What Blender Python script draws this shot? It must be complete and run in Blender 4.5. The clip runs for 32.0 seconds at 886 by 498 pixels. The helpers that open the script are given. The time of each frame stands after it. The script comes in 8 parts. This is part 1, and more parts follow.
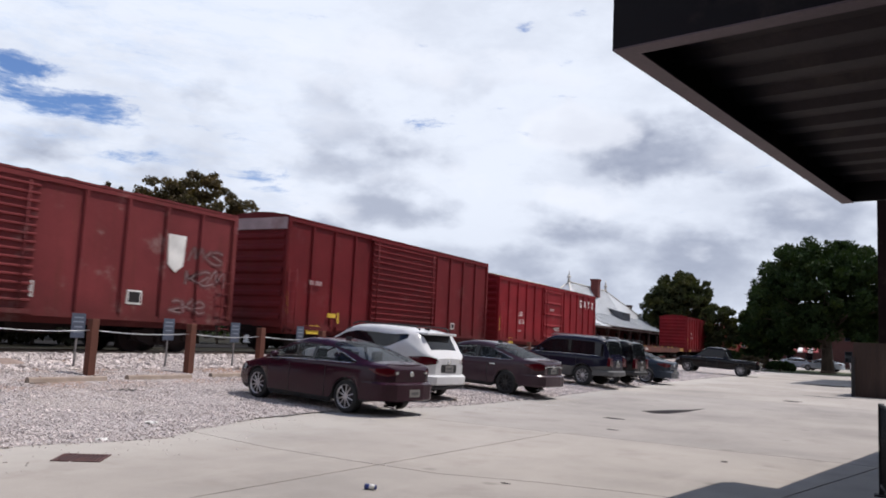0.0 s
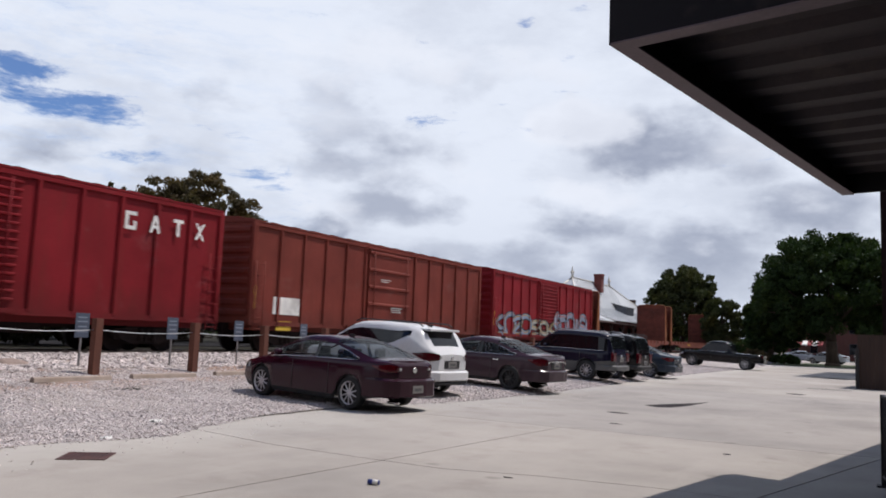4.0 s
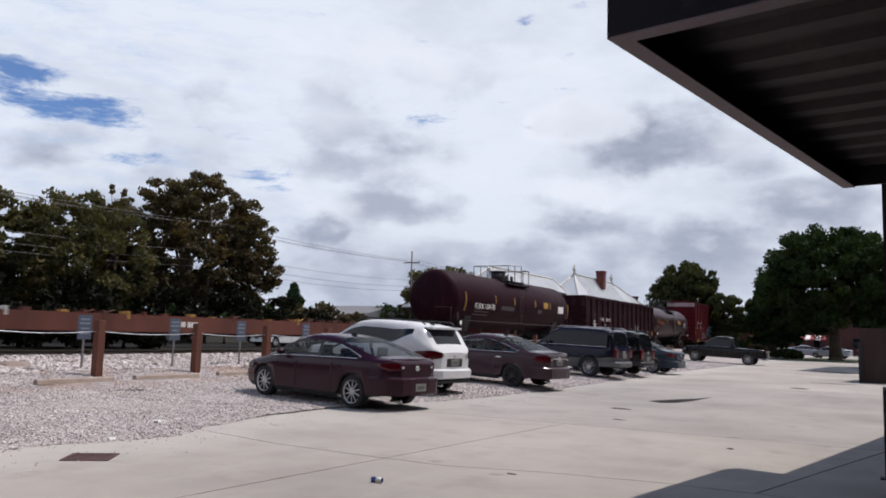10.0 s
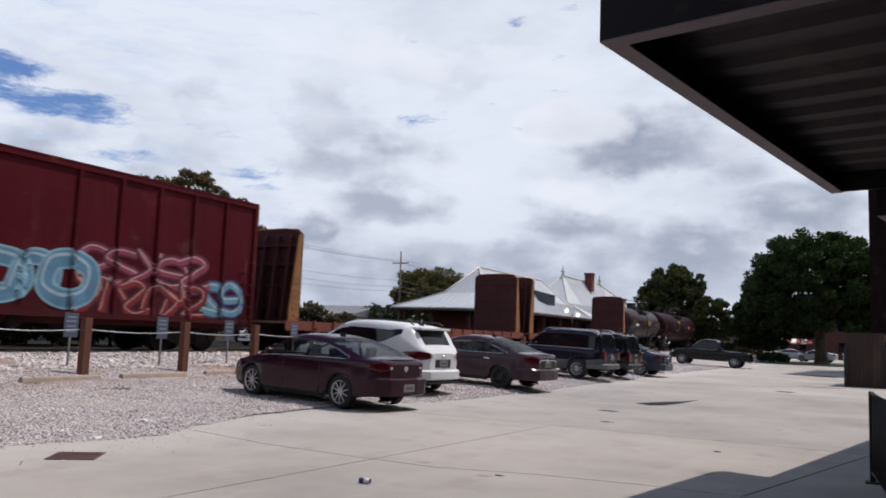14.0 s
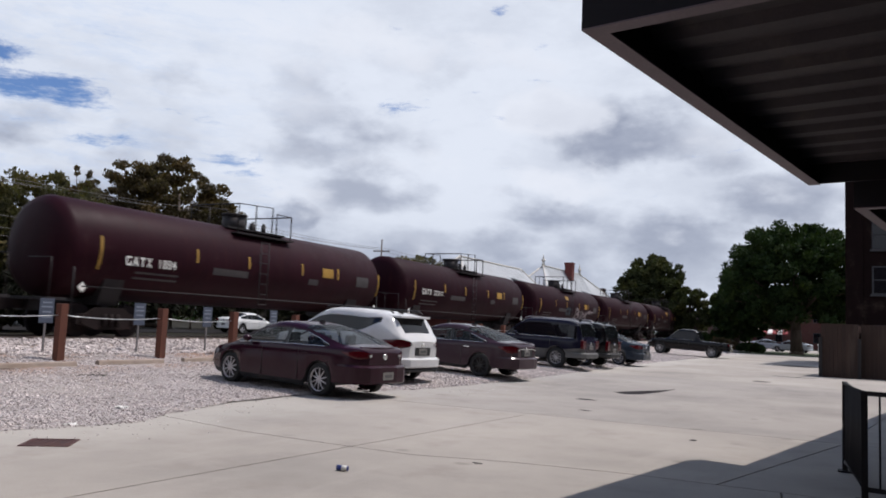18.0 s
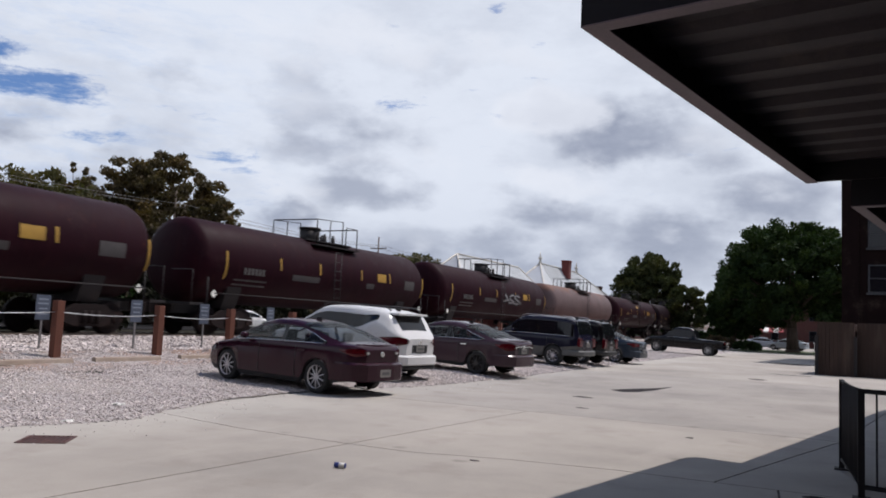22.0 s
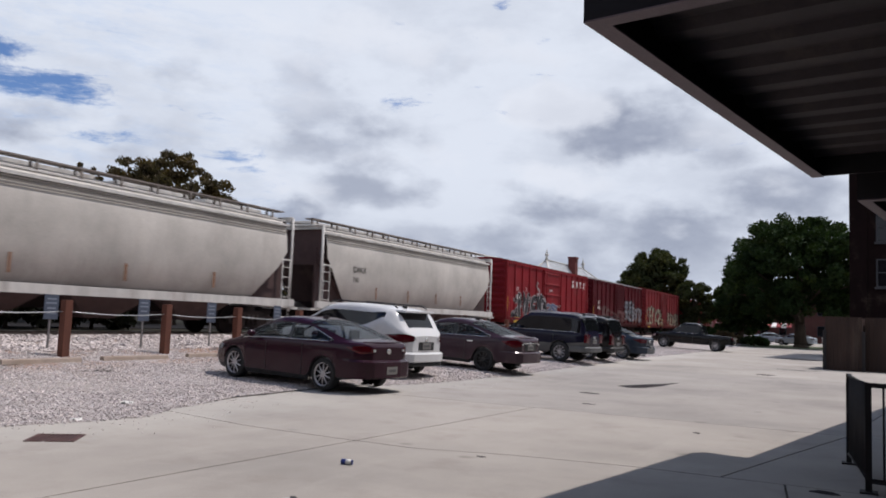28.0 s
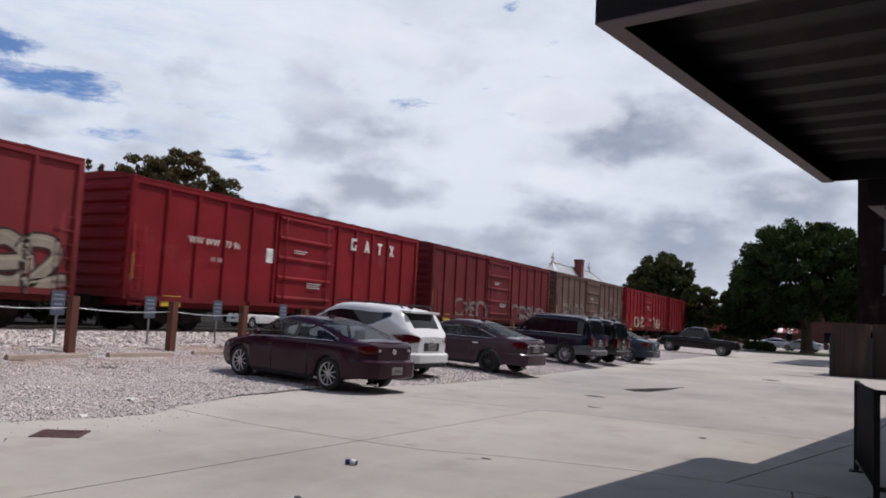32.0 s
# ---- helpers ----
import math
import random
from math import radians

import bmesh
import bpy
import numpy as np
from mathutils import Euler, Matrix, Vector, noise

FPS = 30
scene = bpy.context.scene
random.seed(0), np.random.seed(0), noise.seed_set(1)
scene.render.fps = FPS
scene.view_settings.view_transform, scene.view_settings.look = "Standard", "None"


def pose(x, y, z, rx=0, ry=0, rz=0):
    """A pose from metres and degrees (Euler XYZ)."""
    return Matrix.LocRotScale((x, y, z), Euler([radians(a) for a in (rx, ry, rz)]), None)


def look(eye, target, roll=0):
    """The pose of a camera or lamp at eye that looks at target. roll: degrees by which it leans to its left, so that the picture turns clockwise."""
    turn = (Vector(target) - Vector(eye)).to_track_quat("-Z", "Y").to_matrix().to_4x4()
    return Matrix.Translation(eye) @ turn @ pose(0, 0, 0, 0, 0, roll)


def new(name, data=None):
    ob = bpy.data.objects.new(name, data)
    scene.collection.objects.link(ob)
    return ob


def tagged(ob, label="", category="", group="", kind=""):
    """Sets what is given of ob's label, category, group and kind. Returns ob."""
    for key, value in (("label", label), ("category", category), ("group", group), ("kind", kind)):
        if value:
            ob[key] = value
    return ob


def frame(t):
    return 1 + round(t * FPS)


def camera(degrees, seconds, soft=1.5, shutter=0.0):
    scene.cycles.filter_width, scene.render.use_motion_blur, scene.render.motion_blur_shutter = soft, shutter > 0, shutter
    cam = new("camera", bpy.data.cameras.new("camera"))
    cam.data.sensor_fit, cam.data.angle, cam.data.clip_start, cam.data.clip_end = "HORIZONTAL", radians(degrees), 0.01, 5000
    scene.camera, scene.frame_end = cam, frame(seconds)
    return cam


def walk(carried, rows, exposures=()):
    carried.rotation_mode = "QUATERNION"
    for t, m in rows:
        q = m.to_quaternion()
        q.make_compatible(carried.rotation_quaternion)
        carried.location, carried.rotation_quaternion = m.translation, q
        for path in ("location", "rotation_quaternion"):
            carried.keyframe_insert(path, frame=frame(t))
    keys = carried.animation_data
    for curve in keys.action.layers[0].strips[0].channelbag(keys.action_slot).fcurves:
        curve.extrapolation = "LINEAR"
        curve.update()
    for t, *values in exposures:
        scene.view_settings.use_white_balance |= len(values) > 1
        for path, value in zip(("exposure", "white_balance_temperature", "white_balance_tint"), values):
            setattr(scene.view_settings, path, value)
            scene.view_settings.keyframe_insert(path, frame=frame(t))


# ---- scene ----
# The camera stands in a car park beside a railway; the tracks run along +y.
cam = camera(58.47, 32.0, soft=1.8, shutter=0.15)
PATH = [
    (0, pose(-0.026, -0.015, 1.578, 96.46, -2.86, 28.85)),
    (0.5, pose(-0.012, -0.017, 1.571, 96.56, -2.77, 28.62)),
    (1, pose(-0.009, -0.013, 1.572, 96.43, -2.50, 28.06)),
    (1.5, pose(-0.010, -0.019, 1.574, 96.31, -2.55, 28.10)),
    (2, pose(0.007, -0.030, 1.567, 96.54, -2.50, 28.75)),
    (2.5, pose(0.017, -0.020, 1.569, 96.57, -2.15, 28.79)),
    (3, pose(0.023, -0.021, 1.571, 96.57, -1.81, 29.01)),
    (3.5, pose(0.016, -0.021, 1.567, 96.27, -2.10, 29.06)),
    (5.5, pose(0.008, -0.020, 1.563, 96.16, -2.59, 29.37)),
    (6, pose(-0.014, -0.010, 1.569, 95.81, -2.78, 29.91)),
    (6.5, pose(-0.005, -0.013, 1.555, 95.90, -2.23, 30.61)),
    (7, pose(0.006, -0.020, 1.561, 96.16, -2.39, 30.23)),
    (7.5, pose(0.016, -0.017, 1.558, 96.14, -2.31, 29.89)),
    (8, pose(0.008, -0.021, 1.558, 95.92, -2.37, 29.59)),
    (8.5, pose(0.011, -0.015, 1.561, 96.06, -2.24, 29.40)),
    (9, pose(0.013, -0.012, 1.564, 96.16, -2.56, 29.63)),
    (9.5, pose(0.018, -0.010, 1.558, 96.24, -2.14, 29.51)),
    (10, pose(0.021, -0.013, 1.548, 96.11, -1.67, 29.35)),
    (10.5, pose(0.006, 0.003, 1.563, 95.91, -2.07, 29.48)),
    (11, pose(0.006, -0.009, 1.553, 96.04, -2.04, 29.17)),
    (11.5, pose(0.002, -0.015, 1.556, 96.16, -2.24, 29.08)),
    (12, pose(-0.001, -0.010, 1.556, 96.11, -2.34, 29.08)),
    (12.5, pose(0.002, -0.013, 1.552, 96.05, -2.30, 29.00)),
    (13, pose(0.004, -0.012, 1.550, 95.87, -2.41, 28.47)),
    (13.5, pose(0.007, -0.016, 1.554, 96.14, -2.09, 28.55)),
    (14, pose(0.008, -0.016, 1.554, 96.18, -2.15, 28.50)),
    (14.5, pose(0.006, -0.013, 1.550, 95.64, -1.99, 28.94)),
    (15, pose(0.002, 0.001, 1.546, 95.58, -2.35, 28.68)),
    (15.5, pose(0.001, 0.009, 1.551, 95.37, -2.55, 28.04)),
    (17.5, pose(0.006, 0.016, 1.548, 95.31, -2.13, 27.50)),
    (18, pose(0.007, 0.013, 1.550, 95.41, -2.52, 27.08)),
    (18.5, pose(0.003, 0.016, 1.545, 94.94, -2.50, 27.28)),
    (19, pose(0.010, 0.012, 1.543, 95.03, -2.55, 27.17)),
    (19.5, pose(0.005, 0.020, 1.541, 94.83, -2.44, 27.33)),
    (20, pose(-0.001, 0.019, 1.544, 94.88, -2.50, 28.43)),
    (20.5, pose(0.002, 0.017, 1.546, 94.91, -2.38, 27.73)),
    (21, pose(0.005, 0.007, 1.543, 94.96, -2.34, 27.44)),
    (21.5, pose(-0.001, 0.017, 1.544, 95.04, -2.81, 27.15)),
    (22, pose(-0.008, 0.014, 1.546, 95.25, -2.62, 26.84)),
    (22.5, pose(-0.005, 0.014, 1.542, 94.88, -2.80, 26.62)),
    (23, pose(-0.011, 0.008, 1.538, 94.54, -2.73, 26.98)),
    (23.5, pose(-0.009, 0.024, 1.545, 94.69, -2.84, 26.66)),
    (24, pose(-0.001, 0.017, 1.540, 94.71, -2.53, 26.78)),
    (24.5, pose(0.013, 0.019, 1.542, 94.97, -2.46, 26.73)),
    (25, pose(0.014, 0.024, 1.543, 95.12, -2.28, 26.85)),
    (25.5, pose(0.008, 0.011, 1.535, 94.80, -2.41, 26.98)),
    (27.5, pose(0.009, 0.018, 1.537, 95.03, -2.15, 27.35)),
    (28, pose(0.012, 0.009, 1.538, 95.04, -2.26, 27.34)),
    (28.5, pose(0.016, 0.006, 1.537, 95.14, -1.87, 27.25)),
    (29, pose(0.008, 0.014, 1.539, 94.93, -1.89, 27.85)),
    (29.5, pose(-0.009, 0.017, 1.538, 94.54, -2.23, 28.86)),
    (30, pose(-0.017, 0.029, 1.536, 94.16, -2.19, 29.11)),
    (30.5, pose(-0.010, 0.024, 1.539, 94.87, -1.91, 29.35)),
    (31, pose(-0.023, 0.024, 1.532, 94.73, -2.57, 28.11)),
    (31.5, pose(-0.022, 0.026, 1.537, 94.74, -3.20, 27.77)),
    (32, pose(-0.012, 0.024, 1.539, 95.09, -3.01, 27.71)),
]

walk(cam, PATH, exposures=[(0.0, 0.1, 6340, 15), (2.0, 0.05, 6340, 15), (6.0, 0.0, 6340, 15), (14.0, -0.02, 6340, 15), (24.0, -0.08, 6340, 15), (32.0, -0.09, 6340, 15)])

# ---- light ----
SUN_WAY = Vector((0.317, 0.385, 1.0)).normalized()
sun_data = bpy.data.lights.new("sun", "SUN")
sun_data.energy, sun_data.angle, sun_data.color = 3.8, radians(0.6), (1.0, 0.94, 0.86)
sun_ob = new("sun", sun_data)
sun_ob.matrix_world = look(SUN_WAY * 60, (0, 0, 0))


class Net:
    """Short forms for building node trees."""

    def __init__(self, tree):
        self.tree = tree
        tree.nodes.clear()

    def add(self, kind, ins=None, operation="", use_clamp=False, data_type="", blend_type="", interpolation_type=""):
        n = self.tree.nodes.new(kind)
        if operation:
            n.operation = operation
        if use_clamp:
            n.use_clamp = True
        if data_type:
            n.data_type = data_type
        if blend_type:
            n.blend_type = blend_type
        if interpolation_type:
            n.interpolation_type = interpolation_type
        for k, v in (ins or {}).items():
            self.put(n, k, v)
        return n

    def put(self, n, k, v):
        if isinstance(v, bpy.types.NodeSocket):
            self.tree.links.new(v, n.inputs[k])
        elif isinstance(v, bpy.types.Node):
            self.tree.links.new(v.outputs[0], n.inputs[k])
        else:
            if isinstance(v, (tuple, list)) and len(v) == 3 and len(n.inputs[k].default_value) == 4:
                v = (*v, 1)
            n.inputs[k].default_value = v

    def math(self, op, a, b=0.0, c=0.0, clamp=False):
        return self.add("ShaderNodeMath", {0: a, 1: b, 2: c}, operation=op, use_clamp=clamp).outputs[0]

    def vmath(self, op, a, b=(0, 0, 0)):
        n = self.add("ShaderNodeVectorMath", {0: a, 1: b}, operation=op)
        return n.outputs["Value"] if op in ("DISTANCE", "LENGTH", "DOT_PRODUCT") else n.outputs[0]

    def noise(self, vec, scale, detail=4.0, rough=0.55, out=0):
        return self.add("ShaderNodeTexNoise", {"Vector": vec, "Scale": scale, "Detail": detail, "Roughness": rough}).outputs[out]

    def ramp(self, fac, stops, mode="LINEAR"):
        n = self.add("ShaderNodeValToRGB", {0: fac})
        n.color_ramp.interpolation = mode
        e = n.color_ramp.elements
        while len(e) < len(stops):
            e.new(0.5)
        for el, (p, c) in zip(e, stops):
            el.position, el.color = p, (*c, 1) if len(c) == 3 else c
        return n.outputs[0]

    def mix(self, fac, a, b, blend="MIX"):
        n = self.add("ShaderNodeMix", {0: fac, 6: a, 7: b}, data_type="RGBA", blend_type=blend)
        return n.outputs[2]

    def step(self, x, lo, hi):
        """0 below lo, 1 above hi, smooth between."""
        n = self.add("ShaderNodeMapRange", {0: x, 1: lo, 2: hi, 3: 0.0, 4: 1.0}, interpolation_type="SMOOTHSTEP")
        return n.outputs[0]


# Sky: blue behind a broken deck of bright cumulus.
world = bpy.data.worlds.new("sky")
scene.world = world
world.use_nodes = True
w = Net(world.node_tree)
way = w.add("ShaderNodeTexCoord").outputs["Generated"]
sky = w.add("ShaderNodeTexSky")
sky.sky_type, sky.sun_disc, sky.altitude, sky.dust_density = "NISHITA", False, 100.0, 0.6
sky.sun_elevation, sky.sun_rotation = math.asin(SUN_WAY.z), math.atan2(SUN_WAY.x, SUN_WAY.y)
blue = w.mix(1.0, sky.outputs[0], (0.055, 0.075, 0.105), "MULTIPLY")
sep = w.add("ShaderNodeSeparateXYZ", {0: way})
high = sep.outputs[2]
# place on the dome: turn from +y and height, in radians, bent a little by noise
turn_a = w.math("ARCTAN2", sep.outputs[0], sep.outputs[1])
rise_a = w.math("ARCSINE", high)
swirl = w.vmath("SUBTRACT", w.noise(w.vmath("MULTIPLY", way, (1.0, 1.0, 1.5)), 8.5, 9.0, 0.56, out=1), (0.5, 0.5, 0.5))
curl = w.add("ShaderNodeSeparateXYZ", {0: swirl})
dome_x = w.math("ADD", turn_a, w.math("MULTIPLY", curl.outputs[0], 0.14))
dome_z = w.math("ADD", rise_a, w.math("MULTIPLY", curl.outputs[1], 0.085))


def patch(a, e, wide, tall, amount=1.0, x=None, z=None):
    """amount at one place of the dome, falling to 0 at the rim of an oval round it."""
    dx = w.math("DIVIDE", w.math("SUBTRACT", dome_x if x is None else x, a), wide)
    dz = w.math("DIVIDE", w.math("SUBTRACT", dome_z if z is None else z, e), tall)
    d = w.math("SQRT", w.math("ADD", w.math("MULTIPLY", dx, dx), w.math("MULTIPLY", dz, dz)))
    return w.math("MULTIPLY", w.math("SUBTRACT", 1.0, d, clamp=True), amount)


def most(items):
    out = items[0]
    for k in items[1:]:
        out = w.math("MAXIMUM", out, k)
    return out


# breaks of blue: long thin ones low in the west, wide ones overhead
fine = w.noise(w.vmath("ADD", w.vmath("MULTIPLY", way, (13.0, 13.0, 60.0)), w.vmath("MULTIPLY", swirl, (1.2, 1.2, 1.2))), 1.0, 9.0, 0.68)
slant = w.math("ADD", rise_a, w.math("MULTIPLY", turn_a, 0.1))
thin_z = w.math("ADD", slant, w.math("MULTIPLY", curl.outputs[2], 0.03))
holes = most([patch(a, e + 0.1 * a, wd, tl, am, turn_a, thin_z) for a, e, wd, tl, am in ((-0.975, 0.25, 0.14, 0.029, 1.3), (-1.03, 0.28, 0.1, 0.022, 1.0), (-0.905, 0.197, 0.07, 0.014, 0.62), (-0.74, 0.185, 0.06, 0.026, 0.72), (-0.527, 0.262, 0.06, 0.02, 0.72), (-0.418, 0.388, 0.022, 0.014, 0.7), (-0.8, 0.235, 0.1, 0.012, 0.4), (-1.25, 0.3, 0.16, 0.03, 1.0), (0.35, 0.5, 0.3, 0.1, 1.0))])
holes = w.step(w.math("ADD", holes, w.math("MULTIPLY", w.math("SUBTRACT", fine, 0.5), 2.6)), 0.3, 1.0)
lift = w.math("ADD", w.math("MAXIMUM", high, 0.0), 0.3)
flat = w.add("ShaderNodeCombineXYZ", {0: w.math("DIVIDE", sep.outputs[0], lift), 1: w.math("DIVIDE", sep.outputs[1], lift), 2: 0.35}).outputs[0]
deck = w.math("ADD", w.noise(flat, 1.3, 8.0, 0.58), w.math("MULTIPLY", w.step(high, 0.6, 0.42), 0.5))
cloud = w.math("SUBTRACT", w.step(deck, 0.46, 0.62), holes, clamp=True)
# soft grey undersides of single cumulus, brighter crowns over them, and a grey low deck
billow = w.noise(w.vmath("MULTIPLY", way, (1.0, 1.0, 1.9)), 11.0, 9.0, 0.5)
ragged = w.math("MULTIPLY", w.math("SUBTRACT", billow, 0.5), 1.7)
greys = most([patch(*k) for k in ((-0.265, 0.232, 0.13, 0.062, 1.0), (-0.3, 0.262, 0.13, 0.06, 0.6), (-0.22, 0.285, 0.13, 0.035, 0.5), (-0.572, 0.166, 0.105, 0.055, 0.95), (-0.6, 0.222, 0.17, 0.06, 0.55), (-0.675, 0.121, 0.055, 0.03, 0.95), (-0.34, 0.14, 0.1, 0.04, 0.8), (-0.19, 0.11, 0.24, 0.065, 0.95), (-0.41, 0.1, 0.14, 0.04, 0.7), (-0.06, 0.155, 0.13, 0.05, 0.75), (-0.98, 0.185, 0.16, 0.04, 0.65), (-0.87, 0.187, 0.11, 0.04, 0.5), (-0.95, 0.13, 0.2, 0.035, 0.5), (-0.8, 0.27, 0.12, 0.04, 0.35), (-0.64, 0.3, 0.16, 0.05, 0.32), (-0.45, 0.31, 0.15, 0.05, 0.3), (-0.5, 0.06, 0.9, 0.09, 0.75), (-0.14, 0.2, 0.1, 0.03, 0.4))])
under = w.step(w.math("ADD", greys, ragged), 0.1, 0.82)
crown = w.step(w.math("ADD", most([patch(*k) for k in ((-0.36, 0.272, 0.1, 0.05, 0.8), (-0.5, 0.2, 0.12, 0.035, 0.5), (-0.33, 0.19, 0.12, 0.025, 0.7), (-0.57, 0.34, 0.4, 0.05, 0.5), (-0.7, 0.16, 0.1, 0.03, 0.5))]), ragged), 0.12, 0.62)
broad = w.step(w.noise(w.vmath("MULTIPLY", way, (1.0, 1.0, 2.4)), 5.5, 9.0, 0.62), 0.4, 0.7)
shade = w.math("ADD", w.math("MULTIPLY", under, 0.8), w.math("MULTIPLY", broad, 0.24), clamp=True)
shade = w.math("MULTIPLY", shade, w.math("SUBTRACT", 1.0, w.math("MULTIPLY", crown, 0.5)))
white = w.mix(shade, (0.775, 0.84, 0.905), (0.33, 0.375, 0.465))
white = w.mix(w.math("MULTIPLY", crown, 0.5), white, (0.87, 0.91, 0.945))
white = w.mix(w.math("MULTIPLY", w.step(high, 0.2, 0.02), 0.35), white, (0.46, 0.52, 0.61))
veil = w.math("MULTIPLY", w.math("MULTIPLY", w.step(fine, 0.42, 0.7), w.step(turn_a, -0.55, -0.95)), 0.4)
white = w.mix(veil, white, (0.5, 0.64, 0.85))
body = w.mix(cloud, w.mix(0.05, blue, (0.6, 0.72, 0.9)), white)
below = w.step(sep.outputs[2], -0.02, 0.0)
body = w.mix(below, (0.25, 0.24, 0.22), body)
back = w.add("ShaderNodeBackground", {"Color": body, "Strength": 1.0})
w.add("ShaderNodeOutputWorld", {"Surface": back})

# ---- materials ----
MATS = {}


def paint(name, base, rough=0.5, metal=0.0, vary=0.18, scale=3.0, grain=40.0, bump=0.15, dirt=(0.12, 0.09, 0.07), dirty=0.25, streak=False, coat=0.0, island=0.0, ob_random=0.0, spec=0.4):
    """A surface of one colour with stains at two scales, grain and fine relief, in the object's own metres."""
    if name in MATS:
        return MATS[name]
    m = bpy.data.materials.new(name)
    m.use_nodes = True
    n = Net(m.node_tree)
    pos = n.add("ShaderNodeTexCoord").outputs["Object"]
    if streak:
        pos_s = n.vmath("MULTIPLY", pos, (1.0, 1.0, 0.18))
    else:
        pos_s = pos
    wide = n.noise(pos_s, scale, 6.0, 0.6)
    tiny = n.noise(pos, grain, 3.0, 0.6)
    dark = tuple(c * (1 - vary) for c in base)
    light = tuple(min(1.0, c * (1 + vary)) for c in base)
    col = n.ramp(wide, [(0.3, dark), (0.7, light)])
    col = n.mix(n.math("MULTIPLY", n.step(n.noise(pos_s, scale * 0.45, 7.0, 0.65), 0.52, 0.72), dirty), col, dirt)
    col = n.mix(0.25, col, n.mix(1.0, col, n.ramp(tiny, [(0.3, (0.6, 0.6, 0.6)), (0.7, (1.3, 1.3, 1.3))]), "MULTIPLY"))
    if island:
        rnd = n.add("ShaderNodeNewGeometry").outputs["Random Per Island"]
        col = n.mix(1.0, col, n.ramp(rnd, [(0.0, (1 - island,) * 3), (1.0, (1 + island,) * 3)]), "MULTIPLY")
    if ob_random:
        rnd = n.add("ShaderNodeObjectInfo").outputs["Random"]
        col = n.mix(1.0, col, n.ramp(rnd, [(0.0, (1 - ob_random,) * 3), (1.0, (1 + ob_random,) * 3)]), "MULTIPLY")
    hgt = n.math("ADD", n.math("MULTIPLY", wide, 0.5), n.math("MULTIPLY", tiny, 0.5))
    bp = n.add("ShaderNodeBump", {"Strength": bump, "Distance": 0.02, "Height": hgt})
    rg = n.math("ADD", rough - 0.08, n.math("MULTIPLY", wide, 0.16))
    b = n.add("ShaderNodeBsdfPrincipled", {"Base Color": col, "Roughness": rg, "Metallic": metal, "Normal": bp, "Coat Weight": coat, "Coat Roughness": 0.05, "Specular IOR Level": spec})
    n.add("ShaderNodeOutputMaterial", {"Surface": b})
    MATS[name] = m
    return m


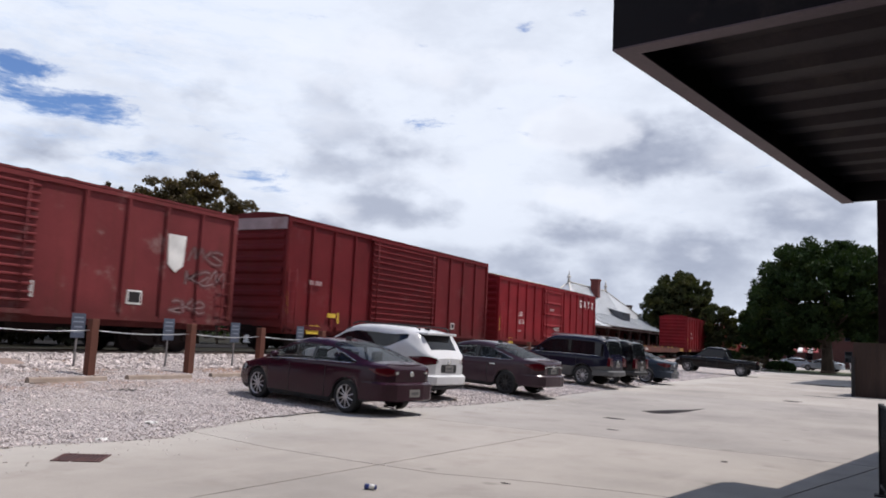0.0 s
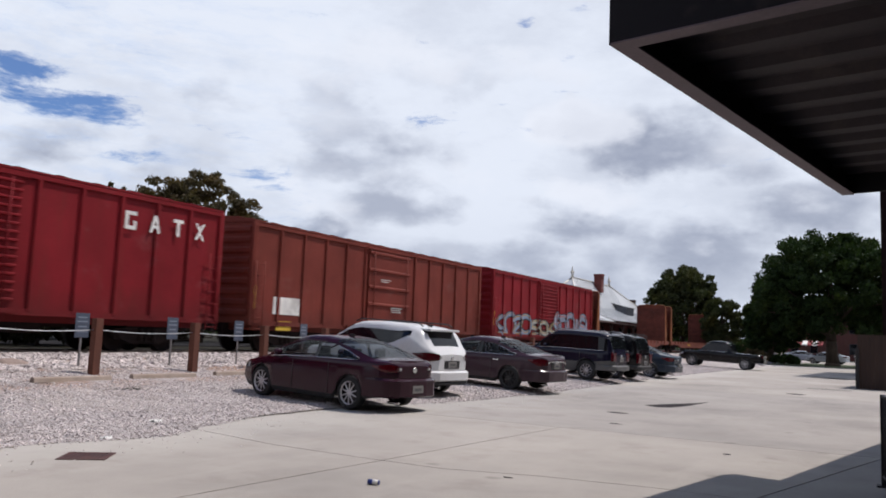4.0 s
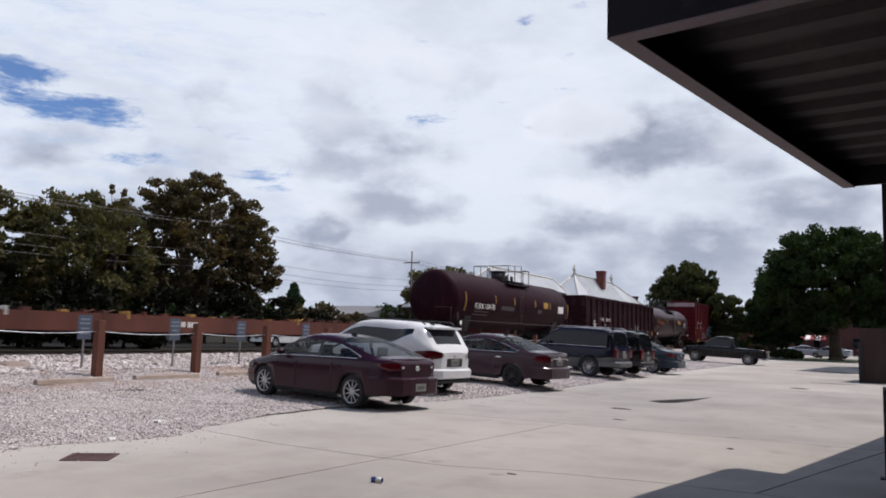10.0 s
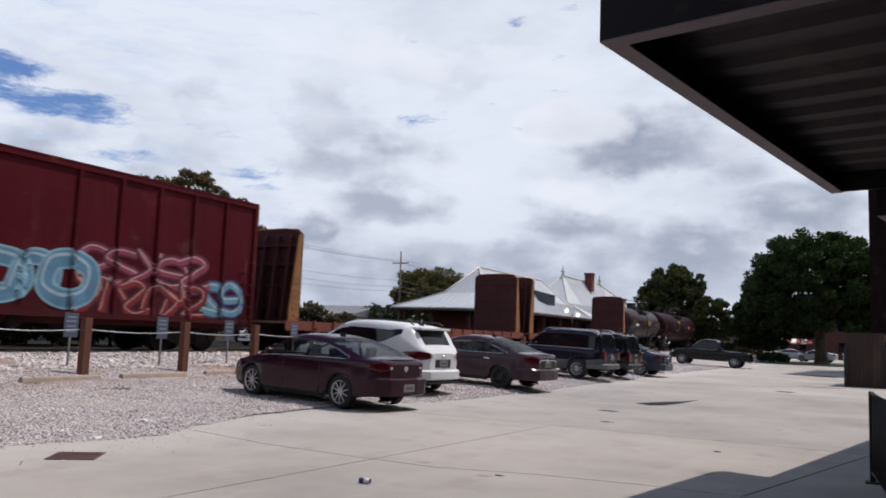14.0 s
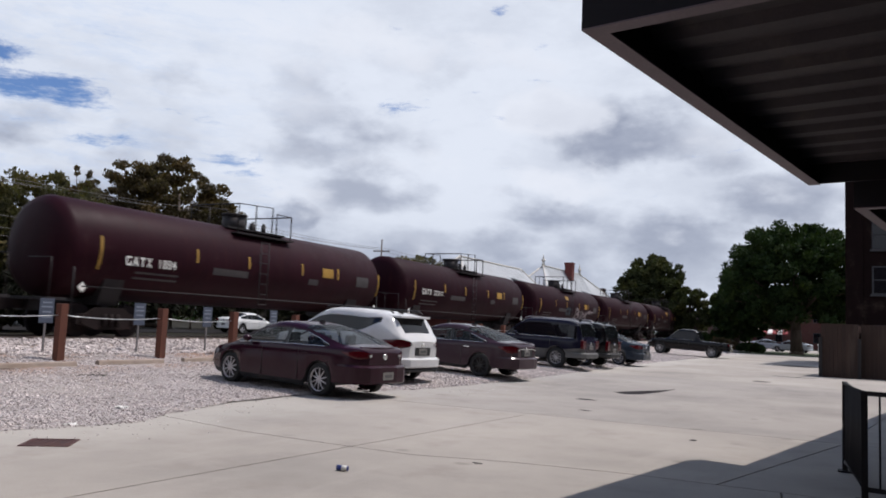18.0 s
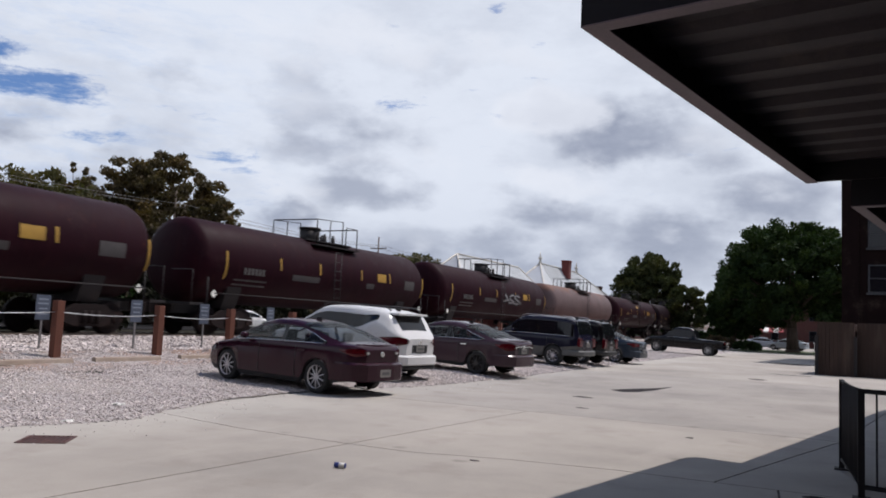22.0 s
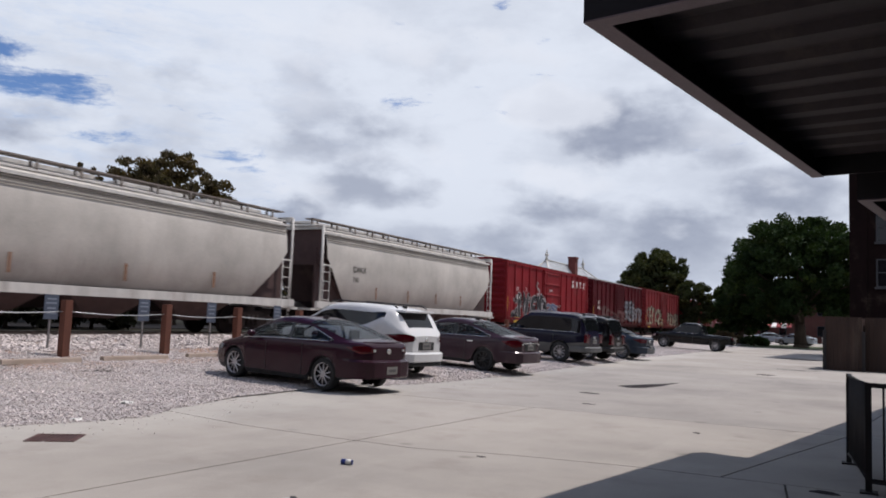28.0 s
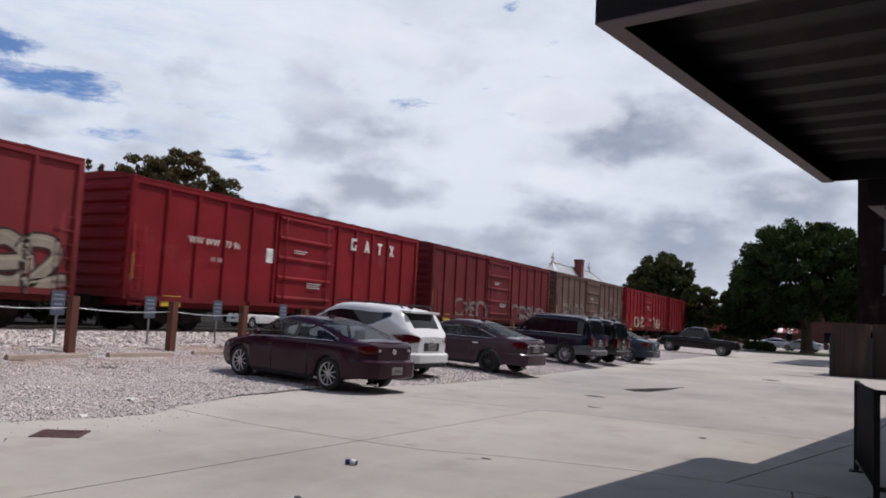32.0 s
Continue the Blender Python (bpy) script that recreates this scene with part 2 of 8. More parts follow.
def car_side(name, base, rust=0.3, rough=0.55, top_rust=0.0, bleach=0.12, spec=0.11, film=None, dust_sheen=None):
    """Weathered freight-car paint: rust streaks, grime, worn patches and, if given, a painted grey top sheen."""
    if name in MATS:
        return MATS[name]
    m = bpy.data.materials.new(name)
    m.use_nodes = True
    n = Net(m.node_tree)
    pos = n.add("ShaderNodeTexCoord").outputs["Object"]
    tall = n.vmath("MULTIPLY", pos, (1.0, 1.0, 0.12))
    wide = n.noise(pos, 0.5, 6.0, 0.6)
    run = n.noise(tall, 3.5, 6.0, 0.65)
    tiny = n.noise(pos, 30.0, 3.0)
    col = n.ramp(wide, [(0.3, tuple(c * 0.8 for c in base)), (0.7, tuple(min(1, c * 1.2) for c in base))])
    col = n.mix(n.math("MULTIPLY", n.step(run, 0.5, 0.75), rust), col, (0.1, 0.035, 0.022))
    col = n.mix(n.math("MULTIPLY", n.step(n.noise(pos, 1.7, 8.0, 0.7), 0.62, 0.72), rust * 1.2), col, (0.2, 0.075, 0.035))
    xyz = n.add("ShaderNodeSeparateXYZ", {0: pos})
    worn = n.math("MULTIPLY", n.step(n.noise(n.vmath("ADD", pos, (7.0, 3.0, 1.0)), 0.9, 9.0, 0.72), 0.55, 0.75), bleach)
    col = n.mix(worn, col, (0.34, 0.27, 0.25))
    if top_rust:
        crest = n.step(n.math("ADD", xyz.outputs[2], n.math("MULTIPLY", n.math("SUBTRACT", n.noise(pos, 0.9, 7.0, 0.65), 0.5), 2.6)), 3.3, 4.2)
        col = n.mix(n.math("MULTIPLY", crest, top_rust), col, (0.22, 0.085, 0.035))
        foot = n.step(n.math("ADD", xyz.outputs[2], n.math("MULTIPLY", n.math("SUBTRACT", run, 0.5), 1.2)), 2.5, 1.5)
        col = n.mix(n.math("MULTIPLY", foot, top_rust), col, (0.1, 0.03, 0.02))
    if film:
        low_dirt = n.step(n.math("ADD", xyz.outputs[2], n.math("MULTIPLY", n.math("SUBTRACT", run, 0.5), 1.4)), 2.4, 1.3)
        col = n.mix(n.math("MULTIPLY", low_dirt, 0.26), col, film)
    # Grey mixed in towards the top stands in for sky sheen on glossy paint.
    if dust_sheen:
        crest = n.step(n.math("ADD", xyz.outputs[2], n.math("MULTIPLY", n.math("SUBTRACT", run, 0.5), 0.7)), 2.75, 3.2)
        col = n.mix(n.math("MULTIPLY", crest, 0.75), col, dust_sheen)
    grime = n.math("MULTIPLY", n.step(n.math("ADD", xyz.outputs[2], n.math("MULTIPLY", wide, 1.2)), 2.6, 1.3), 0.4)
    col = n.mix(grime, col, (0.035, 0.02, 0.017))
    col = n.mix(0.3, col, n.mix(1.0, col, n.ramp(tiny, [(0.3, (0.65,) * 3), (0.7, (1.25,) * 3)]), "MULTIPLY"))
    bp = n.add("ShaderNodeBump", {"Strength": 0.25, "Distance": 0.02, "Height": n.math("ADD", n.math("MULTIPLY", wide, 1.5), n.math("MULTIPLY", run, 0.3))})
    b = n.add("ShaderNodeBsdfPrincipled", {"Base Color": col, "Roughness": n.math("ADD", rough - 0.1, n.math("MULTIPLY", run, 0.25)), "Normal": bp, "Specular IOR Level": spec})
    n.add("ShaderNodeOutputMaterial", {"Surface": b})
    MATS[name] = m
    return m


def glassy(name, base, rough=0.04, alpha=1.0, ior=1.5):
    if name in MATS:
        return MATS[name]
    m = bpy.data.materials.new(name)
    m.use_nodes = True
    n = Net(m.node_tree)
    pos = n.add("ShaderNodeTexCoord").outputs["Object"]
    col = n.ramp(n.noise(pos, 2.0), [(0.3, base), (0.7, tuple(c * 1.3 for c in base))])
    b = n.add("ShaderNodeBsdfPrincipled", {"Base Color": col, "Roughness": rough, "IOR": ior})
    if alpha < 1:
        t = n.add("ShaderNodeBsdfTransparent", {"Color": (0.85, 0.89, 0.9)})
        b = n.add("ShaderNodeMixShader", {0: alpha, 1: t, 2: b})
    n.add("ShaderNodeOutputMaterial", {"Surface": b})
    MATS[name] = m
    return m


def glow(name, base, power):
    if name in MATS:
        return MATS[name]
    m = bpy.data.materials.new(name)
    m.use_nodes = True
    n = Net(m.node_tree)
    n.add("ShaderNodeOutputMaterial", {"Surface": n.add("ShaderNodeEmission", {"Color": base, "Strength": power})})
    MATS[name] = m
    return m


def leafy(name, base, warm=0.3):
    if name in MATS:
        return MATS[name]
    m = bpy.data.materials.new(name)
    m.use_nodes = True
    n = Net(m.node_tree)
    geo = n.add("ShaderNodeNewGeometry")
    pos = n.add("ShaderNodeTexCoord").outputs["Object"]
    col = n.ramp(geo.outputs["Random Per Island"], [(0.0, tuple(c * 0.7 for c in base)), (0.6, base), (1.0, (base[0] * 1.35, base[1] * 1.3, base[2] * 1.1))])
    col = n.mix(n.step(n.noise(pos, 0.5, 3.0), 0.45, 0.65), col, n.mix(1.0, col, (1.25, 1.05, 0.7), "MULTIPLY"))
    d = n.add("ShaderNodeBsdfPrincipled", {"Base Color": col, "Roughness": 0.75, "Specular IOR Level": 0.12})
    t = n.add("ShaderNodeBsdfTranslucent", {"Color": n.mix(1.0, col, (1.3, 1.5, 0.6), "MULTIPLY")})
    s = n.add("ShaderNodeMixShader", {0: warm, 1: d, 2: t})
    n.add("ShaderNodeOutputMaterial", {"Surface": s})
    MATS[name] = m
    return m


# ---- mesh helpers ----
def box(bm, x0, x1, y0, y1, z0, z1, bevel=0.0):
    v = [bm.verts.new(p) for p in ((x0, y0, z0), (x1, y0, z0), (x1, y1, z0), (x0, y1, z0), (x0, y0, z1), (x1, y0, z1), (x1, y1, z1), (x0, y1, z1))]
    f = [bm.faces.new([v[i] for i in q]) for q in ((3, 2, 1, 0), (4, 5, 6, 7), (0, 1, 5, 4), (1, 2, 6, 5), (2, 3, 7, 6), (3, 0, 4, 7))]
    if bevel:
        edges = list({e for q in f for e in q.edges})
        bmesh.ops.bevel(bm, geom=edges, offset=bevel, segments=2, affect="EDGES", profile=0.6)
    return bm


def boxes(*rows, bevel=0.0):
    bm = bmesh.new()
    for r in rows:
        box(bm, *r, bevel=bevel)
    return bm


def tube(bm, a, b, r0, r1=None, seg=8, caps=True):
    """A round bar from a to b."""
    a, b, r1 = Vector(a), Vector(b), r0 if r1 is None else r1
    d = (b - a).normalized()
    s = d.orthogonal().normalized()
    t = d.cross(s)
    rings = []
    for p, r in ((a, r0), (b, r1)):
        rings.append([bm.verts.new(p + (s * math.cos(k * math.tau / seg) + t * math.sin(k * math.tau / seg)) * r) for k in range(seg)])
    for k in range(seg):
        f = bm.faces.new((rings[0][k], rings[0][(k + 1) % seg], rings[1][(k + 1) % seg], rings[1][k]))
        f.smooth = seg > 6
    if caps:
        bm.faces.new(rings[0][::-1])
        bm.faces.new(rings[1])
    return bm


def tubes(r, *runs, seg=6):
    """Bent bars: each run is a list of points; the rings are shared at the bends."""
    bm = bmesh.new()
    for run in runs:
        pts = [Vector(p) for p in run]
        rings = []
        for i, p in enumerate(pts):
            d = ((pts[min(i + 1, len(pts) - 1)] - p).normalized() + (p - pts[max(i - 1, 0)]).normalized()).normalized()
            ref = Vector((0.31, 0.17, 0.93)) if abs(d.z) < 0.9 else Vector((0.93, 0.21, 0.29))
            u = d.cross(ref).normalized()
            v = d.cross(u)
            rings.append([bm.verts.new(p + (u * math.cos(k * math.tau / seg) + v * math.sin(k * math.tau / seg)) * r) for k in range(seg)])
        for a, b in zip(rings, rings[1:]):
            near = min(range(seg), key=lambda k: (b[k].co - a[0].co).length)
            for k in range(seg):
                f = bm.faces.new((a[k], a[(k + 1) % seg], b[(k + 1 + near) % seg], b[(k + near) % seg]))
                f.smooth = True
        bm.faces.new(rings[0][::-1])
        bm.faces.new(rings[-1])
    return bm


def prism(bm, poly, axis, lo, hi):
    """A plane outline drawn out along one axis. poly gives the other two coordinates in x, y, z order."""
    def at(p, h):
        q = list(p)
        q.insert(axis, h)
        return q
    a = [bm.verts.new(at(p, lo)) for p in poly]
    b = [bm.verts.new(at(p, hi)) for p in poly]
    k = len(poly)
    bm.faces.new(a)
    bm.faces.new(b[::-1])
    for i in range(k):
        bm.faces.new((a[i], b[i], b[(i + 1) % k], a[(i + 1) % k]))
    bmesh.ops.recalc_face_normals(bm, faces=bm.faces[:])
    return bm


def mesh_of(name, bm, material, smooth=False):
    me = bpy.data.meshes.new(name)
    bmesh.ops.recalc_face_normals(bm, faces=bm.faces[:])
    bm.to_mesh(me)
    bm.free()
    if smooth:
        for f in me.polygons:
            f.use_smooth = True
    me.materials.append(material)
    return me


def part(name, bm, material, parent, label="", smooth=False, m=None):
    """One mesh object under a thing or a part; bm may be a bmesh or a ready mesh."""
    me = bm if isinstance(bm, bpy.types.Mesh) else mesh_of(name, bm, material, smooth)
    ob = new(name, me)
    ob.parent = parent
    if m is not None:
        ob.matrix_basis = m
    if label:
        ob["label"] = label
    return ob


def thing(name, label, category, m=None, group=""):
    e = new(name)
    e.empty_display_size = 0.2
    if m is not None:
        e.matrix_basis = m
    return tagged(e, label, category, group)


def setting(name, bm, material, label="", smooth=False):
    me = bm if isinstance(bm, bpy.types.Mesh) else mesh_of(name, bm, material, smooth)
    return tagged(new(name, me), label, "", "", "structure")


def words(text, size, material, parent, m, name="lettering", label=""):
    """Writing as a thin mesh, standing in the plane of m; zeros stand for illegible characters and become plain bars."""
    if "0000" in text.replace(" ", "") or set(text) <= {"0", " "}:
        x = 0.0
        for word in text.split(" "):
            for _ in word:
                part("stencil", boxes((x, x + size * 0.4, 0.0, size * 0.68, -0.002, 0.002)), material, parent, "illegible stencilled bar", m=m)
                x += size * 0.56
            x += size * 0.3
        return None
    cu = bpy.data.curves.new("writing", "FONT")
    cu.body, cu.size, cu.extrude, cu.align_x = text, size, 0.002, "LEFT"
    tmp = bpy.data.objects.new("writing", cu)
    me = bpy.data.meshes.new_from_object(tmp)
    bpy.data.objects.remove(tmp)
    me.materials.clear()
    me.materials.append(material)
    return part(name, me, material, parent, label, m=m)


def side_plane(x, y, z):
    """A plane that faces +x, with its writing running along +y."""
    return Matrix(((0, 0, 1, x), (1, 0, 0, y), (0, 1, 0, z), (0, 0, 0, 1)))


def raw_mesh(name, verts, faces, material):
    me = bpy.data.meshes.new(name)
    me.from_pydata(verts, [], faces)
    me.update()
    me.materials.append(material)
    return me


WHITE = paint("white_paint", (0.75, 0.74, 0.7), 0.6, dirty=0.4, scale=2.0)
YELLOW = paint("yellow_paint", (0.62, 0.42, 0.04), 0.55, dirty=0.3)
BLACK = paint("black_steel", (0.014, 0.011, 0.012), 0.65, dirty=0.3, dirt=(0.05, 0.03, 0.024))
RUST = paint("rusty_steel", (0.2, 0.07, 0.03), 0.85, vary=0.35, dirt=(0.06, 0.03, 0.02), dirty=0.6, streak=True)
# Greasy iron; its colour also holds the deep shade under the cars.
GREASE = paint("greasy_iron", (0.013, 0.008, 0.008), 0.8, dirty=0.4, dirt=(0.035, 0.016, 0.012), spec=0.2)
RAIL = paint("worn_rail", (0.25, 0.2, 0.17), 0.4, metal=0.7)
GREYP = paint("grey_paint", (0.5, 0.5, 0.48), 0.6, dirty=0.5)
RUBBER = paint("rubber", (0.02, 0.02, 0.021), 0.8, bump=0.1)
CHROME = paint("chrome", (0.6, 0.6, 0.6), 0.2, metal=1.0, dirty=0.15, bump=0.02)
GALV = paint("galvanised_steel", (0.5, 0.51, 0.52), 0.45, metal=0.6, dirty=0.3)

# ---- ground ----
def ground_z(x):
    """Height of the ground across the tracks: flat lot, gravel rising to the ballast, lower beyond."""
    return float(np.interp(x, [-60, -30, -24, -22.3, -21.6, -18.2, -17.5, -16.0, -12.5, -9.3, 400], [0.2, 0.3, 0.42, 0.55, 0.64, 0.7, 0.55, 0.34, 0.1, -0.03, -0.03]))


# Near-black earth: the shade below and beyond the train is put into its colour.
GROUND = paint("shaded_ground", (0.02, 0.018, 0.012), 0.95, vary=0.3, scale=0.25, grain=6.0, dirt=(0.032, 0.025, 0.018), dirty=0.6, bump=0.4, spec=0.1)
xs = [-900, -300, -100, -60, -45, -30, -24, -22.3, -21.6, -18.2, -17.5, -16.0, -14.0, -12.5, -11.0, -9.3, 10, 60, 300, 900]
ys = [-1000, -300, -60, 0, 10, 20, 40, 80, 150, 400, 1500]
gv = [(x, y, ground_z(x) - 0.02) for y in ys for x in xs]
gf = [(j * len(xs) + i, j * len(xs) + i + 1, (j + 1) * len(xs) + i + 1, (j + 1) * len(xs) + i) for j in range(len(ys) - 1) for i in range(len(xs) - 1)]
setting("ground", raw_mesh("ground", gv, gf, GROUND), None, "dry earth and thin grass beside the tracks, coloured dark for shade")


def gravel_material():
    m = bpy.data.materials.new("gravel")
    m.use_nodes = True
    n = Net(m.node_tree)
    pos = n.add("ShaderNodeTexCoord").outputs["Object"]
    cell = n.add("ShaderNodeTexVoronoi", {"Vector": pos, "Scale": 22.0})
    edge = n.add("ShaderNodeTexVoronoi", {"Vector": pos, "Scale": 22.0})
    edge.feature = "DISTANCE_TO_EDGE"
    tone = n.add("ShaderNodeSeparateColor", {0: cell.outputs["Color"]}).outputs[0]
    col = n.ramp(tone, [(0.0, (0.35, 0.305, 0.29)), (0.5, (0.46, 0.412, 0.395)), (1.0, (0.57, 0.53, 0.51))])
    col = n.mix(n.step(edge.outputs[0], 0.1, 0.02), col, (0.285, 0.248, 0.232))
    big = n.noise(pos, 0.35, 6.0, 0.6)
    heap = n.noise(pos, 2.6, 5.0, 0.65)
    col = n.mix(1.0, col, n.ramp(heap, [(0.3, (0.78, 0.77, 0.76)), (0.5, (1.02, 1.02, 1.02)), (0.7, (1.2, 1.19, 1.18))]), "MULTIPLY")
    col = n.mix(n.math("MULTIPLY", n.step(big, 0.52, 0.66), 0.4), col, (0.33, 0.288, 0.245))
    x = n.add("ShaderNodeSeparateXYZ", {0: pos}).outputs[0]
    clay = n.math("MULTIPLY", n.math("MULTIPLY", n.step(x, -13.6, -15.2), n.step(x, -18.4, -17.0)), n.step(n.noise(pos, 0.8, 5.0), 0.42, 0.62))
    col = n.mix(n.math("MULTIPLY", clay, 0.75), col, (0.310, 0.172, 0.103))
    bp = n.add("ShaderNodeBump", {"Strength": 0.9, "Distance": 0.05, "Height": n.math("ADD", edge.outputs[0], n.math("MULTIPLY", tone, 0.3))})
    b = n.add("ShaderNodeBsdfPrincipled", {"Base Color": col, "Roughness": 0.9, "Normal": bp})
    n.add("ShaderNodeOutputMaterial", {"Surface": b})
    return m


GRAVEL = gravel_material()
EDGE_Y = [-900, 4.0, 5.8, 6.3, 7.3, 8.1, 8.9, 11.1, 12.8, 15.0, 16.1, 18.2, 22.5, 27.8, 38.9, 70.0, 900]
EDGE_X = [-9.2, -9.2, -9.23, -9.34, -9.0, -8.82, -9.2, -9.75, -9.78, -9.6, -9.05, -8.8, -8.7, -8.9, -9.25, -8.9, -8.9]


def edge_x(y):
    """Ragged line where the crushed stone ends on the concrete."""
    return np.interp(y, EDGE_Y, EDGE_X)


def gravel_z(x, y):
    """Top of the gravel, which feathers out over the edge of the concrete."""
    x, y = np.asarray(x, float), np.asarray(y, float)
    base = np.interp(x, [-60, -30, -24, -22.3, -21.6, -18.2, -17.5, -16.0, -12.5, -9.3, 400], [0.2, 0.3, 0.42, 0.55, 0.64, 0.7, 0.55, 0.34, 0.1, -0.03, -0.03])
    rise = np.interp(y, [14.8, 17.0, 20.0, 45.0, 70.0], [0.0, 0.06, 0.09, 0.09, 0.0]) * np.interp(x, [-15.0, -13.0], [0.0, 1.0])
    return np.maximum(base + np.interp(edge_x(y) - x, [0.0, 0.35, 1.0, 2.0], [0.033, 0.05, 0.02, 0.0]) + rise * np.interp(edge_x(y) - x, [0.0, 0.9], [0.0, 1.0]), 0.004)


gx = [-22.3, -21.6, -18.9, -18.5, -18.2, -17.5, -16.8, -16.0, -15.0, -14.0, -12.5, -11.2]
gy = [-800, -60, 0] + [4 + 0.25 * i for i in range(128)] + [37, 40, 45, 50, 55, 70, 90, 130, 400, 900]
gv = []
for y in gy:
    rim = float(edge_x(y)) + 0.1 * noise.noise((0.0, y * 0.9, 3)) + 0.07 * noise.noise((0.0, y * 3.1, 8))
    for x in gx + [rim - 0.9, rim - 0.35, rim]:
        gv.append((x, y, float(gravel_z(x, y)) + (0.03 * noise.noise((x * 0.9, y * 0.9, 0)) if -17.8 < x < -11.0 else 0)))
gw = len(gx) + 3
gf = [(j * gw + i, j * gw + i + 1, (j + 1) * gw + i + 1, (j + 1) * gw + i) for j in range(len(gy) - 1) for i in range(gw - 1)]
setting("gravel_lot", raw_mesh("gravel_lot", gv, gf, GRAVEL), None, "pale crushed-stone parking surface rising to the railway")


def stones(name, count, place, size, label, material, flat=0.38, seed=1):
    """Loose stones as one object: eight-cornered lumps at random places."""
    rnd = np.random.RandomState(seed)
    base = np.array([(-1, -1, -1), (1, -1, -1), (1, 1, -1), (-1, 1, -1), (-0.7, -0.7, 1), (0.7, -0.7, 1), (0.7, 0.7, 1), (-0.7, 0.7, 1)], float)
    quads = np.array([(4, 5, 6, 7), (0, 1, 5, 4), (1, 2, 6, 5), (2, 3, 7, 6), (3, 0, 4, 7)])
    pts = place(rnd, count)
    r = rnd.uniform(size[0], size[1], count)[:, None, None]
    shape = base[None] * rnd.uniform(0.6, 1.15, (count, 8, 3)) * r
    shape[:, :, 2] *= flat
    a = rnd.uniform(0, 6.28, count)
    c, s = np.cos(a)[:, None], np.sin(a)[:, None]
    x = shape[:, :, 0] * c - shape[:, :, 1] * s
    y = shape[:, :, 0] * s + shape[:, :, 1] * c
    tip = rnd.uniform(-0.5, 0.5, count)[:, None]
    z = shape[:, :, 2] + x * tip
    v = np.stack([x, y, z], -1) + pts[:, None, :]
    f = (quads[None] + (np.arange(count) * 8)[:, None, None]).reshape(-1, 4)
    me = raw_mesh(name, v.reshape(-1, 3).tolist(), f.tolist(), material)
    return tagged(new(name, me), label, "gravel", "", "stuff")


STONE = paint("crushed_stone", (0.52, 0.465, 0.445), 0.9, vary=0.2, scale=0.7, dirty=0.35, dirt=(0.36, 0.27, 0.19), island=0.28)


def lot_place(rnd, n):
    y = 4.0 + 30.0 * rnd.rand(n) ** 1.5
    x = -17.0 + (edge_x(y) + 0.05 + 17.0) * rnd.rand(n)
    return np.stack([x, y, gravel_z(x, y) + 0.01], -1)


def bed_place(rnd, n):
    y = 5.0 + 40.0 * rnd.rand(n) ** 1.4
    x = rnd.uniform(-18.4, -16.6, n)
    return np.stack([x, y, np.array([ground_z(k) for k in x]) + 0.02], -1)


stones("gravel_stones", 32000, lot_place, (0.01, 0.026), "loose pale crushed stone", STONE, seed=2)


def spill_place(rnd, n):
    y = 4.0 + 32.0 * rnd.rand(n) ** 1.3
    x = edge_x(y) - 0.05 + 1.6 * rnd.rand(n) ** 3.4
    return np.stack([x, y, np.full(n, 0.006)], -1)


def far_place(rnd, n):
    y = 17.0 + 40.0 * rnd.rand(n) ** 1.2
    x = -12.5 + (edge_x(y) + 12.5) * rnd.rand(n)
    return np.stack([x, y, gravel_z(x, y) + 0.012], -1)


stones("far_gravel_stones", 15000, far_place, (0.015, 0.045), "loose pale crushed stone between the parked cars", STONE, seed=6)
stones("spilled_stones", 900, spill_place, (0.006, 0.014), "stray crushed stone on the concrete edge", STONE, seed=5)
stones("ballast_stones", 11000, bed_place, (0.025, 0.065), "coarse pale railway ballast", STONE, seed=3)

# Track: sleepers and two rails.
TIE = paint("sleeper_timber", (0.07, 0.05, 0.04), 0.95, vary=0.3, grain=20.0)
tie = mesh_of("sleeper", boxes((-1.3, 1.3, -0.11, 0.11, -0.12, 0.06), bevel=0.012), TIE)
track = tagged(new("railway_track"), "weathered rails on timber sleepers", "railway", "", "structure")
for k in range(150):
    part("sleeper", tie, None, track, m=pose(-19.86, 0.0 + k * 0.55, 0.53))
for s in (-1, 1):
    bm = bmesh.new()
    prism(bm, [(-0.07, 0.59), (0.07, 0.59), (0.07, 0.61), (0.012, 0.63), (0.012, 0.71), (0.036, 0.72), (0.036, 0.75), (-0.036, 0.75), (-0.036, 0.72), (-0.012, 0.71), (-0.012, 0.63), (-0.07, 0.61)], 1, -800, 900)
    part("rail", bm, RAIL, track, m=pose(-19.86 + s * 0.75, 0, 0))

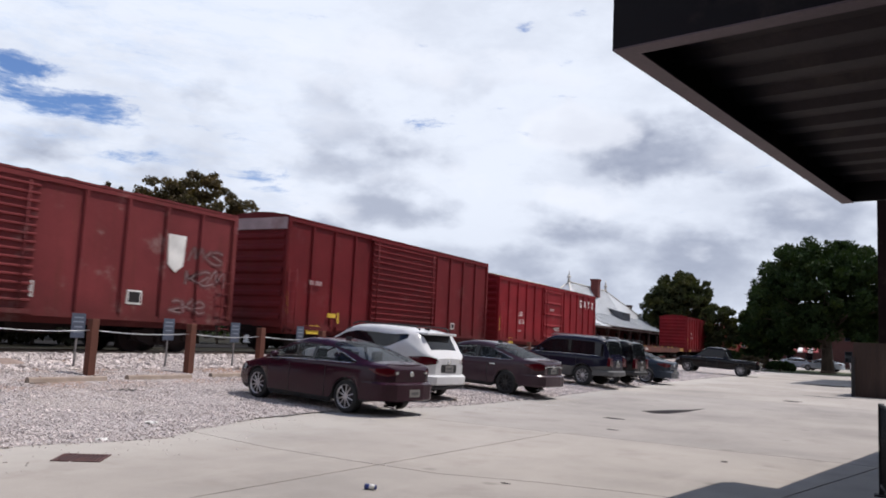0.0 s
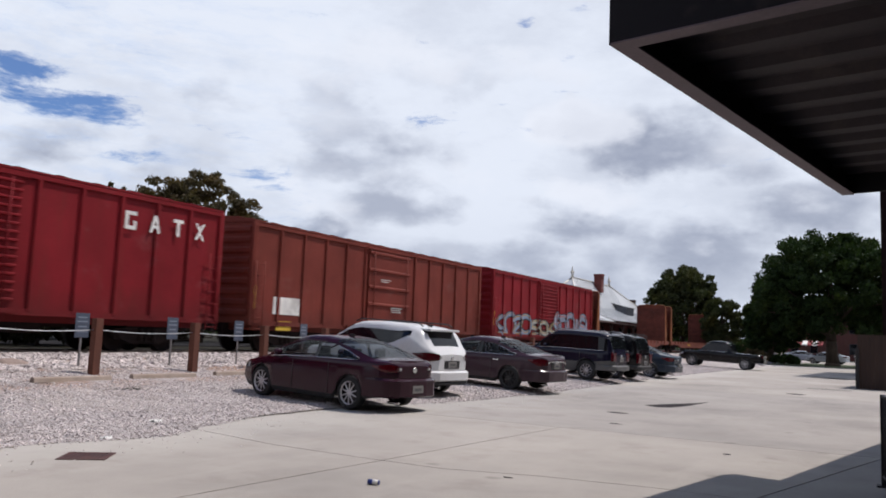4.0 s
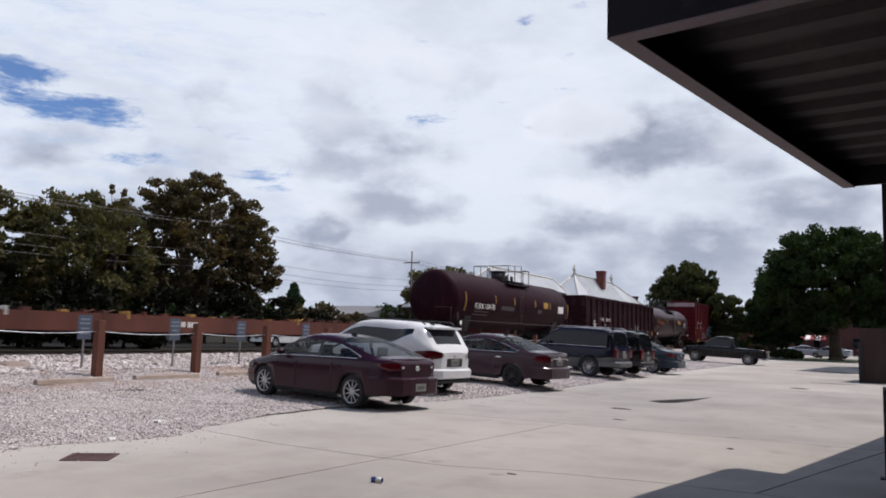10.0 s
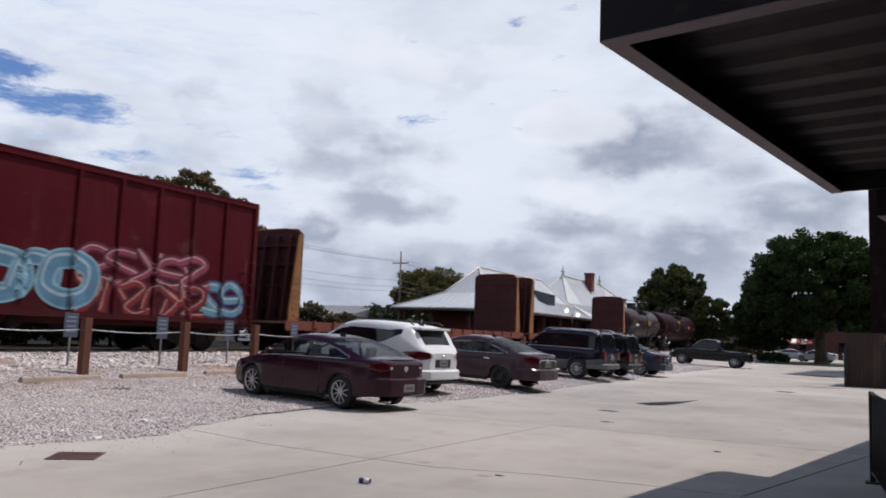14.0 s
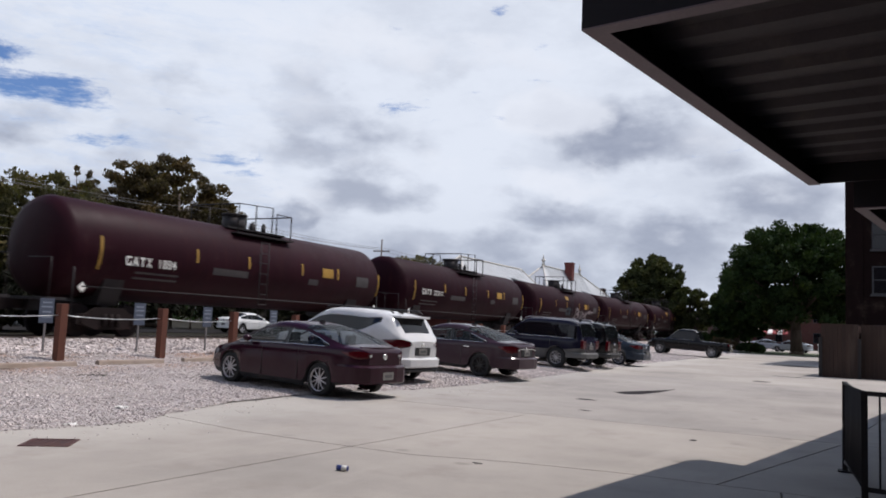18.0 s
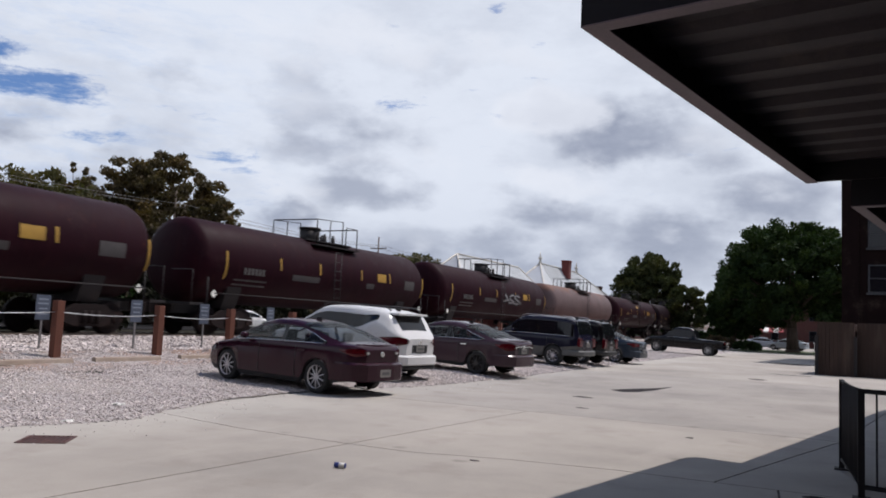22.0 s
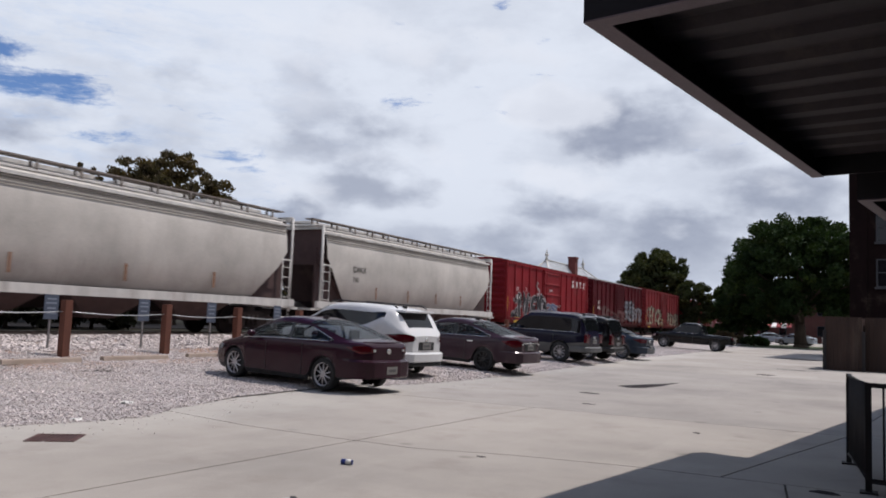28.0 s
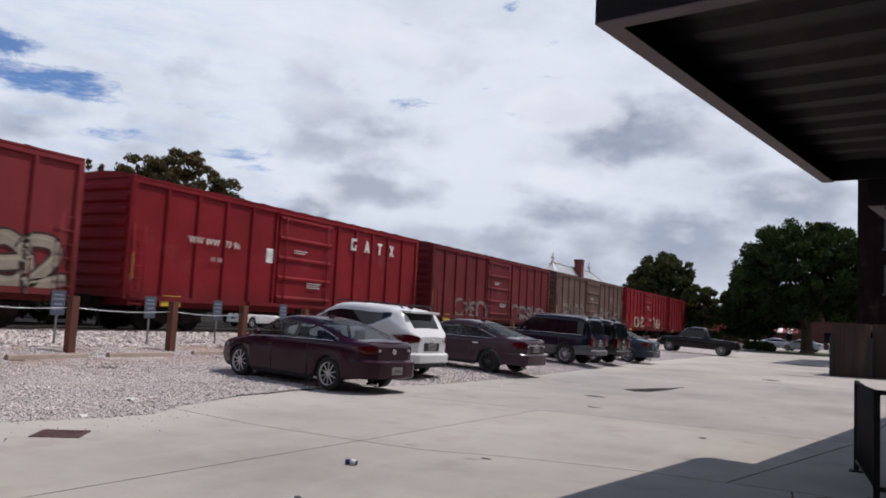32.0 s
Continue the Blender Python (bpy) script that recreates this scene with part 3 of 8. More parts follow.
# Concrete drive in slabs, with open joints between them.
def concrete_material():
    m = bpy.data.materials.new("stained_concrete")
    m.use_nodes = True
    n = Net(m.node_tree)
    pos = n.add("ShaderNodeTexCoord").outputs["Object"]
    wide = n.noise(pos, 0.22, 7.0, 0.62)
    mid = n.noise(pos, 1.1, 8.0, 0.65)
    tiny = n.noise(pos, 70.0, 3.0, 0.6)
    col = n.ramp(wide, [(0.3, (0.245, 0.226, 0.205)), (0.5, (0.335, 0.308, 0.276)), (0.7, (0.4, 0.368, 0.33))])
    col = n.mix(n.math("MULTIPLY", n.step(mid, 0.5, 0.72), 0.35), col, (0.206, 0.176, 0.155))
    col = n.mix(n.math("MULTIPLY", n.step(n.noise(n.vmath("MULTIPLY", pos, (2.2, 0.35, 1.0)), 0.9, 7.0, 0.6), 0.52, 0.7), 0.3), col, (0.387, 0.357, 0.323))
    spots = n.add("ShaderNodeTexVoronoi", {"Vector": n.vmath("ADD", pos, n.vmath("MULTIPLY", n.noise(pos, 3.0, 3.0, 0.5, out=1), (0.215, 0.215, 0.000))), "Scale": 0.9})
    col = n.mix(n.math("MULTIPLY", n.step(spots.outputs["Distance"], 0.13, 0.03), 0.4), col, (0.112, 0.095, 0.086))
    col = n.mix(0.3, col, n.mix(1.0, col, n.ramp(tiny, [(0.3, (0.7, 0.7, 0.7)), (0.7, (1.25, 1.25, 1.25))]), "MULTIPLY"))
    side = n.add("ShaderNodeSeparateXYZ", {0: pos}).outputs[0]
    dust_sheen = n.math("MULTIPLY", n.step(n.math("ADD", side, n.math("MULTIPLY", n.math("SUBTRACT", mid, 0.5), 2.6)), -6.9, -9.2), 0.5)
    col = n.mix(dust_sheen, col, (0.47, 0.45, 0.41))
    rnd = n.add("ShaderNodeObjectInfo").outputs["Random"]
    col = n.mix(1.0, col, n.ramp(rnd, [(0.0, (0.93, 0.93, 0.94)), (1.0, (1.06, 1.05, 1.03))]), "MULTIPLY")
    bp = n.add("ShaderNodeBump", {"Strength": 0.25, "Distance": 0.01, "Height": n.math("ADD", n.math("MULTIPLY", mid, 0.6), n.math("MULTIPLY", tiny, 0.5))})
    b = n.add("ShaderNodeBsdfPrincipled", {"Base Color": col, "Roughness": 0.88, "Normal": bp, "Specular IOR Level": 0.25})
    n.add("ShaderNodeOutputMaterial", {"Surface": b})
    return m


CONC = concrete_material()
pave = setting("pavement", boxes((-10.15, 30, -20, 130, -0.12, -0.035)), paint("joint_dirt", (0.12, 0.1, 0.085), 0.95), "worn pale concrete drive")


def joint_x(k, y, row):
    """Lengthwise joints; nearer than the first cross joint they run on other lines."""
    third = float(np.interp(y, [8.6, 10.9, 13.75, 18.9, 130], [-1.24, -0.87, -0.08, 1.3, 9.0])) if row > 8 else -0.62 - 0.11 * (y - 8.6)
    return (-10.1, -5.62 + 0.06 * (y - 6.0), third, 2.6 + 0.12 * (y - 8.8), 8.0, 14.0, 20.0, 30.0)[k]


def cross_joint(row, x0, x1):
    """Points of a cross joint from x0 to x1; the one near the camera has cracked and wandered."""
    if row != 8.6:
        return [(x0, row), (x1, row)]
    bx, by = [-10.1, -7.3, -5.8, -4.6, -3.5, -2.2, 0.0, 30.0], [9.05, 8.46, 8.38, 8.36, 8.7, 8.9, 8.93, 9.0]
    xs_c = [x0] + [x for x in bx if x0 + 0.05 < x < x1 - 0.05] + [x1]
    return [(x, float(np.interp(x, bx, by))) for x in xs_c]


slab_rows = [-20, -12, -7, -2, 3.4, 8.6, 13.75, 29.2, 52, 130]
for a, b in zip(slab_rows, slab_rows[1:]):
    columns = [(k, k + 1) for k in range(7)] if a < 13 else [(0, 2)] + [(k, k + 1) for k in range(2, 7)]
    for k0, k1 in columns:
        g = 0.011
        near = cross_joint(a, joint_x(k0, a, a) + g, joint_x(k1, a, a) - g)
        far = cross_joint(b, joint_x(k0, b, a) + g, joint_x(k1, b, a) - g)
        bm = bmesh.new()
        prism(bm, [(x, y + g) for x, y in near] + [(x, y - g) for x, y in reversed(far)], 2, -0.08, 0.0)
        part("slab", bm, CONC, pave)
TAR = paint("tar_patch", (0.018, 0.014, 0.016), 0.85, vary=0.2, scale=5.0, spec=0.1)
bm = bmesh.new()
prism(bm, [(-5.4, 20.4), (-5.0, 20.0), (-4.72, 20.3), (-4.5, 21.4), (-4.38, 23.2), (-4.6, 22.3), (-4.9, 21.7)], 2, 0.0, 0.004)
tagged(new("tar_patch", mesh_of("tar_patch", bm, TAR)), "dark tar patch on the concrete drive", "patch", "", "structure")
for px, py, sx, sy in ((-5.3, 17.6, 0.22, 0.12), (-2.8, 30.6, 0.3, 0.3), (-2.7, 50.5, 1.3, 1.0), (-4.6, 15.2, 0.12, 0.05), (-1.9, 36.0, 0.8, 0.12), (-0.25, 8.74, 0.13, 0.09), (-2.06, 12.35, 0.05, 0.06), (-3.75, 8.35, 0.06, 0.03)):
    bm = bmesh.new()
    pts = [(px + sx * math.cos(a) * (1 + 0.25 * math.sin(3 * a + px)), py + sy * math.cos(a + 1.6) * (1 + 0.2 * math.sin(2 * a))) for a in [i * math.tau / 12 for i in range(12)]]
    prism(bm, pts, 2, 0.0, 0.004)
    tagged(new("oil_stain", mesh_of("oil_stain", bm, TAR)), "dark stain on the concrete", "stain", "stains on the drive", "structure")

# Rusty drain grate set in the concrete.
grate = thing("drain_grate", "rusty square iron drain grate set in the concrete", "drain grate", pose(-8.13, 6.2, 0.0, 0, 0, 38) @ Matrix.Scale(0.88, 4))
IRON = paint("drain_iron", (0.08, 0.035, 0.032), 0.8, vary=0.35, dirt=(0.13, 0.06, 0.035), dirty=0.5)
part("frame", boxes((-0.3, 0.3, -0.3, -0.26, 0.0, 0.012), (-0.3, 0.3, 0.26, 0.3, 0.0, 0.012), (-0.3, -0.26, -0.26, 0.26, 0.0, 0.012), (0.26, 0.3, -0.26, 0.26, 0.0, 0.012)), IRON, grate)
part("pit", boxes((-0.26, 0.26, -0.26, 0.26, 0.0, 0.003)), BLACK, grate)
for k in range(9):
    part("bar", boxes((-0.25 + k * 0.058, -0.22 + k * 0.058, -0.26, 0.26, 0.003, 0.012)), IRON, grate)

# Metal cover plate near the camera.
cover = thing("cover_plate", "pale blue-grey metal cover plate in a dark frame", "cover plate", pose(-4.0, 4.62, 0.0, 0, 0, 51))
part("plate", boxes((-0.52, 0.5, -0.5, 0.52, 0.0, 0.035), bevel=0.006), paint("plate_blue_grey", (0.42, 0.47, 0.5), 0.45, metal=0.3, dirty=0.35), cover)
part("frame", boxes((-0.57, -0.53, -0.5, 0.53, 0.0, 0.045), (0.51, 0.55, -0.5, 0.53, 0.0, 0.045)), BLACK, cover)
part("tag", boxes((-0.49, -0.4, 0.4, 0.44, 0.035, 0.039)), BLACK, cover, "small dark tag")

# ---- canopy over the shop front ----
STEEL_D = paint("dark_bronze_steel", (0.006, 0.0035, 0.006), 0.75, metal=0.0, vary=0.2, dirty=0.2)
# Soffit and flange colours are raised for light bounced up from the drive.
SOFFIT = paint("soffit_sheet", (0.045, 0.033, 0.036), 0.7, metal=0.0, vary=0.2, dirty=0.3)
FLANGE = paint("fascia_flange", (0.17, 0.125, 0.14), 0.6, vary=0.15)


def canopy(x, y, turn, length, depth, z, label):
    """A flat steel canopy: its near outer corner at x, y; length runs ahead, depth to the right."""
    c = thing("canopy", label, "canopy", pose(x, y, z, 0, 0, turn), "canopies over the shop fronts")
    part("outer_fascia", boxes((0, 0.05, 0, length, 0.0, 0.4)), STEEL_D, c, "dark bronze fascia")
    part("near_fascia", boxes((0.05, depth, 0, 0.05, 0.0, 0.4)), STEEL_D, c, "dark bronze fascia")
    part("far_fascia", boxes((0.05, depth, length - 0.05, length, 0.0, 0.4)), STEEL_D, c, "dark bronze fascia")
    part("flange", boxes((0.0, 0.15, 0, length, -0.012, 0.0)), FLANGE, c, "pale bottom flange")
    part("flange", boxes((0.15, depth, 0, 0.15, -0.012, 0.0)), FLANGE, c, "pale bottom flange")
    bm = bmesh.new()
    k = 0.3
    poly = []
    while k < length - 0.2:
        poly += [(k, 0.33), (k + 0.2, 0.33), (k + 0.3, 0.26), (k + 0.5, 0.26)]
        k += 0.6
    lo = [[bm.verts.new((xx, p, q)) for p, q in poly] for xx in (0.05, depth)]
    for i in range(len(poly) - 1):
        bm.faces.new((lo[0][i], lo[0][i + 1], lo[1][i + 1], lo[1][i]))
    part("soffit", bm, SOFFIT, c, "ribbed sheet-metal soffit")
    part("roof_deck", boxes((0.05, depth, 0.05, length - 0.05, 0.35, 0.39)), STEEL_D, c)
    return c


first = canopy(-1.70, 5.33, -10.3, 6.75, 3.4, 3.7, "dark bronze steel canopy with a ribbed soffit")
# Added plate that stops sun passing between the two canopies.
part("link_plate", boxes((0.6, 3.4, 6.75, 7.2, 0.2, 0.26)), STEEL_D, first, "added plate that blocks sun through the gap between canopies")
canopy(0.06, 11.97, -10.3, 10.5, 2.8, 3.36, "dark bronze steel canopy further along the shop front")

# Shop front that carries the canopies, beside and behind the camera.
BRICK_D = paint("dark_brick_wall", (0.03, 0.018, 0.014), 0.9, vary=0.25, scale=2.0, grain=18.0)
# Unseen wall; its height, nearness and dark colour cut sky light under the canopies.
shop = setting("wall_east", boxes((2.62, 3.0, -14, 26, -0.05, 12.0)), BRICK_D, "unseen dark shop wall, sized to block light under the canopies")
shop.matrix_basis = pose(-0.9, 4.0, 0, 0, 0, -10.3)

# Unseen wall added behind the camera to block sky light and darken reflections.
setting("wall_south", boxes((-9.0, 14, -4.4, -4.0, -0.1, 13.0)), BRICK_D, "unseen dark wall added behind the camera to block light")

# Handrail beside the canopy.
hr = thing("handrail", "black steel handrail with upright bars", "handrail", pose(0.0, 0.0, 0))
for x, y in ((-0.05, 10.86), (0.13, 9.0), (1.6, 8.75)):
    part("post", boxes((x - 0.03, x + 0.03, y - 0.03, y + 0.03, 0.0, 1.07), (x - 0.08, x + 0.08, y - 0.08, y + 0.08, 0.0, 0.02)), BLACK, hr)
for z in (1.05, 0.12):
    part("rail", tubes(0.025, [(-0.05, 10.86, z), (0.13, 9.0, z), (1.6, 8.75, z)], seg=8), BLACK, hr)
for k in range(1, 16):
    f = k / 16
    part("bar", tubes(0.01, [(-0.05 + 0.18 * f, 10.86 - 1.86 * f, 0.12), (-0.05 + 0.18 * f, 10.86 - 1.86 * f, 1.05)]), BLACK, hr)
for k in range(1, 11):
    f = k / 11
    part("bar", tubes(0.01, [(0.13 + 1.47 * f, 9.0 - 0.25 * f, 0.12), (0.13 + 1.47 * f, 9.0 - 0.25 * f, 1.05)]), BLACK, hr)

# ---- post and cable fence, signs, wheel stops ----
POST = paint("fence_post_timber", (0.12, 0.044, 0.028), 0.85, vary=0.25, grain=30.0, dirt=(0.1, 0.05, 0.03), dirty=0.4, streak=True)
STOP = paint("stop_concrete", (0.32, 0.26, 0.215), 0.9, vary=0.2, scale=2.0, dirty=0.5, dirt=(0.22, 0.16, 0.11))
SIGN_M = paint("sign_blue_grey", (0.07, 0.085, 0.12), 0.5, vary=0.15)
post_me = mesh_of("post", boxes((-0.095, 0.095, -0.095, 0.095, -0.1, 1.28), bevel=0.015), POST)
fence = thing("cable_fence", "square brown timber posts joined by a slack steel cable", "fence", pose(-16.0, 0, 0.35))
post_ys = [0.8, 3.7, 6.6, 9.45, 12.2, 15.2, 17.9, 20.8, 23.7, 26.6, 29.5, 32.4, 35.3, 38.2, 41.1, 44.0]
for y in post_ys:
    part("post", post_me, None, fence, "brown timber post", m=pose(0, y, 0, 0, 0, (y * 7) % 5 - 2))
for a, b in zip(post_ys, post_ys[1:]):
    part("cable", tubes(0.011, [(0.0, a + (b - a) * i / 6, 1.02 - 0.06 * math.sin(math.pi * i / 6)) for i in range(7)]), GALV, fence, "slack steel cable")
stop_me = None
for y in (5.2, 8.1, 11.0, 13.5, 16.2, 19.1, 22.0, 25.0, 28.0, 31.0, 34.0, 37.0):
    w_stop = thing("wheel_stop", "worn tan concrete wheel stop on the gravel", "wheel stop", pose(-15.15 + 0.08 * math.sin(y * 3), y, ground_z(-15.15), 0, 0, (y * 13) % 7 - 3), "wheel stops along the fence")
    if stop_me is None:
        bm = bmesh.new()
        prism(bm, [(-0.08, 0.0), (0.08, 0.0), (0.06, 0.085), (0.03, 0.105), (-0.03, 0.105), (-0.06, 0.085)], 1, -0.92, 0.92)
        stop_me = mesh_of("block", bm, STOP)
    part("block", stop_me, None, w_stop)
    for k in (-0.65, 0.65):
        part("pin", boxes((-0.012, 0.012, k - 0.012, k + 0.012, 0.09, 0.12)), RUST, w_stop)
for n_sign, (x, y) in enumerate(((-16.75, 12.35), (-16.75, 15.1), (-16.7, 17.55), (-16.75, 20.6), (-16.75, 23.6))):
    g = ground_z(x)
    sg = thing("parking_sign", "small dark blue-grey parking sign on a thin steel stake", "sign", pose(x, y, g, 0, 0, 4), "signs along the fence")
    part("stake", boxes((-0.025, 0.0, -0.025, 0.025, -0.05, 1.25)), paint("weathered_stake", (0.16, 0.15, 0.15), 0.6), sg)
    part("plate", boxes((0.0, 0.012, -0.2, 0.2, 0.72, 1.3), bevel=0.004), SIGN_M, sg)
    for k, (z, wd) in enumerate(((1.2, 0.13), (1.1, 0.15), (0.98, 0.12), (0.86, 0.14))):
        part("text_bar", boxes((0.012, 0.016, -wd, wd, z - 0.018, z + 0.018)), paint("sign_print", (0.2, 0.23, 0.28), 0.6), sg, "illegible pale line")

# Small litter and a boulder.
can = thing("drink_can", "crushed blue and white drink can on the concrete", "drink can", pose(-4.64, 6.98, 0.03, 0, 0, 12))
bm = bmesh.new()
tube(bm, (-0.06, 0, 0), (0.06, 0, 0), 0.03, 0.024, seg=14)
part("shell", bm, paint("can_blue", (0.03, 0.05, 0.22), 0.3, metal=0.5), can)
bm = bmesh.new()
tube(bm, (-0.01, 0, 0), (0.05, 0, 0), 0.0282, 0.0252, seg=14)
part("label_band", bm, WHITE, can, "white band")
for px, py, pr in ((-10.05, 8.85, 30), (-9.15, 7.25, 70)):
    sc = thing("paper_scrap", "crumpled pale paper scrap on the gravel", "litter", pose(px, py, ground_z(px) + 0.02, 0, 0, pr), "scraps on the gravel")
    bm = bmesh.new()
    rnd = random.Random(px)
    grid = [[bm.verts.new((i * 0.045 - 0.08, j * 0.035 - 0.04, rnd.random() * 0.05)) for i in range(5)] for j in range(4)]
    for j in range(3):
        for i in range(4):
            bm.faces.new((grid[j][i], grid[j][i + 1], grid[j + 1][i + 1], grid[j + 1][i]))
    part("sheet", bm, WHITE, sc)
bm = bmesh.new()
bmesh.ops.create_icosphere(bm, subdivisions=3, radius=0.5)
for v in bm.verts:
    d = 1 + 0.35 * noise.noise(v.co * 2.2)
    v.co = Vector((v.co.x * 0.6 * d, v.co.y * 0.75 * d, v.co.z * 0.3 * d))
tagged(new("boulder", mesh_of("boulder", bm, paint("boulder_stone", (0.26, 0.2, 0.17), 0.9, vary=0.25, scale=3.0))), "low tan boulder on the ballast slope", "rock").matrix_basis = pose(-17.3, 11.0, 0.5)


# ---- parked vehicles ----
TINT = glassy("tinted_glass", (0.006, 0.006, 0.008), 0.03, ior=1.4)
CLEAR = glassy("window_glass", (0.02, 0.024, 0.027), 0.03, alpha=0.3, ior=1.6)
TAIL = paint("tail_lamp_red", (0.07, 0.0025, 0.006), 0.15, vary=0.1, dirty=0.0, bump=0.02, coat=0.25)
HEAD = paint("head_lamp", (0.5, 0.5, 0.5), 0.1, metal=0.5, dirty=0.0, bump=0.02, coat=1.0)
CLAD = paint("black_plastic", (0.02, 0.02, 0.021), 0.6)
SILVER = paint("alloy", (0.5, 0.48, 0.49), 0.35, metal=0.6, dirty=0.2)
PLATE = paint("plate_pale", (0.2, 0.19, 0.18), 0.5)
DARKGREY = paint("dark_grey", (0.09, 0.09, 0.09), 0.6)
SEAT = paint("seat_cloth", (0.03, 0.028, 0.028), 0.9)


def wheel_parts(radius, wide, spokes, alloy, face):
    bm = bmesh.new()
    seg = 28
    prof = [(face - 0.02, -0.5), (0.92, -0.5), (0.985, -0.42), (1.0, -0.25), (1.0, 0.25), (0.985, 0.42), (0.92, 0.5), (face - 0.02, 0.5)]
    rings = [[bm.verts.new((math.cos(k * math.tau / seg) * radius * f, w * wide, math.sin(k * math.tau / seg) * radius * f)) for k in range(seg)] for f, w in prof]
    for a, b in zip(rings, rings[1:]):
        for k in range(seg):
            bm.faces.new((a[k], a[(k + 1) % seg], b[(k + 1) % seg], b[k])).smooth = True
    tyre = mesh_of("tyre", bm, RUBBER)
    bm = bmesh.new()
    r = radius * face
    tube(bm, (0, -wide * 0.1, 0), (0, 0.02, 0), r * 0.96, seg=24)
    well = mesh_of("brake", bm, BLACK)
    bm = bmesh.new()
    for s in range(spokes):
        a = s * math.tau / spokes
        for d in (-0.3, 0.3):
            p, q = a + d * 0.9, a + d
            tube(bm, (math.cos(p) * r * 0.16, -wide * 0.42, math.sin(p) * r * 0.16), (math.cos(q) * r * 0.95, -wide * 0.4, math.sin(q) * r * 0.95), r * 0.066, r * 0.05, seg=5)
    tube(bm, (0, -wide * 0.46, 0), (0, -wide * 0.3, 0), r * 0.22, seg=12)
    outer = [[bm.verts.new((math.cos(k * math.tau / 28) * r * f, w * wide, math.sin(k * math.tau / 28) * r * f)) for k in range(28)] for f, w in ((0.9, -0.4), (1.0, -0.47), (1.0, -0.2))]
    for a, b in zip(outer, outer[1:]):
        for k in range(28):
            bm.faces.new((a[k], a[(k + 1) % 28], b[(k + 1) % 28], b[k]))
    rim = mesh_of("rim", bm, alloy)
    return tyre, rim, well


def smooth_line(points):
    """A rounded line through the points, as a function of its first number."""
    p = np.array(points, float)
    x = np.linspace(p[0, 0], p[-1, 0], 400)
    y = np.interp(x, p[:, 0], p[:, 1])
    k = np.hanning(15)
    y2 = np.convolve(np.pad(y, 7, mode="edge"), k / k.sum(), "valid")
    return lambda u: np.interp(u, x, y2)


def vehicle(name, label, colour, L, W, belt, roof, glass_from, axles, radius, m, low=0.2, roof_in=0.76, pillars=(), tail=(0.0, 0.25, 2, 4), coat=0.1, plate=None, lip=False, alloy=None, cladding=0.0, rails=False, spokes=5, face=0.74, plan=None, spoiler=False, lamp_drop=0.0, wrap=None, tinted=False, win_top=None, rear_in=0.9, bumper=None, strip=None, handles=None, recess=None):
    """A motor car. u runs from 0 at the rear bumper to L at the front; belt and roof are side outlines (u, z);
    glass_from: u where rear glass begins, rear glass ends, windscreen begins, windscreen ends;
    win_top: how far up the cabin's side the windows reach, along u; bumper: bands (z0, z1, depth, material or None)."""
    car = thing(name, label, "car", m, "cars parked on the gravel")
    body_m = paint(name + "_paint_%d" % len(MATS), colour, 0.2, vary=0.06, scale=1.0, bump=0.0, dirty=0.03, dirt=(0.16, 0.13, 0.11), coat=coat, spec=0.22)
    zb, zr = smooth_line(belt), smooth_line(roof)
    pl = plan or [(0, 0.48), (0.03, 0.61), (0.08, 0.72), (0.16, 0.815), (0.3, 0.9), (0.55, 0.96), (0.95, 0.99), (1.5, 1.0), (L - 1.3, 1.0), (L - 0.6, 0.95), (L - 0.15, 0.8), (L, 0.66)]
    wid = smooth_line(pl)
    lo_line = smooth_line([(0, low + 0.24), (0.12, low + 0.19), (0.4, low + 0.12), (0.8, low + 0.03), (1.3, low), (L - 0.8, low), (L - 0.3, low + 0.02), (L, low + 0.15)])
    base = list(np.linspace(0, L, 46)) + [0.015, 0.035, 0.065, 0.1, 0.15, 0.21, L - 0.03, L - 0.08, L - 0.15]
    for a in axles:
        base += [a + radius * 1.1 * k for k in (-1.0, -0.97, -0.88, -0.7, -0.45, 0.0, 0.45, 0.7, 0.88, 0.97, 1.0)]
    base += [p for q in pillars for p in q] + list(glass_from)
    us = sorted({round(u, 3) for u in base if 0 <= u <= L})
    us = [u for i, u in enumerate(us) if i == 0 or u - us[i - 1] > 0.008]
    half = W / 2
    g0, g1, g2, g3 = glass_from
    reach_up = smooth_line(win_top) if win_top else (lambda u: 0.85)
    rows = []
    for u in us:
        w = half * float(wid(u))
        b, r, l = float(zb(u)), max(float(zr(u)), float(zb(u)) + 0.02), float(lo_line(u))
        t = min(1.0, max(0.0, (r - b) / 0.42))
        rw = w * (0.86 + (roof_in - 0.86) * t)
        up = float(reach_up(u))
        pts = [[w * 0.9, l], [w * 0.975, l + 0.1], [w, l + (b - l) * 0.45], [w * 0.995, b - 0.16], [w * 0.975, b - 0.06], [w * 0.93, b], [w * 0.93 + (rw - w * 0.93) * up, b + (r - 0.07 * t - 0.012 - b) * up], [rw, r - 0.07 * t - 0.012], [rw * (rear_in if u < g1 else 0.9), r - 0.025 * t - 0.004], [rw * 0.5, r], [0.0, r + 0.006]]
        for a in axles:
            d = abs(u - a) / (radius * 1.1)
            if d < 1.0:
                arch = radius + radius * 1.1 * math.sqrt(1 - d * d)
                for k in range(4):
                    pts[k][1] = max(pts[k][1], arch + 0.012 * k)
        rows.append(pts)
    n = len(rows[0])
    verts, faces = [], {}
    grid = []
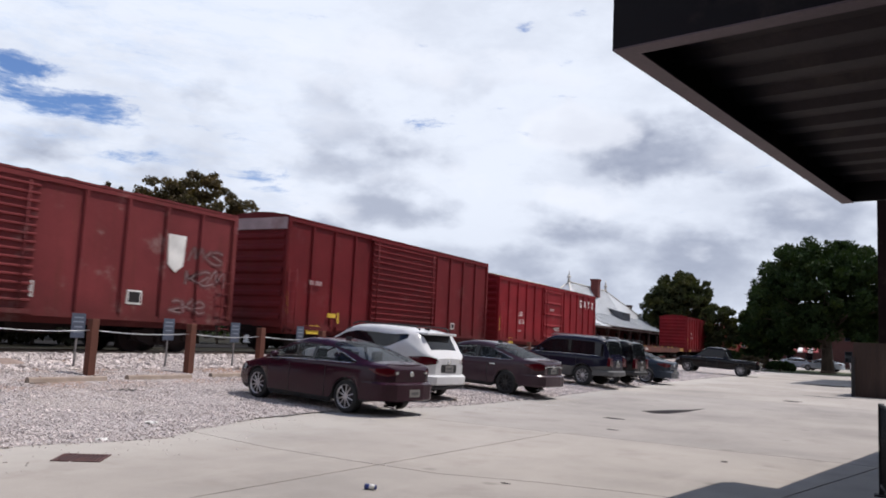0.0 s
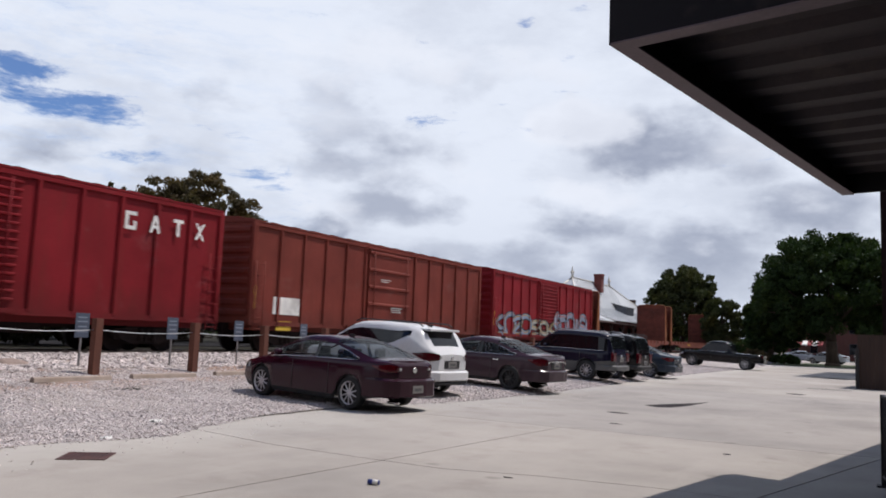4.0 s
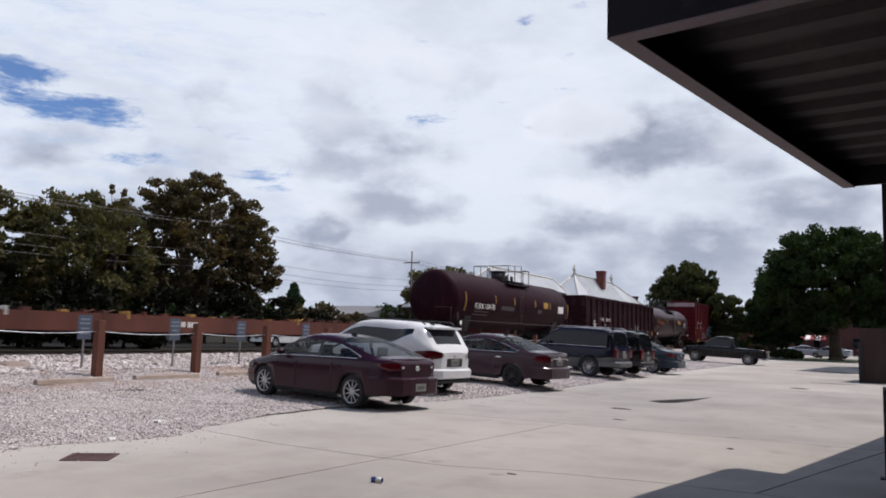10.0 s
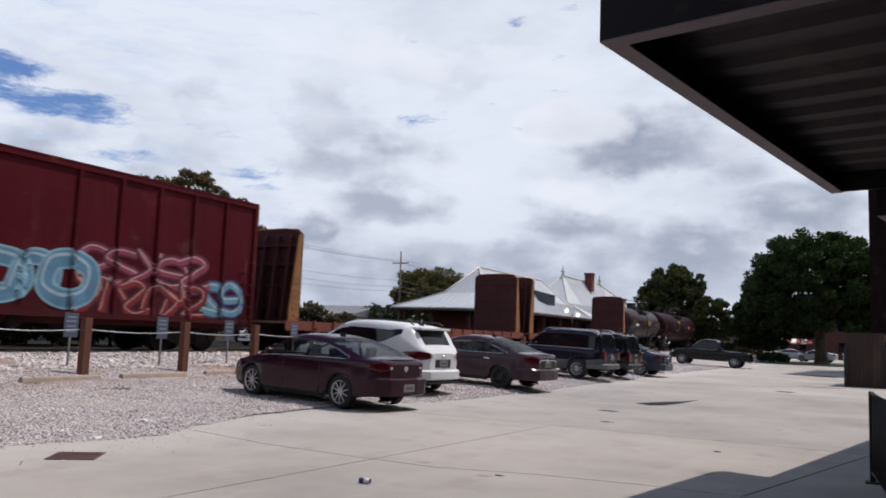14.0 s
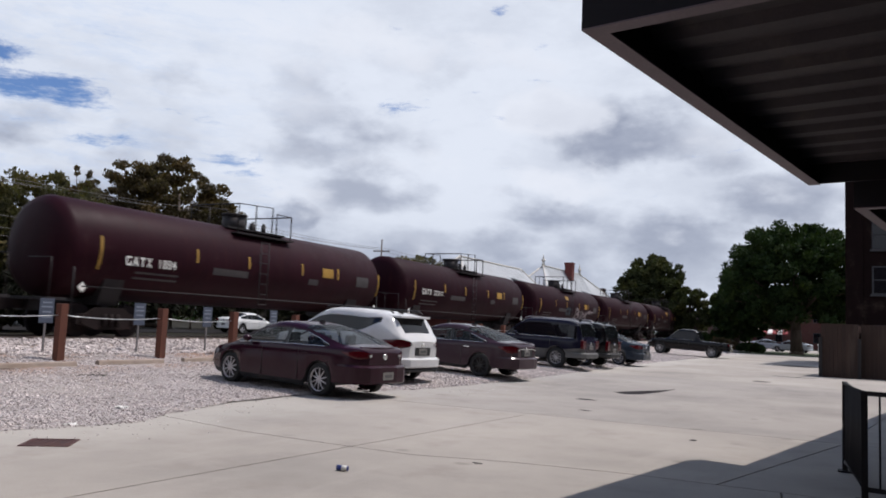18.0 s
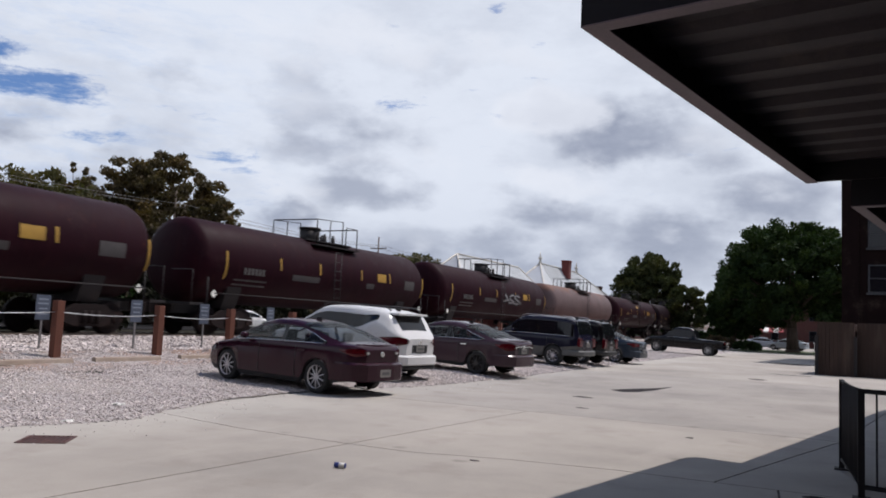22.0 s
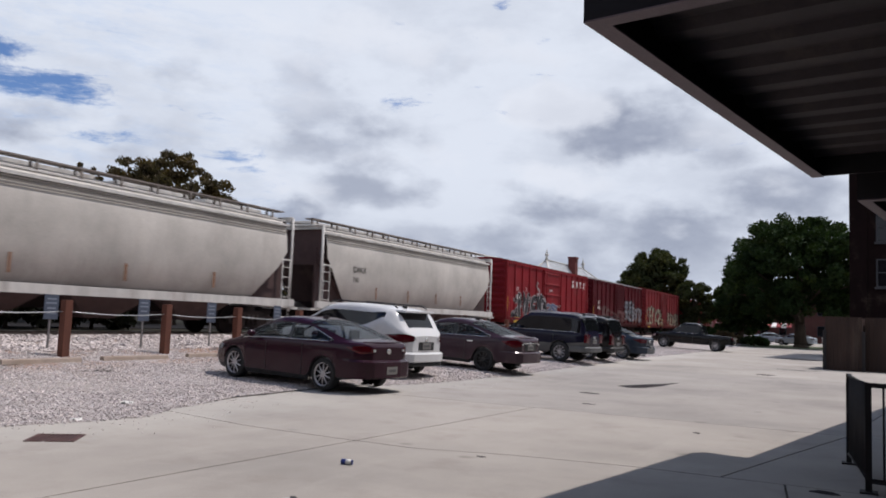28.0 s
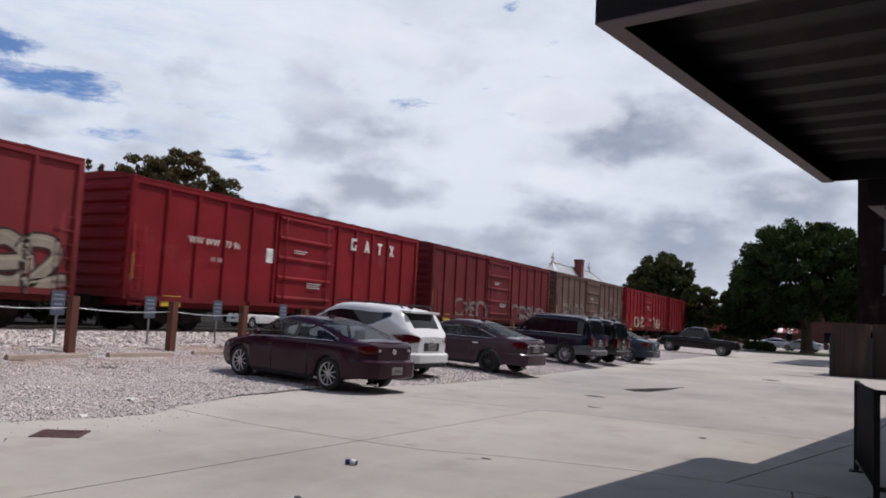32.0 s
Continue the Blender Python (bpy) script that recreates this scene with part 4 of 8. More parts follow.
    for u, pts in zip(us, rows):
        ring = [(u - L / 2, y, z) for y, z in pts] + [(u - L / 2, -y, z) for y, z in pts[-2::-1]]
        grid.append(list(range(len(verts), len(verts) + len(ring))))
        verts += ring
    m_ring = len(grid[0])

    def kind(u, j):
        side = "left" if j < n - 1 else "right"
        k = j if j < n - 1 else 2 * (n - 1) - 1 - j
        high = float(zr(u)) - float(zb(u))
        if k == 5 and high > 0.1 and g0 < u < g3:
            for i, (p0, p1) in enumerate(pillars):
                if p0 <= u <= p1:
                    return "body" if i == 0 else "pillar_%s_%d" % (side, i)
            zone = sum(u > p1 for p0, p1 in pillars)
            return "side_window_%s_%d" % (side, zone)
        if k >= (7 if rear_in == 0.9 else 8) and g0 < u < g1:
            return "rear_window"
        if k >= 7 and g2 < u < g3:
            return "windscreen"
        if not wrap and u < tail[1] and tail[2] <= k < tail[3]:
            return "tail_lamp_" + side
        if u > L - 0.42 and k == 3:
            return "head_lamp_" + side
        if k == 0 or (cladding and k == 1):
            return "sill"
        return "body"
    for i in range(len(us) - 1):
        u = (us[i] + us[i + 1]) / 2
        for j in range(m_ring - 1):
            faces.setdefault(kind(u, j), []).append((grid[i][j], grid[i + 1][j], grid[i + 1][j + 1], grid[i][j + 1]))
    faces.setdefault("body", []).append(tuple(grid[0]))
    faces["body"].append(tuple(grid[-1][::-1]))
    look_of = {"rear_window": (TINT if max(colour) > 0.5 else CLEAR, "rear_window"), "windscreen": (CLEAR, "windscreen"), "sill": (CLAD if not cladding else DARKGREY, "sill"), "body": (body_m, "body")}
    for key, fs in faces.items():
        if key.startswith("side_window"):
            mt, nm = TINT if tinted else CLEAR, "side_window"
        elif key.startswith("pillar"):
            mt, nm = TINT, "window_pillar"
        elif key.startswith("tail"):
            mt, nm = TAIL, "tail_lamp"
        elif key.startswith("head"):
            mt, nm = HEAD, "head_lamp"
        else:
            mt, nm = look_of[key]
        used = sorted({v for f in fs for v in f})
        idx = {v: i for i, v in enumerate(used)}
        me = raw_mesh(nm, [verts[v] for v in used], [tuple(idx[v] for v in f) for f in fs], mt)
        for f in me.polygons:
            f.use_smooth = len(f.vertices) == 4
        part(nm, me, mt, car)
    part("underbody", boxes((-L / 2 + axles[0] - 0.1, L / 2 - 0.3, -half * 0.72, half * 0.72, low + 0.04, radius * 1.9), (-L / 2 + 0.15, -L / 2 + axles[0] - 0.1, -half * 0.72, half * 0.72, low + 0.24, radius * 1.9)), BLACK, car)
    top = float(zr((g1 + g2) / 2))
    for k, su in enumerate((g2 - 0.35, g0 + (g2 - g0) * 0.42)):
        for s in (1, -1):
            seat = part("seat", boxes((su - 0.1 - L / 2, su + 0.06 - L / 2, s * half * 0.42 - 0.24, s * half * 0.42 + 0.24, 0.5, top - 0.42), bevel=0.04), SEAT, car)
            part("headrest", boxes((su - 0.13 - L / 2, su - 0.02 - L / 2, s * half * 0.42 - 0.13, s * half * 0.42 + 0.13, top - 0.42, top - 0.24), bevel=0.03), SEAT, seat)
    part("dashboard", boxes((g3 - 0.75 - L / 2, g3 - 0.25 - L / 2, -half * 0.75, half * 0.75, 0.6, float(zb(g3 - 0.6)) + 0.0), bevel=0.03), SEAT, car)
    tyre, rim, well = wheel_parts(radius, 0.22, spokes, alloy or SILVER, face)
    for a in axles:
        for s in (1, -1):
            hub = part("wheel", tyre, None, car, m=pose(a - L / 2, s * (half - 0.16), radius, 0, 0, 0 if s < 0 else 180))
            part("rim", rim, None, hub)
            part("brake", well, None, hub)
    mu = g3 - 0.55

    def side_at(u, f, s):
        w = half * float(wid(u))
        b, r = float(zb(u)), float(zr(u))
        t = min(1.0, max(0.0, (r - b) / 0.42))
        rw = w * (0.86 + (roof_in - 0.86) * t)
        return (u - L / 2, s * (w * 0.93 + (rw - w * 0.93) * f + 0.005), b + (r - 0.07 * t - 0.012 - b) * f)
    for s in (1, -1):
        bm = bmesh.new()
        bmesh.ops.create_icosphere(bm, subdivisions=2, radius=0.1)
        for v in bm.verts:
            v.co = Vector((v.co.x * 0.8 + mu - L / 2, v.co.y * 1.1 + s * (half + 0.06), v.co.z * 0.75 + float(zb(mu)) + 0.08))
        part("door_mirror", bm, body_m, car, smooth=True)
        for hu in (g0 + (g2 - g0) * 0.42, g2 + 0.02):
            part("door_handle", boxes((hu - 0.1 - L / 2, hu + 0.1 - L / 2, s * half * 0.985 - 0.02, s * half * 0.985 + 0.02, float(zb(hu)) - 0.17, float(zb(hu)) - 0.135), bevel=0.006), handles or body_m, car)
        for du in (g2 - 0.02, g0 + (g2 - g0) * 0.5):
            part("door_seam", boxes((du - 0.006 - L / 2, du + 0.006 - L / 2, s * half * 1.0 - 0.004, s * half * 1.0 + 0.003, low + 0.12, float(zb(du)) - 0.08)), CLAD, car)
        back = pillars[0][1] if pillars else g0 + 0.25
        trim = [side_at(u, 0.02, s) for u in np.linspace(g3 - 0.1, back + 0.12, 20)]
        if win_top:
            trim += [side_at(back + 0.05, 0.06, s)] + [side_at(u, float(reach_up(u)), s) for u in np.linspace(back + 0.02, back + 0.7, 10)]
        part("window_trim", tubes(0.011, trim, seg=5), CHROME if max(colour) < 0.5 else CLAD, car)
        lamp_z = float(zb(0.1)) - 0.1
        if wrap:
            reach, drop, tall = wrap
            bm = bmesh.new()
            edge = [(u, half * float(wid(u)) * 1.0 + 0.01) for u in np.linspace(reach, 0.0, 12)] + [(-0.012, half * 0.56), (-0.014, half * 0.5)]
            prev = None
            for i, (u, yy) in enumerate(edge):
                grow = min(1.0, 0.08 + i / 8.0) if i < 10 else 1.0 - 0.16 * (i - 9)
                zt = lamp_z - drop + 0.3 * tall * (1.0 - grow if i < 10 else 0.0)
                cur = [bm.verts.new((u - L / 2, s * yy * f, zt + tall * (h - 0.5) * grow)) for f, h in ((1.0, 0.0), (1.006, 0.5), (0.985, 1.0))]
                if prev:
                    for q in range(2):
                        bm.faces.new((prev[q], cur[q], cur[q + 1], prev[q + 1])).smooth = True
                prev = cur
            ln = part("tail_lamp", bm, TAIL, car, "red wraparound rear lamp")
            part("reflector", boxes((-L / 2 - 0.02, -L / 2 + 0.02, min(s * half * 0.46, s * half * 0.54), max(s * half * 0.46, s * half * 0.54), lamp_z - drop - 0.03, lamp_z - drop + 0.02), bevel=0.005), HEAD, ln, "clear reversing lens")
        else:
            part("tail_lamp", boxes((-L / 2 - 0.012, -L / 2 + 0.1, min(s * half * 0.5, s * half * 0.76), max(s * half * 0.5, s * half * 0.76), lamp_z - 0.07 - lamp_drop, lamp_z + 0.06), bevel=0.015), TAIL, car, "red rear lamp")
    if strip:
        part("boot_strip", boxes((-L / 2 - 0.025, -L / 2 + 0.05, -half * 0.44, half * 0.44, strip, strip + 0.035), bevel=0.008), CHROME, car, "bright chrome strip")
    if recess:
        part("plate_recess", boxes((-L / 2 - 0.01, -L / 2 + 0.03, -0.3, 0.3, recess, recess + 0.2), bevel=0.008), CLAD, car, "dark recess round the plate")
    if lip:
        part("boot_lip", tubes(0.016, [(0.075 - L / 2 + 0.1 * (k / 6.0) ** 2, half * 0.66 * k / 6.0, float(zr(0.12)) - 0.004) for k in range(-6, 7)], seg=6), body_m, car)
    bands = bumper or [(low + 0.12, low + 0.3, 0.03, None)]
    for z0, z1, out, mat_b in bands:
        bm = bmesh.new()
        rings = []
        for z, o in ((z0, out * 0.6), (z0 + 0.03, out), (z1 - 0.04, out), (z1, out * 0.3)):
            line = [(u - L / 2 - o * (1 - u / 0.6), half * float(wid(u)) + 0.012 + 0.3 * o * (1 - u / 0.6)) for u in np.linspace(0.6, 0.0, 12)] + [(-L / 2 - o - 0.02, half * 0.3)]
            rings.append([bm.verts.new((x, y, z)) for x, y in line + [(x, -y) for x, y in reversed(line)]])
        for a, b in zip(rings, rings[1:]):
            for k in range(len(a) - 1):
                bm.faces.new((a[k], a[k + 1], b[k + 1], b[k]))
        bm.faces.new(rings[0][::-1])
        bm.faces.new(rings[-1])
        part("rear_bumper", bm, mat_b or body_m, car)
    zp = plate or low + (float(zb(0.05)) - low) * 0.42
    px = -L / 2 - max([out + 0.02 for z0, z1, out, mat_b in bands if z0 < zp < z1] + [0.02])
    part("number_plate", boxes((px - 0.006, px + 0.05, -0.16, 0.16, zp, zp + 0.15)), PLATE, car, "plain pale plate")
    part("plate_bar", boxes((px - 0.01, px - 0.005, -0.11, 0.11, zp + 0.045, zp + 0.1)), DARKGREY, car)
    bm = bmesh.new()
    tube(bm, (-L / 2 - 0.022, 0, float(zb(0.05)) - 0.12), (-L / 2 + 0.06, 0, float(zb(0.05)) - 0.12), 0.055, seg=12)
    part("badge", bm, CHROME, car, "small oval chrome badge")
    part("exhaust", tubes(0.03, [(-L / 2 + 0.3, half * 0.45, low + 0.03), (-L / 2 + 0.02, half * 0.45, low + 0.03)]), CHROME, car)
    mid = (g1 + g2) / 2
    part("roof_fin", boxes((g1 + 0.18 - L / 2, g1 + 0.33 - L / 2, -0.015, 0.015, float(zr(g1 + 0.25)), float(zr(g1 + 0.25)) + 0.06)), CLAD, car)
    if rails:
        for s in (1, -1):
            y = s * half * roof_in * 0.82
            z = float(zr(mid)) + 0.005
            part("roof_rail", tubes(0.018, [(g1 - L / 2, y, z - 0.05), (g1 + 0.15 - L / 2, y, z + 0.02), (g2 - 0.15 - L / 2, y, z + 0.02), (g2 + 0.05 - L / 2, y, z - 0.05)], seg=8), SILVER if rails == "silver" else CLAD, car)
        if rails == "silver":
            for cu in (g1 + 0.5, g2 - 0.5):
                part("cross_bar", tubes(0.014, [(cu - L / 2, -half * roof_in * 0.82, z + 0.03), (cu - L / 2, half * roof_in * 0.82, z + 0.03)], seg=8), CLAD, car)
    if spoiler:
        part("roof_spoiler", boxes((g1 - 0.24 - L / 2, g1 + 0.1 - L / 2, -half * 0.62, half * 0.62, float(zr(g1)) - 0.04, float(zr(g1)) + 0.015), bevel=0.012), body_m, car)
    return car


def parked(x, y, turn):
    """A car's place on the gravel, tilted with the slope under its axles."""
    c, s = math.cos(math.radians(turn)) * 1.35, math.sin(math.radians(turn)) * 1.35
    zr, zf = float(gravel_z(x - c, y - s)), float(gravel_z(x + c, y + s))
    return pose(x, y, (zr + zf) / 2 + 0.012, 0, -math.degrees(math.atan2(zf - zr, 2.7)), turn)


SED_BELT = [(0, 0.88), (0.05, 0.99), (0.3, 1.0), (0.9, 0.99), (2.0, 0.96), (3.2, 0.92), (3.7, 0.86), (4.3, 0.74), (4.5, 0.62), (4.57, 0.5)]
SED_ROOF = [(0, 0.88), (0.08, 1.02), (0.42, 1.05), (1.0, 1.25), (1.5, 1.39), (1.95, 1.435), (2.4, 1.43), (2.75, 1.36), (3.2, 1.15), (3.6, 0.94), (4.57, 0.5)]
SED_WIN = [(0, 0.1), (0.7, 0.14), (0.9, 0.42), (1.15, 0.7), (1.55, 0.85), (4.57, 0.85)]
vehicle("sedan", "dark maroon sedan with silver alloy wheels on gravel", (0.026, 0.0052, 0.0125), 4.57, 1.8, SED_BELT, SED_ROOF, (0.45, 1.55, 2.65, 3.6), (0.98, 3.68), 0.325, parked(-10.6, 14.14, 171.5), pillars=((0.42, 0.78), (1.95, 2.05), (3.3, 3.6)), tail=(0.0, 0.3, 3, 4), low=0.165, wrap=(0.4, 0.02, 0.15), plate=0.4, lip=True, win_top=SED_WIN, bumper=((0.31, 0.68, 0.1, None),))
SUV_BELT = [(0, 1.0), (0.08, 1.1), (0.26, 1.2), (0.5, 1.34), (0.72, 1.45), (0.95, 1.36), (1.25, 1.23), (1.7, 1.14), (3.2, 1.05), (3.7, 1.0), (4.3, 0.9), (4.55, 0.75), (4.69, 0.55)]
SUV_ROOF = [(0, 1.0), (0.08, 1.12), (0.2, 1.22), (0.36, 1.45), (0.52, 1.63), (0.95, 1.7), (1.8, 1.735), (2.5, 1.71), (2.9, 1.6), (3.4, 1.3), (3.75, 1.05), (4.69, 0.55)]
vehicle("suv", "white compact sport utility vehicle with tinted glass", (0.64, 0.64, 0.64), 4.69, 1.88, SUV_BELT, SUV_ROOF, (0.2, 0.52, 2.75, 3.7), (0.97, 3.67), 0.36, parked(-11.7, 17.65, 171), pillars=((0.2, 0.7), (2.2, 2.26), (3.45, 3.7)), tail=(0.0, 0.34, 3, 4), low=0.21, roof_in=0.76, rails=True, cladding=0.0, spoiler=True, plate=0.72, wrap=(0.55, 0.04, 0.21), tinted=True, win_top=[(0, 0.62), (1.0, 0.66), (1.6, 0.76), (3.0, 0.84), (4.69, 0.84)], rear_in=0.74, recess=0.69, bumper=((0.4, 0.64, 0.1, None), (0.3, 0.4, 0.07, CLAD)), plan=[(0, 0.5), (0.03, 0.62), (0.08, 0.73), (0.16, 0.82), (0.32, 0.91), (0.6, 0.97), (1.0, 0.99), (1.5, 1.0), (3.4, 1.0), (4.1, 0.95), (4.55, 0.8), (4.69, 0.64)])
ALT_BELT = [(0, 0.88), (0.05, 1.01), (0.35, 1.03), (1.0, 1.0), (2.2, 0.97), (3.4, 0.94), (3.9, 0.88), (4.5, 0.76), (4.75, 0.62), (4.86, 0.5)]
ALT_ROOF = [(0, 0.88), (0.08, 1.04), (0.5, 1.06), (1.1, 1.25), (1.6, 1.41), (2.05, 1.47), (2.5, 1.46), (2.9, 1.38), (3.4, 1.15), (3.8, 0.95), (4.86, 0.5)]
ALT_WIN = [(0, 0.1), (0.75, 0.14), (0.98, 0.42), (1.25, 0.7), (1.65, 0.85), (4.86, 0.85)]
vehicle("sedan", "brown-grey sedan with dark wheels on gravel", (0.046, 0.026, 0.034), 4.86, 1.83, ALT_BELT, ALT_ROOF, (0.55, 1.6, 2.8, 3.8), (1.05, 3.83), 0.33, parked(-10.72, 21.95, 172), pillars=((0.55, 0.84), (2.05, 2.17), (3.5, 3.8)), tail=(0.0, 0.34, 3, 4), wrap=(0.46, 0.06, 0.2), lip=True, win_top=ALT_WIN, strip=0.86, recess=0.66, plate=0.68, handles=CHROME, bumper=((0.31, 0.64, 0.08, None),), alloy=paint("dark_alloy", (0.05, 0.05, 0.05), 0.5, metal=0.5))
TRK_BELT = [(0, 0.95), (0.06, 1.12), (0.4, 1.13), (2.0, 1.13), (3.0, 1.12), (3.6, 1.08), (4.5, 1.0), (4.7, 0.85), (4.87, 0.6)]
TRK_ROOF = [(0, 0.95), (0.07, 1.15), (0.14, 1.5), (0.24, 1.73), (0.6, 1.81), (1.6, 1.83), (2.3, 1.81), (2.6, 1.7), (3.05, 1.35), (3.3, 1.12), (4.87, 0.6)]
vehicle("suv", "dark blue sport utility vehicle with silver lower cladding", (0.009, 0.0085, 0.02), 4.87, 1.9, TRK_BELT, TRK_ROOF, (0.08, 0.24, 2.45, 3.25), (1.0, 3.87), 0.38, parked(-11.15, 29.7, 173), pillars=((0.08, 0.26), (1.05, 1.15), (1.95, 2.05), (3.0, 3.25)), tail=(0.0, 0.12, 3, 5), low=0.32, roof_in=0.88, rails="silver", face=0.64, cladding=1.0, lamp_drop=0.18, tinted=True, plate=0.75, bumper=((0.42, 0.62, 0.1, DARKGREY),))
vehicle("suv", "black upright sport utility vehicle with red tail lamps", (0.006, 0.005, 0.006), 4.6, 1.85, [(u * 0.945, z * 1.0) for u, z in TRK_BELT], [(u * 0.945, z * 0.99) for u, z in TRK_ROOF], (0.08, 0.24, 2.32, 3.07), (0.95, 3.6), 0.38, parked(-10.95, 32.8, 173), pillars=((0.08, 0.26), (1.0, 1.1), (1.85, 1.95), (2.84, 3.07)), tail=(0.0, 0.1, 2, 5), lamp_drop=0.25, low=0.32, roof_in=0.88, rails=True, face=0.64, tinted=True, bumper=((0.42, 0.6, 0.08, CLAD),))
vehicle("sedan", "steel-blue sedan with a sloping roof on gravel", (0.022, 0.03, 0.044), 4.8, 1.83, ALT_BELT[:-1] + [(4.8, 0.5)], ALT_ROOF[:-1] + [(4.8, 0.5)], (0.55, 1.6, 2.8, 3.8), (1.0, 3.75), 0.34, parked(-10.75, 37.2, 174), pillars=((0.55, 0.84), (2.05, 2.17), (3.5, 3.8)), tail=(0.0, 0.4, 3, 5), wrap=(0.5, 0.04, 0.18), win_top=ALT_WIN[:-1] + [(4.8, 0.85)], handles=CHROME, bumper=((0.3, 0.62, 0.07, None),))
PK_BELT = [(0, 1.0), (0.05, 1.08), (1.9, 1.1), (2.0, 1.12), (4.1, 1.12), (4.3, 1.1), (5.3, 1.04), (5.6, 0.9), (5.75, 0.65)]
PK_ROOF = [(0, 1.0), (0.06, 1.1), (1.95, 1.12), (2.02, 1.3), (2.2, 1.78), (2.5, 1.87), (3.3, 1.87), (3.6, 1.78), (4.1, 1.35), (4.35, 1.13), (5.75, 0.65)]
vehicle("pickup_truck", "black crew-cab pickup truck on gravel", (0.004, 0.0035, 0.004), 5.75, 1.98, PK_BELT, PK_ROOF, (2.0, 2.2, 3.45, 4.3), (1.15, 4.75), 0.4, parked(-10.35, 59.4, 178), pillars=((2.0, 2.3), (3.05, 3.15), (4.05, 4.3)), tail=(0.0, 0.1, 3, 5), low=0.4, roof_in=0.84, face=0.64, tinted=True)
vehicle("sedan", "white sedan parked on the street across the tracks", (0.7, 0.7, 0.69), 4.6, 1.8, SED_BELT[:-1] + [(4.6, 0.5)], SED_ROOF[:-1] + [(4.6, 0.5)], (0.55, 1.5, 2.65, 3.6), (0.98, 3.68), 0.325, pose(-38.2, 44.0, 0.3, 0, 0, 90), pillars=((0.55, 0.85), (1.95, 2.07), (3.3, 3.6)), tail=(0.0, 0.3, 3, 4))
for x, y, turn, col, lab in ((-6.2, 104.0, 165, (0.3, 0.33, 0.36), "silver sedan parked beneath the far tree"), (-2.6, 110.0, 90, (0.6, 0.6, 0.6), "pale sedan at the end of the drive"), (-9.6, 112.0, 20, (0.2, 0.22, 0.26), "grey-blue sedan at the end of the drive")):
    vehicle("sedan", lab, col, 4.57, 1.8, SED_BELT, SED_ROOF, (0.55, 1.5, 2.65, 3.6), (0.98, 3.68), 0.325, pose(x, y, 0.0, 0, 0, turn), pillars=((0.55, 0.85), (1.95, 2.07), (3.3, 3.6)), tail=(0.0, 0.3, 3, 4))


# ---- trees ----
BARK = paint("bark", (0.07, 0.05, 0.038), 0.95, vary=0.3, scale=6.0, grain=25.0, bump=0.6, streak=True)
OAK = leafy("oak_leaf", (0.022, 0.04, 0.014), 0.15)
# Evergreen leaf is browned to carry some of the red lens haze.
DEEP = leafy("evergreen_leaf", (0.076, 0.06, 0.04), 0.22)
MILD = leafy("green_leaf", (0.085, 0.08, 0.045), 0.25)
LIME = leafy("light_green_leaf", (0.042, 0.05, 0.024), 0.2)
# Leaf colour lowered to near-black to give shade behind the passing cars.
SHADED_HEDGE = leafy("shaded_hedge_leaf", (0.011, 0.012, 0.007), 0.08)
PINE = leafy("conifer_needle", (0.02, 0.04, 0.022), 0.15)


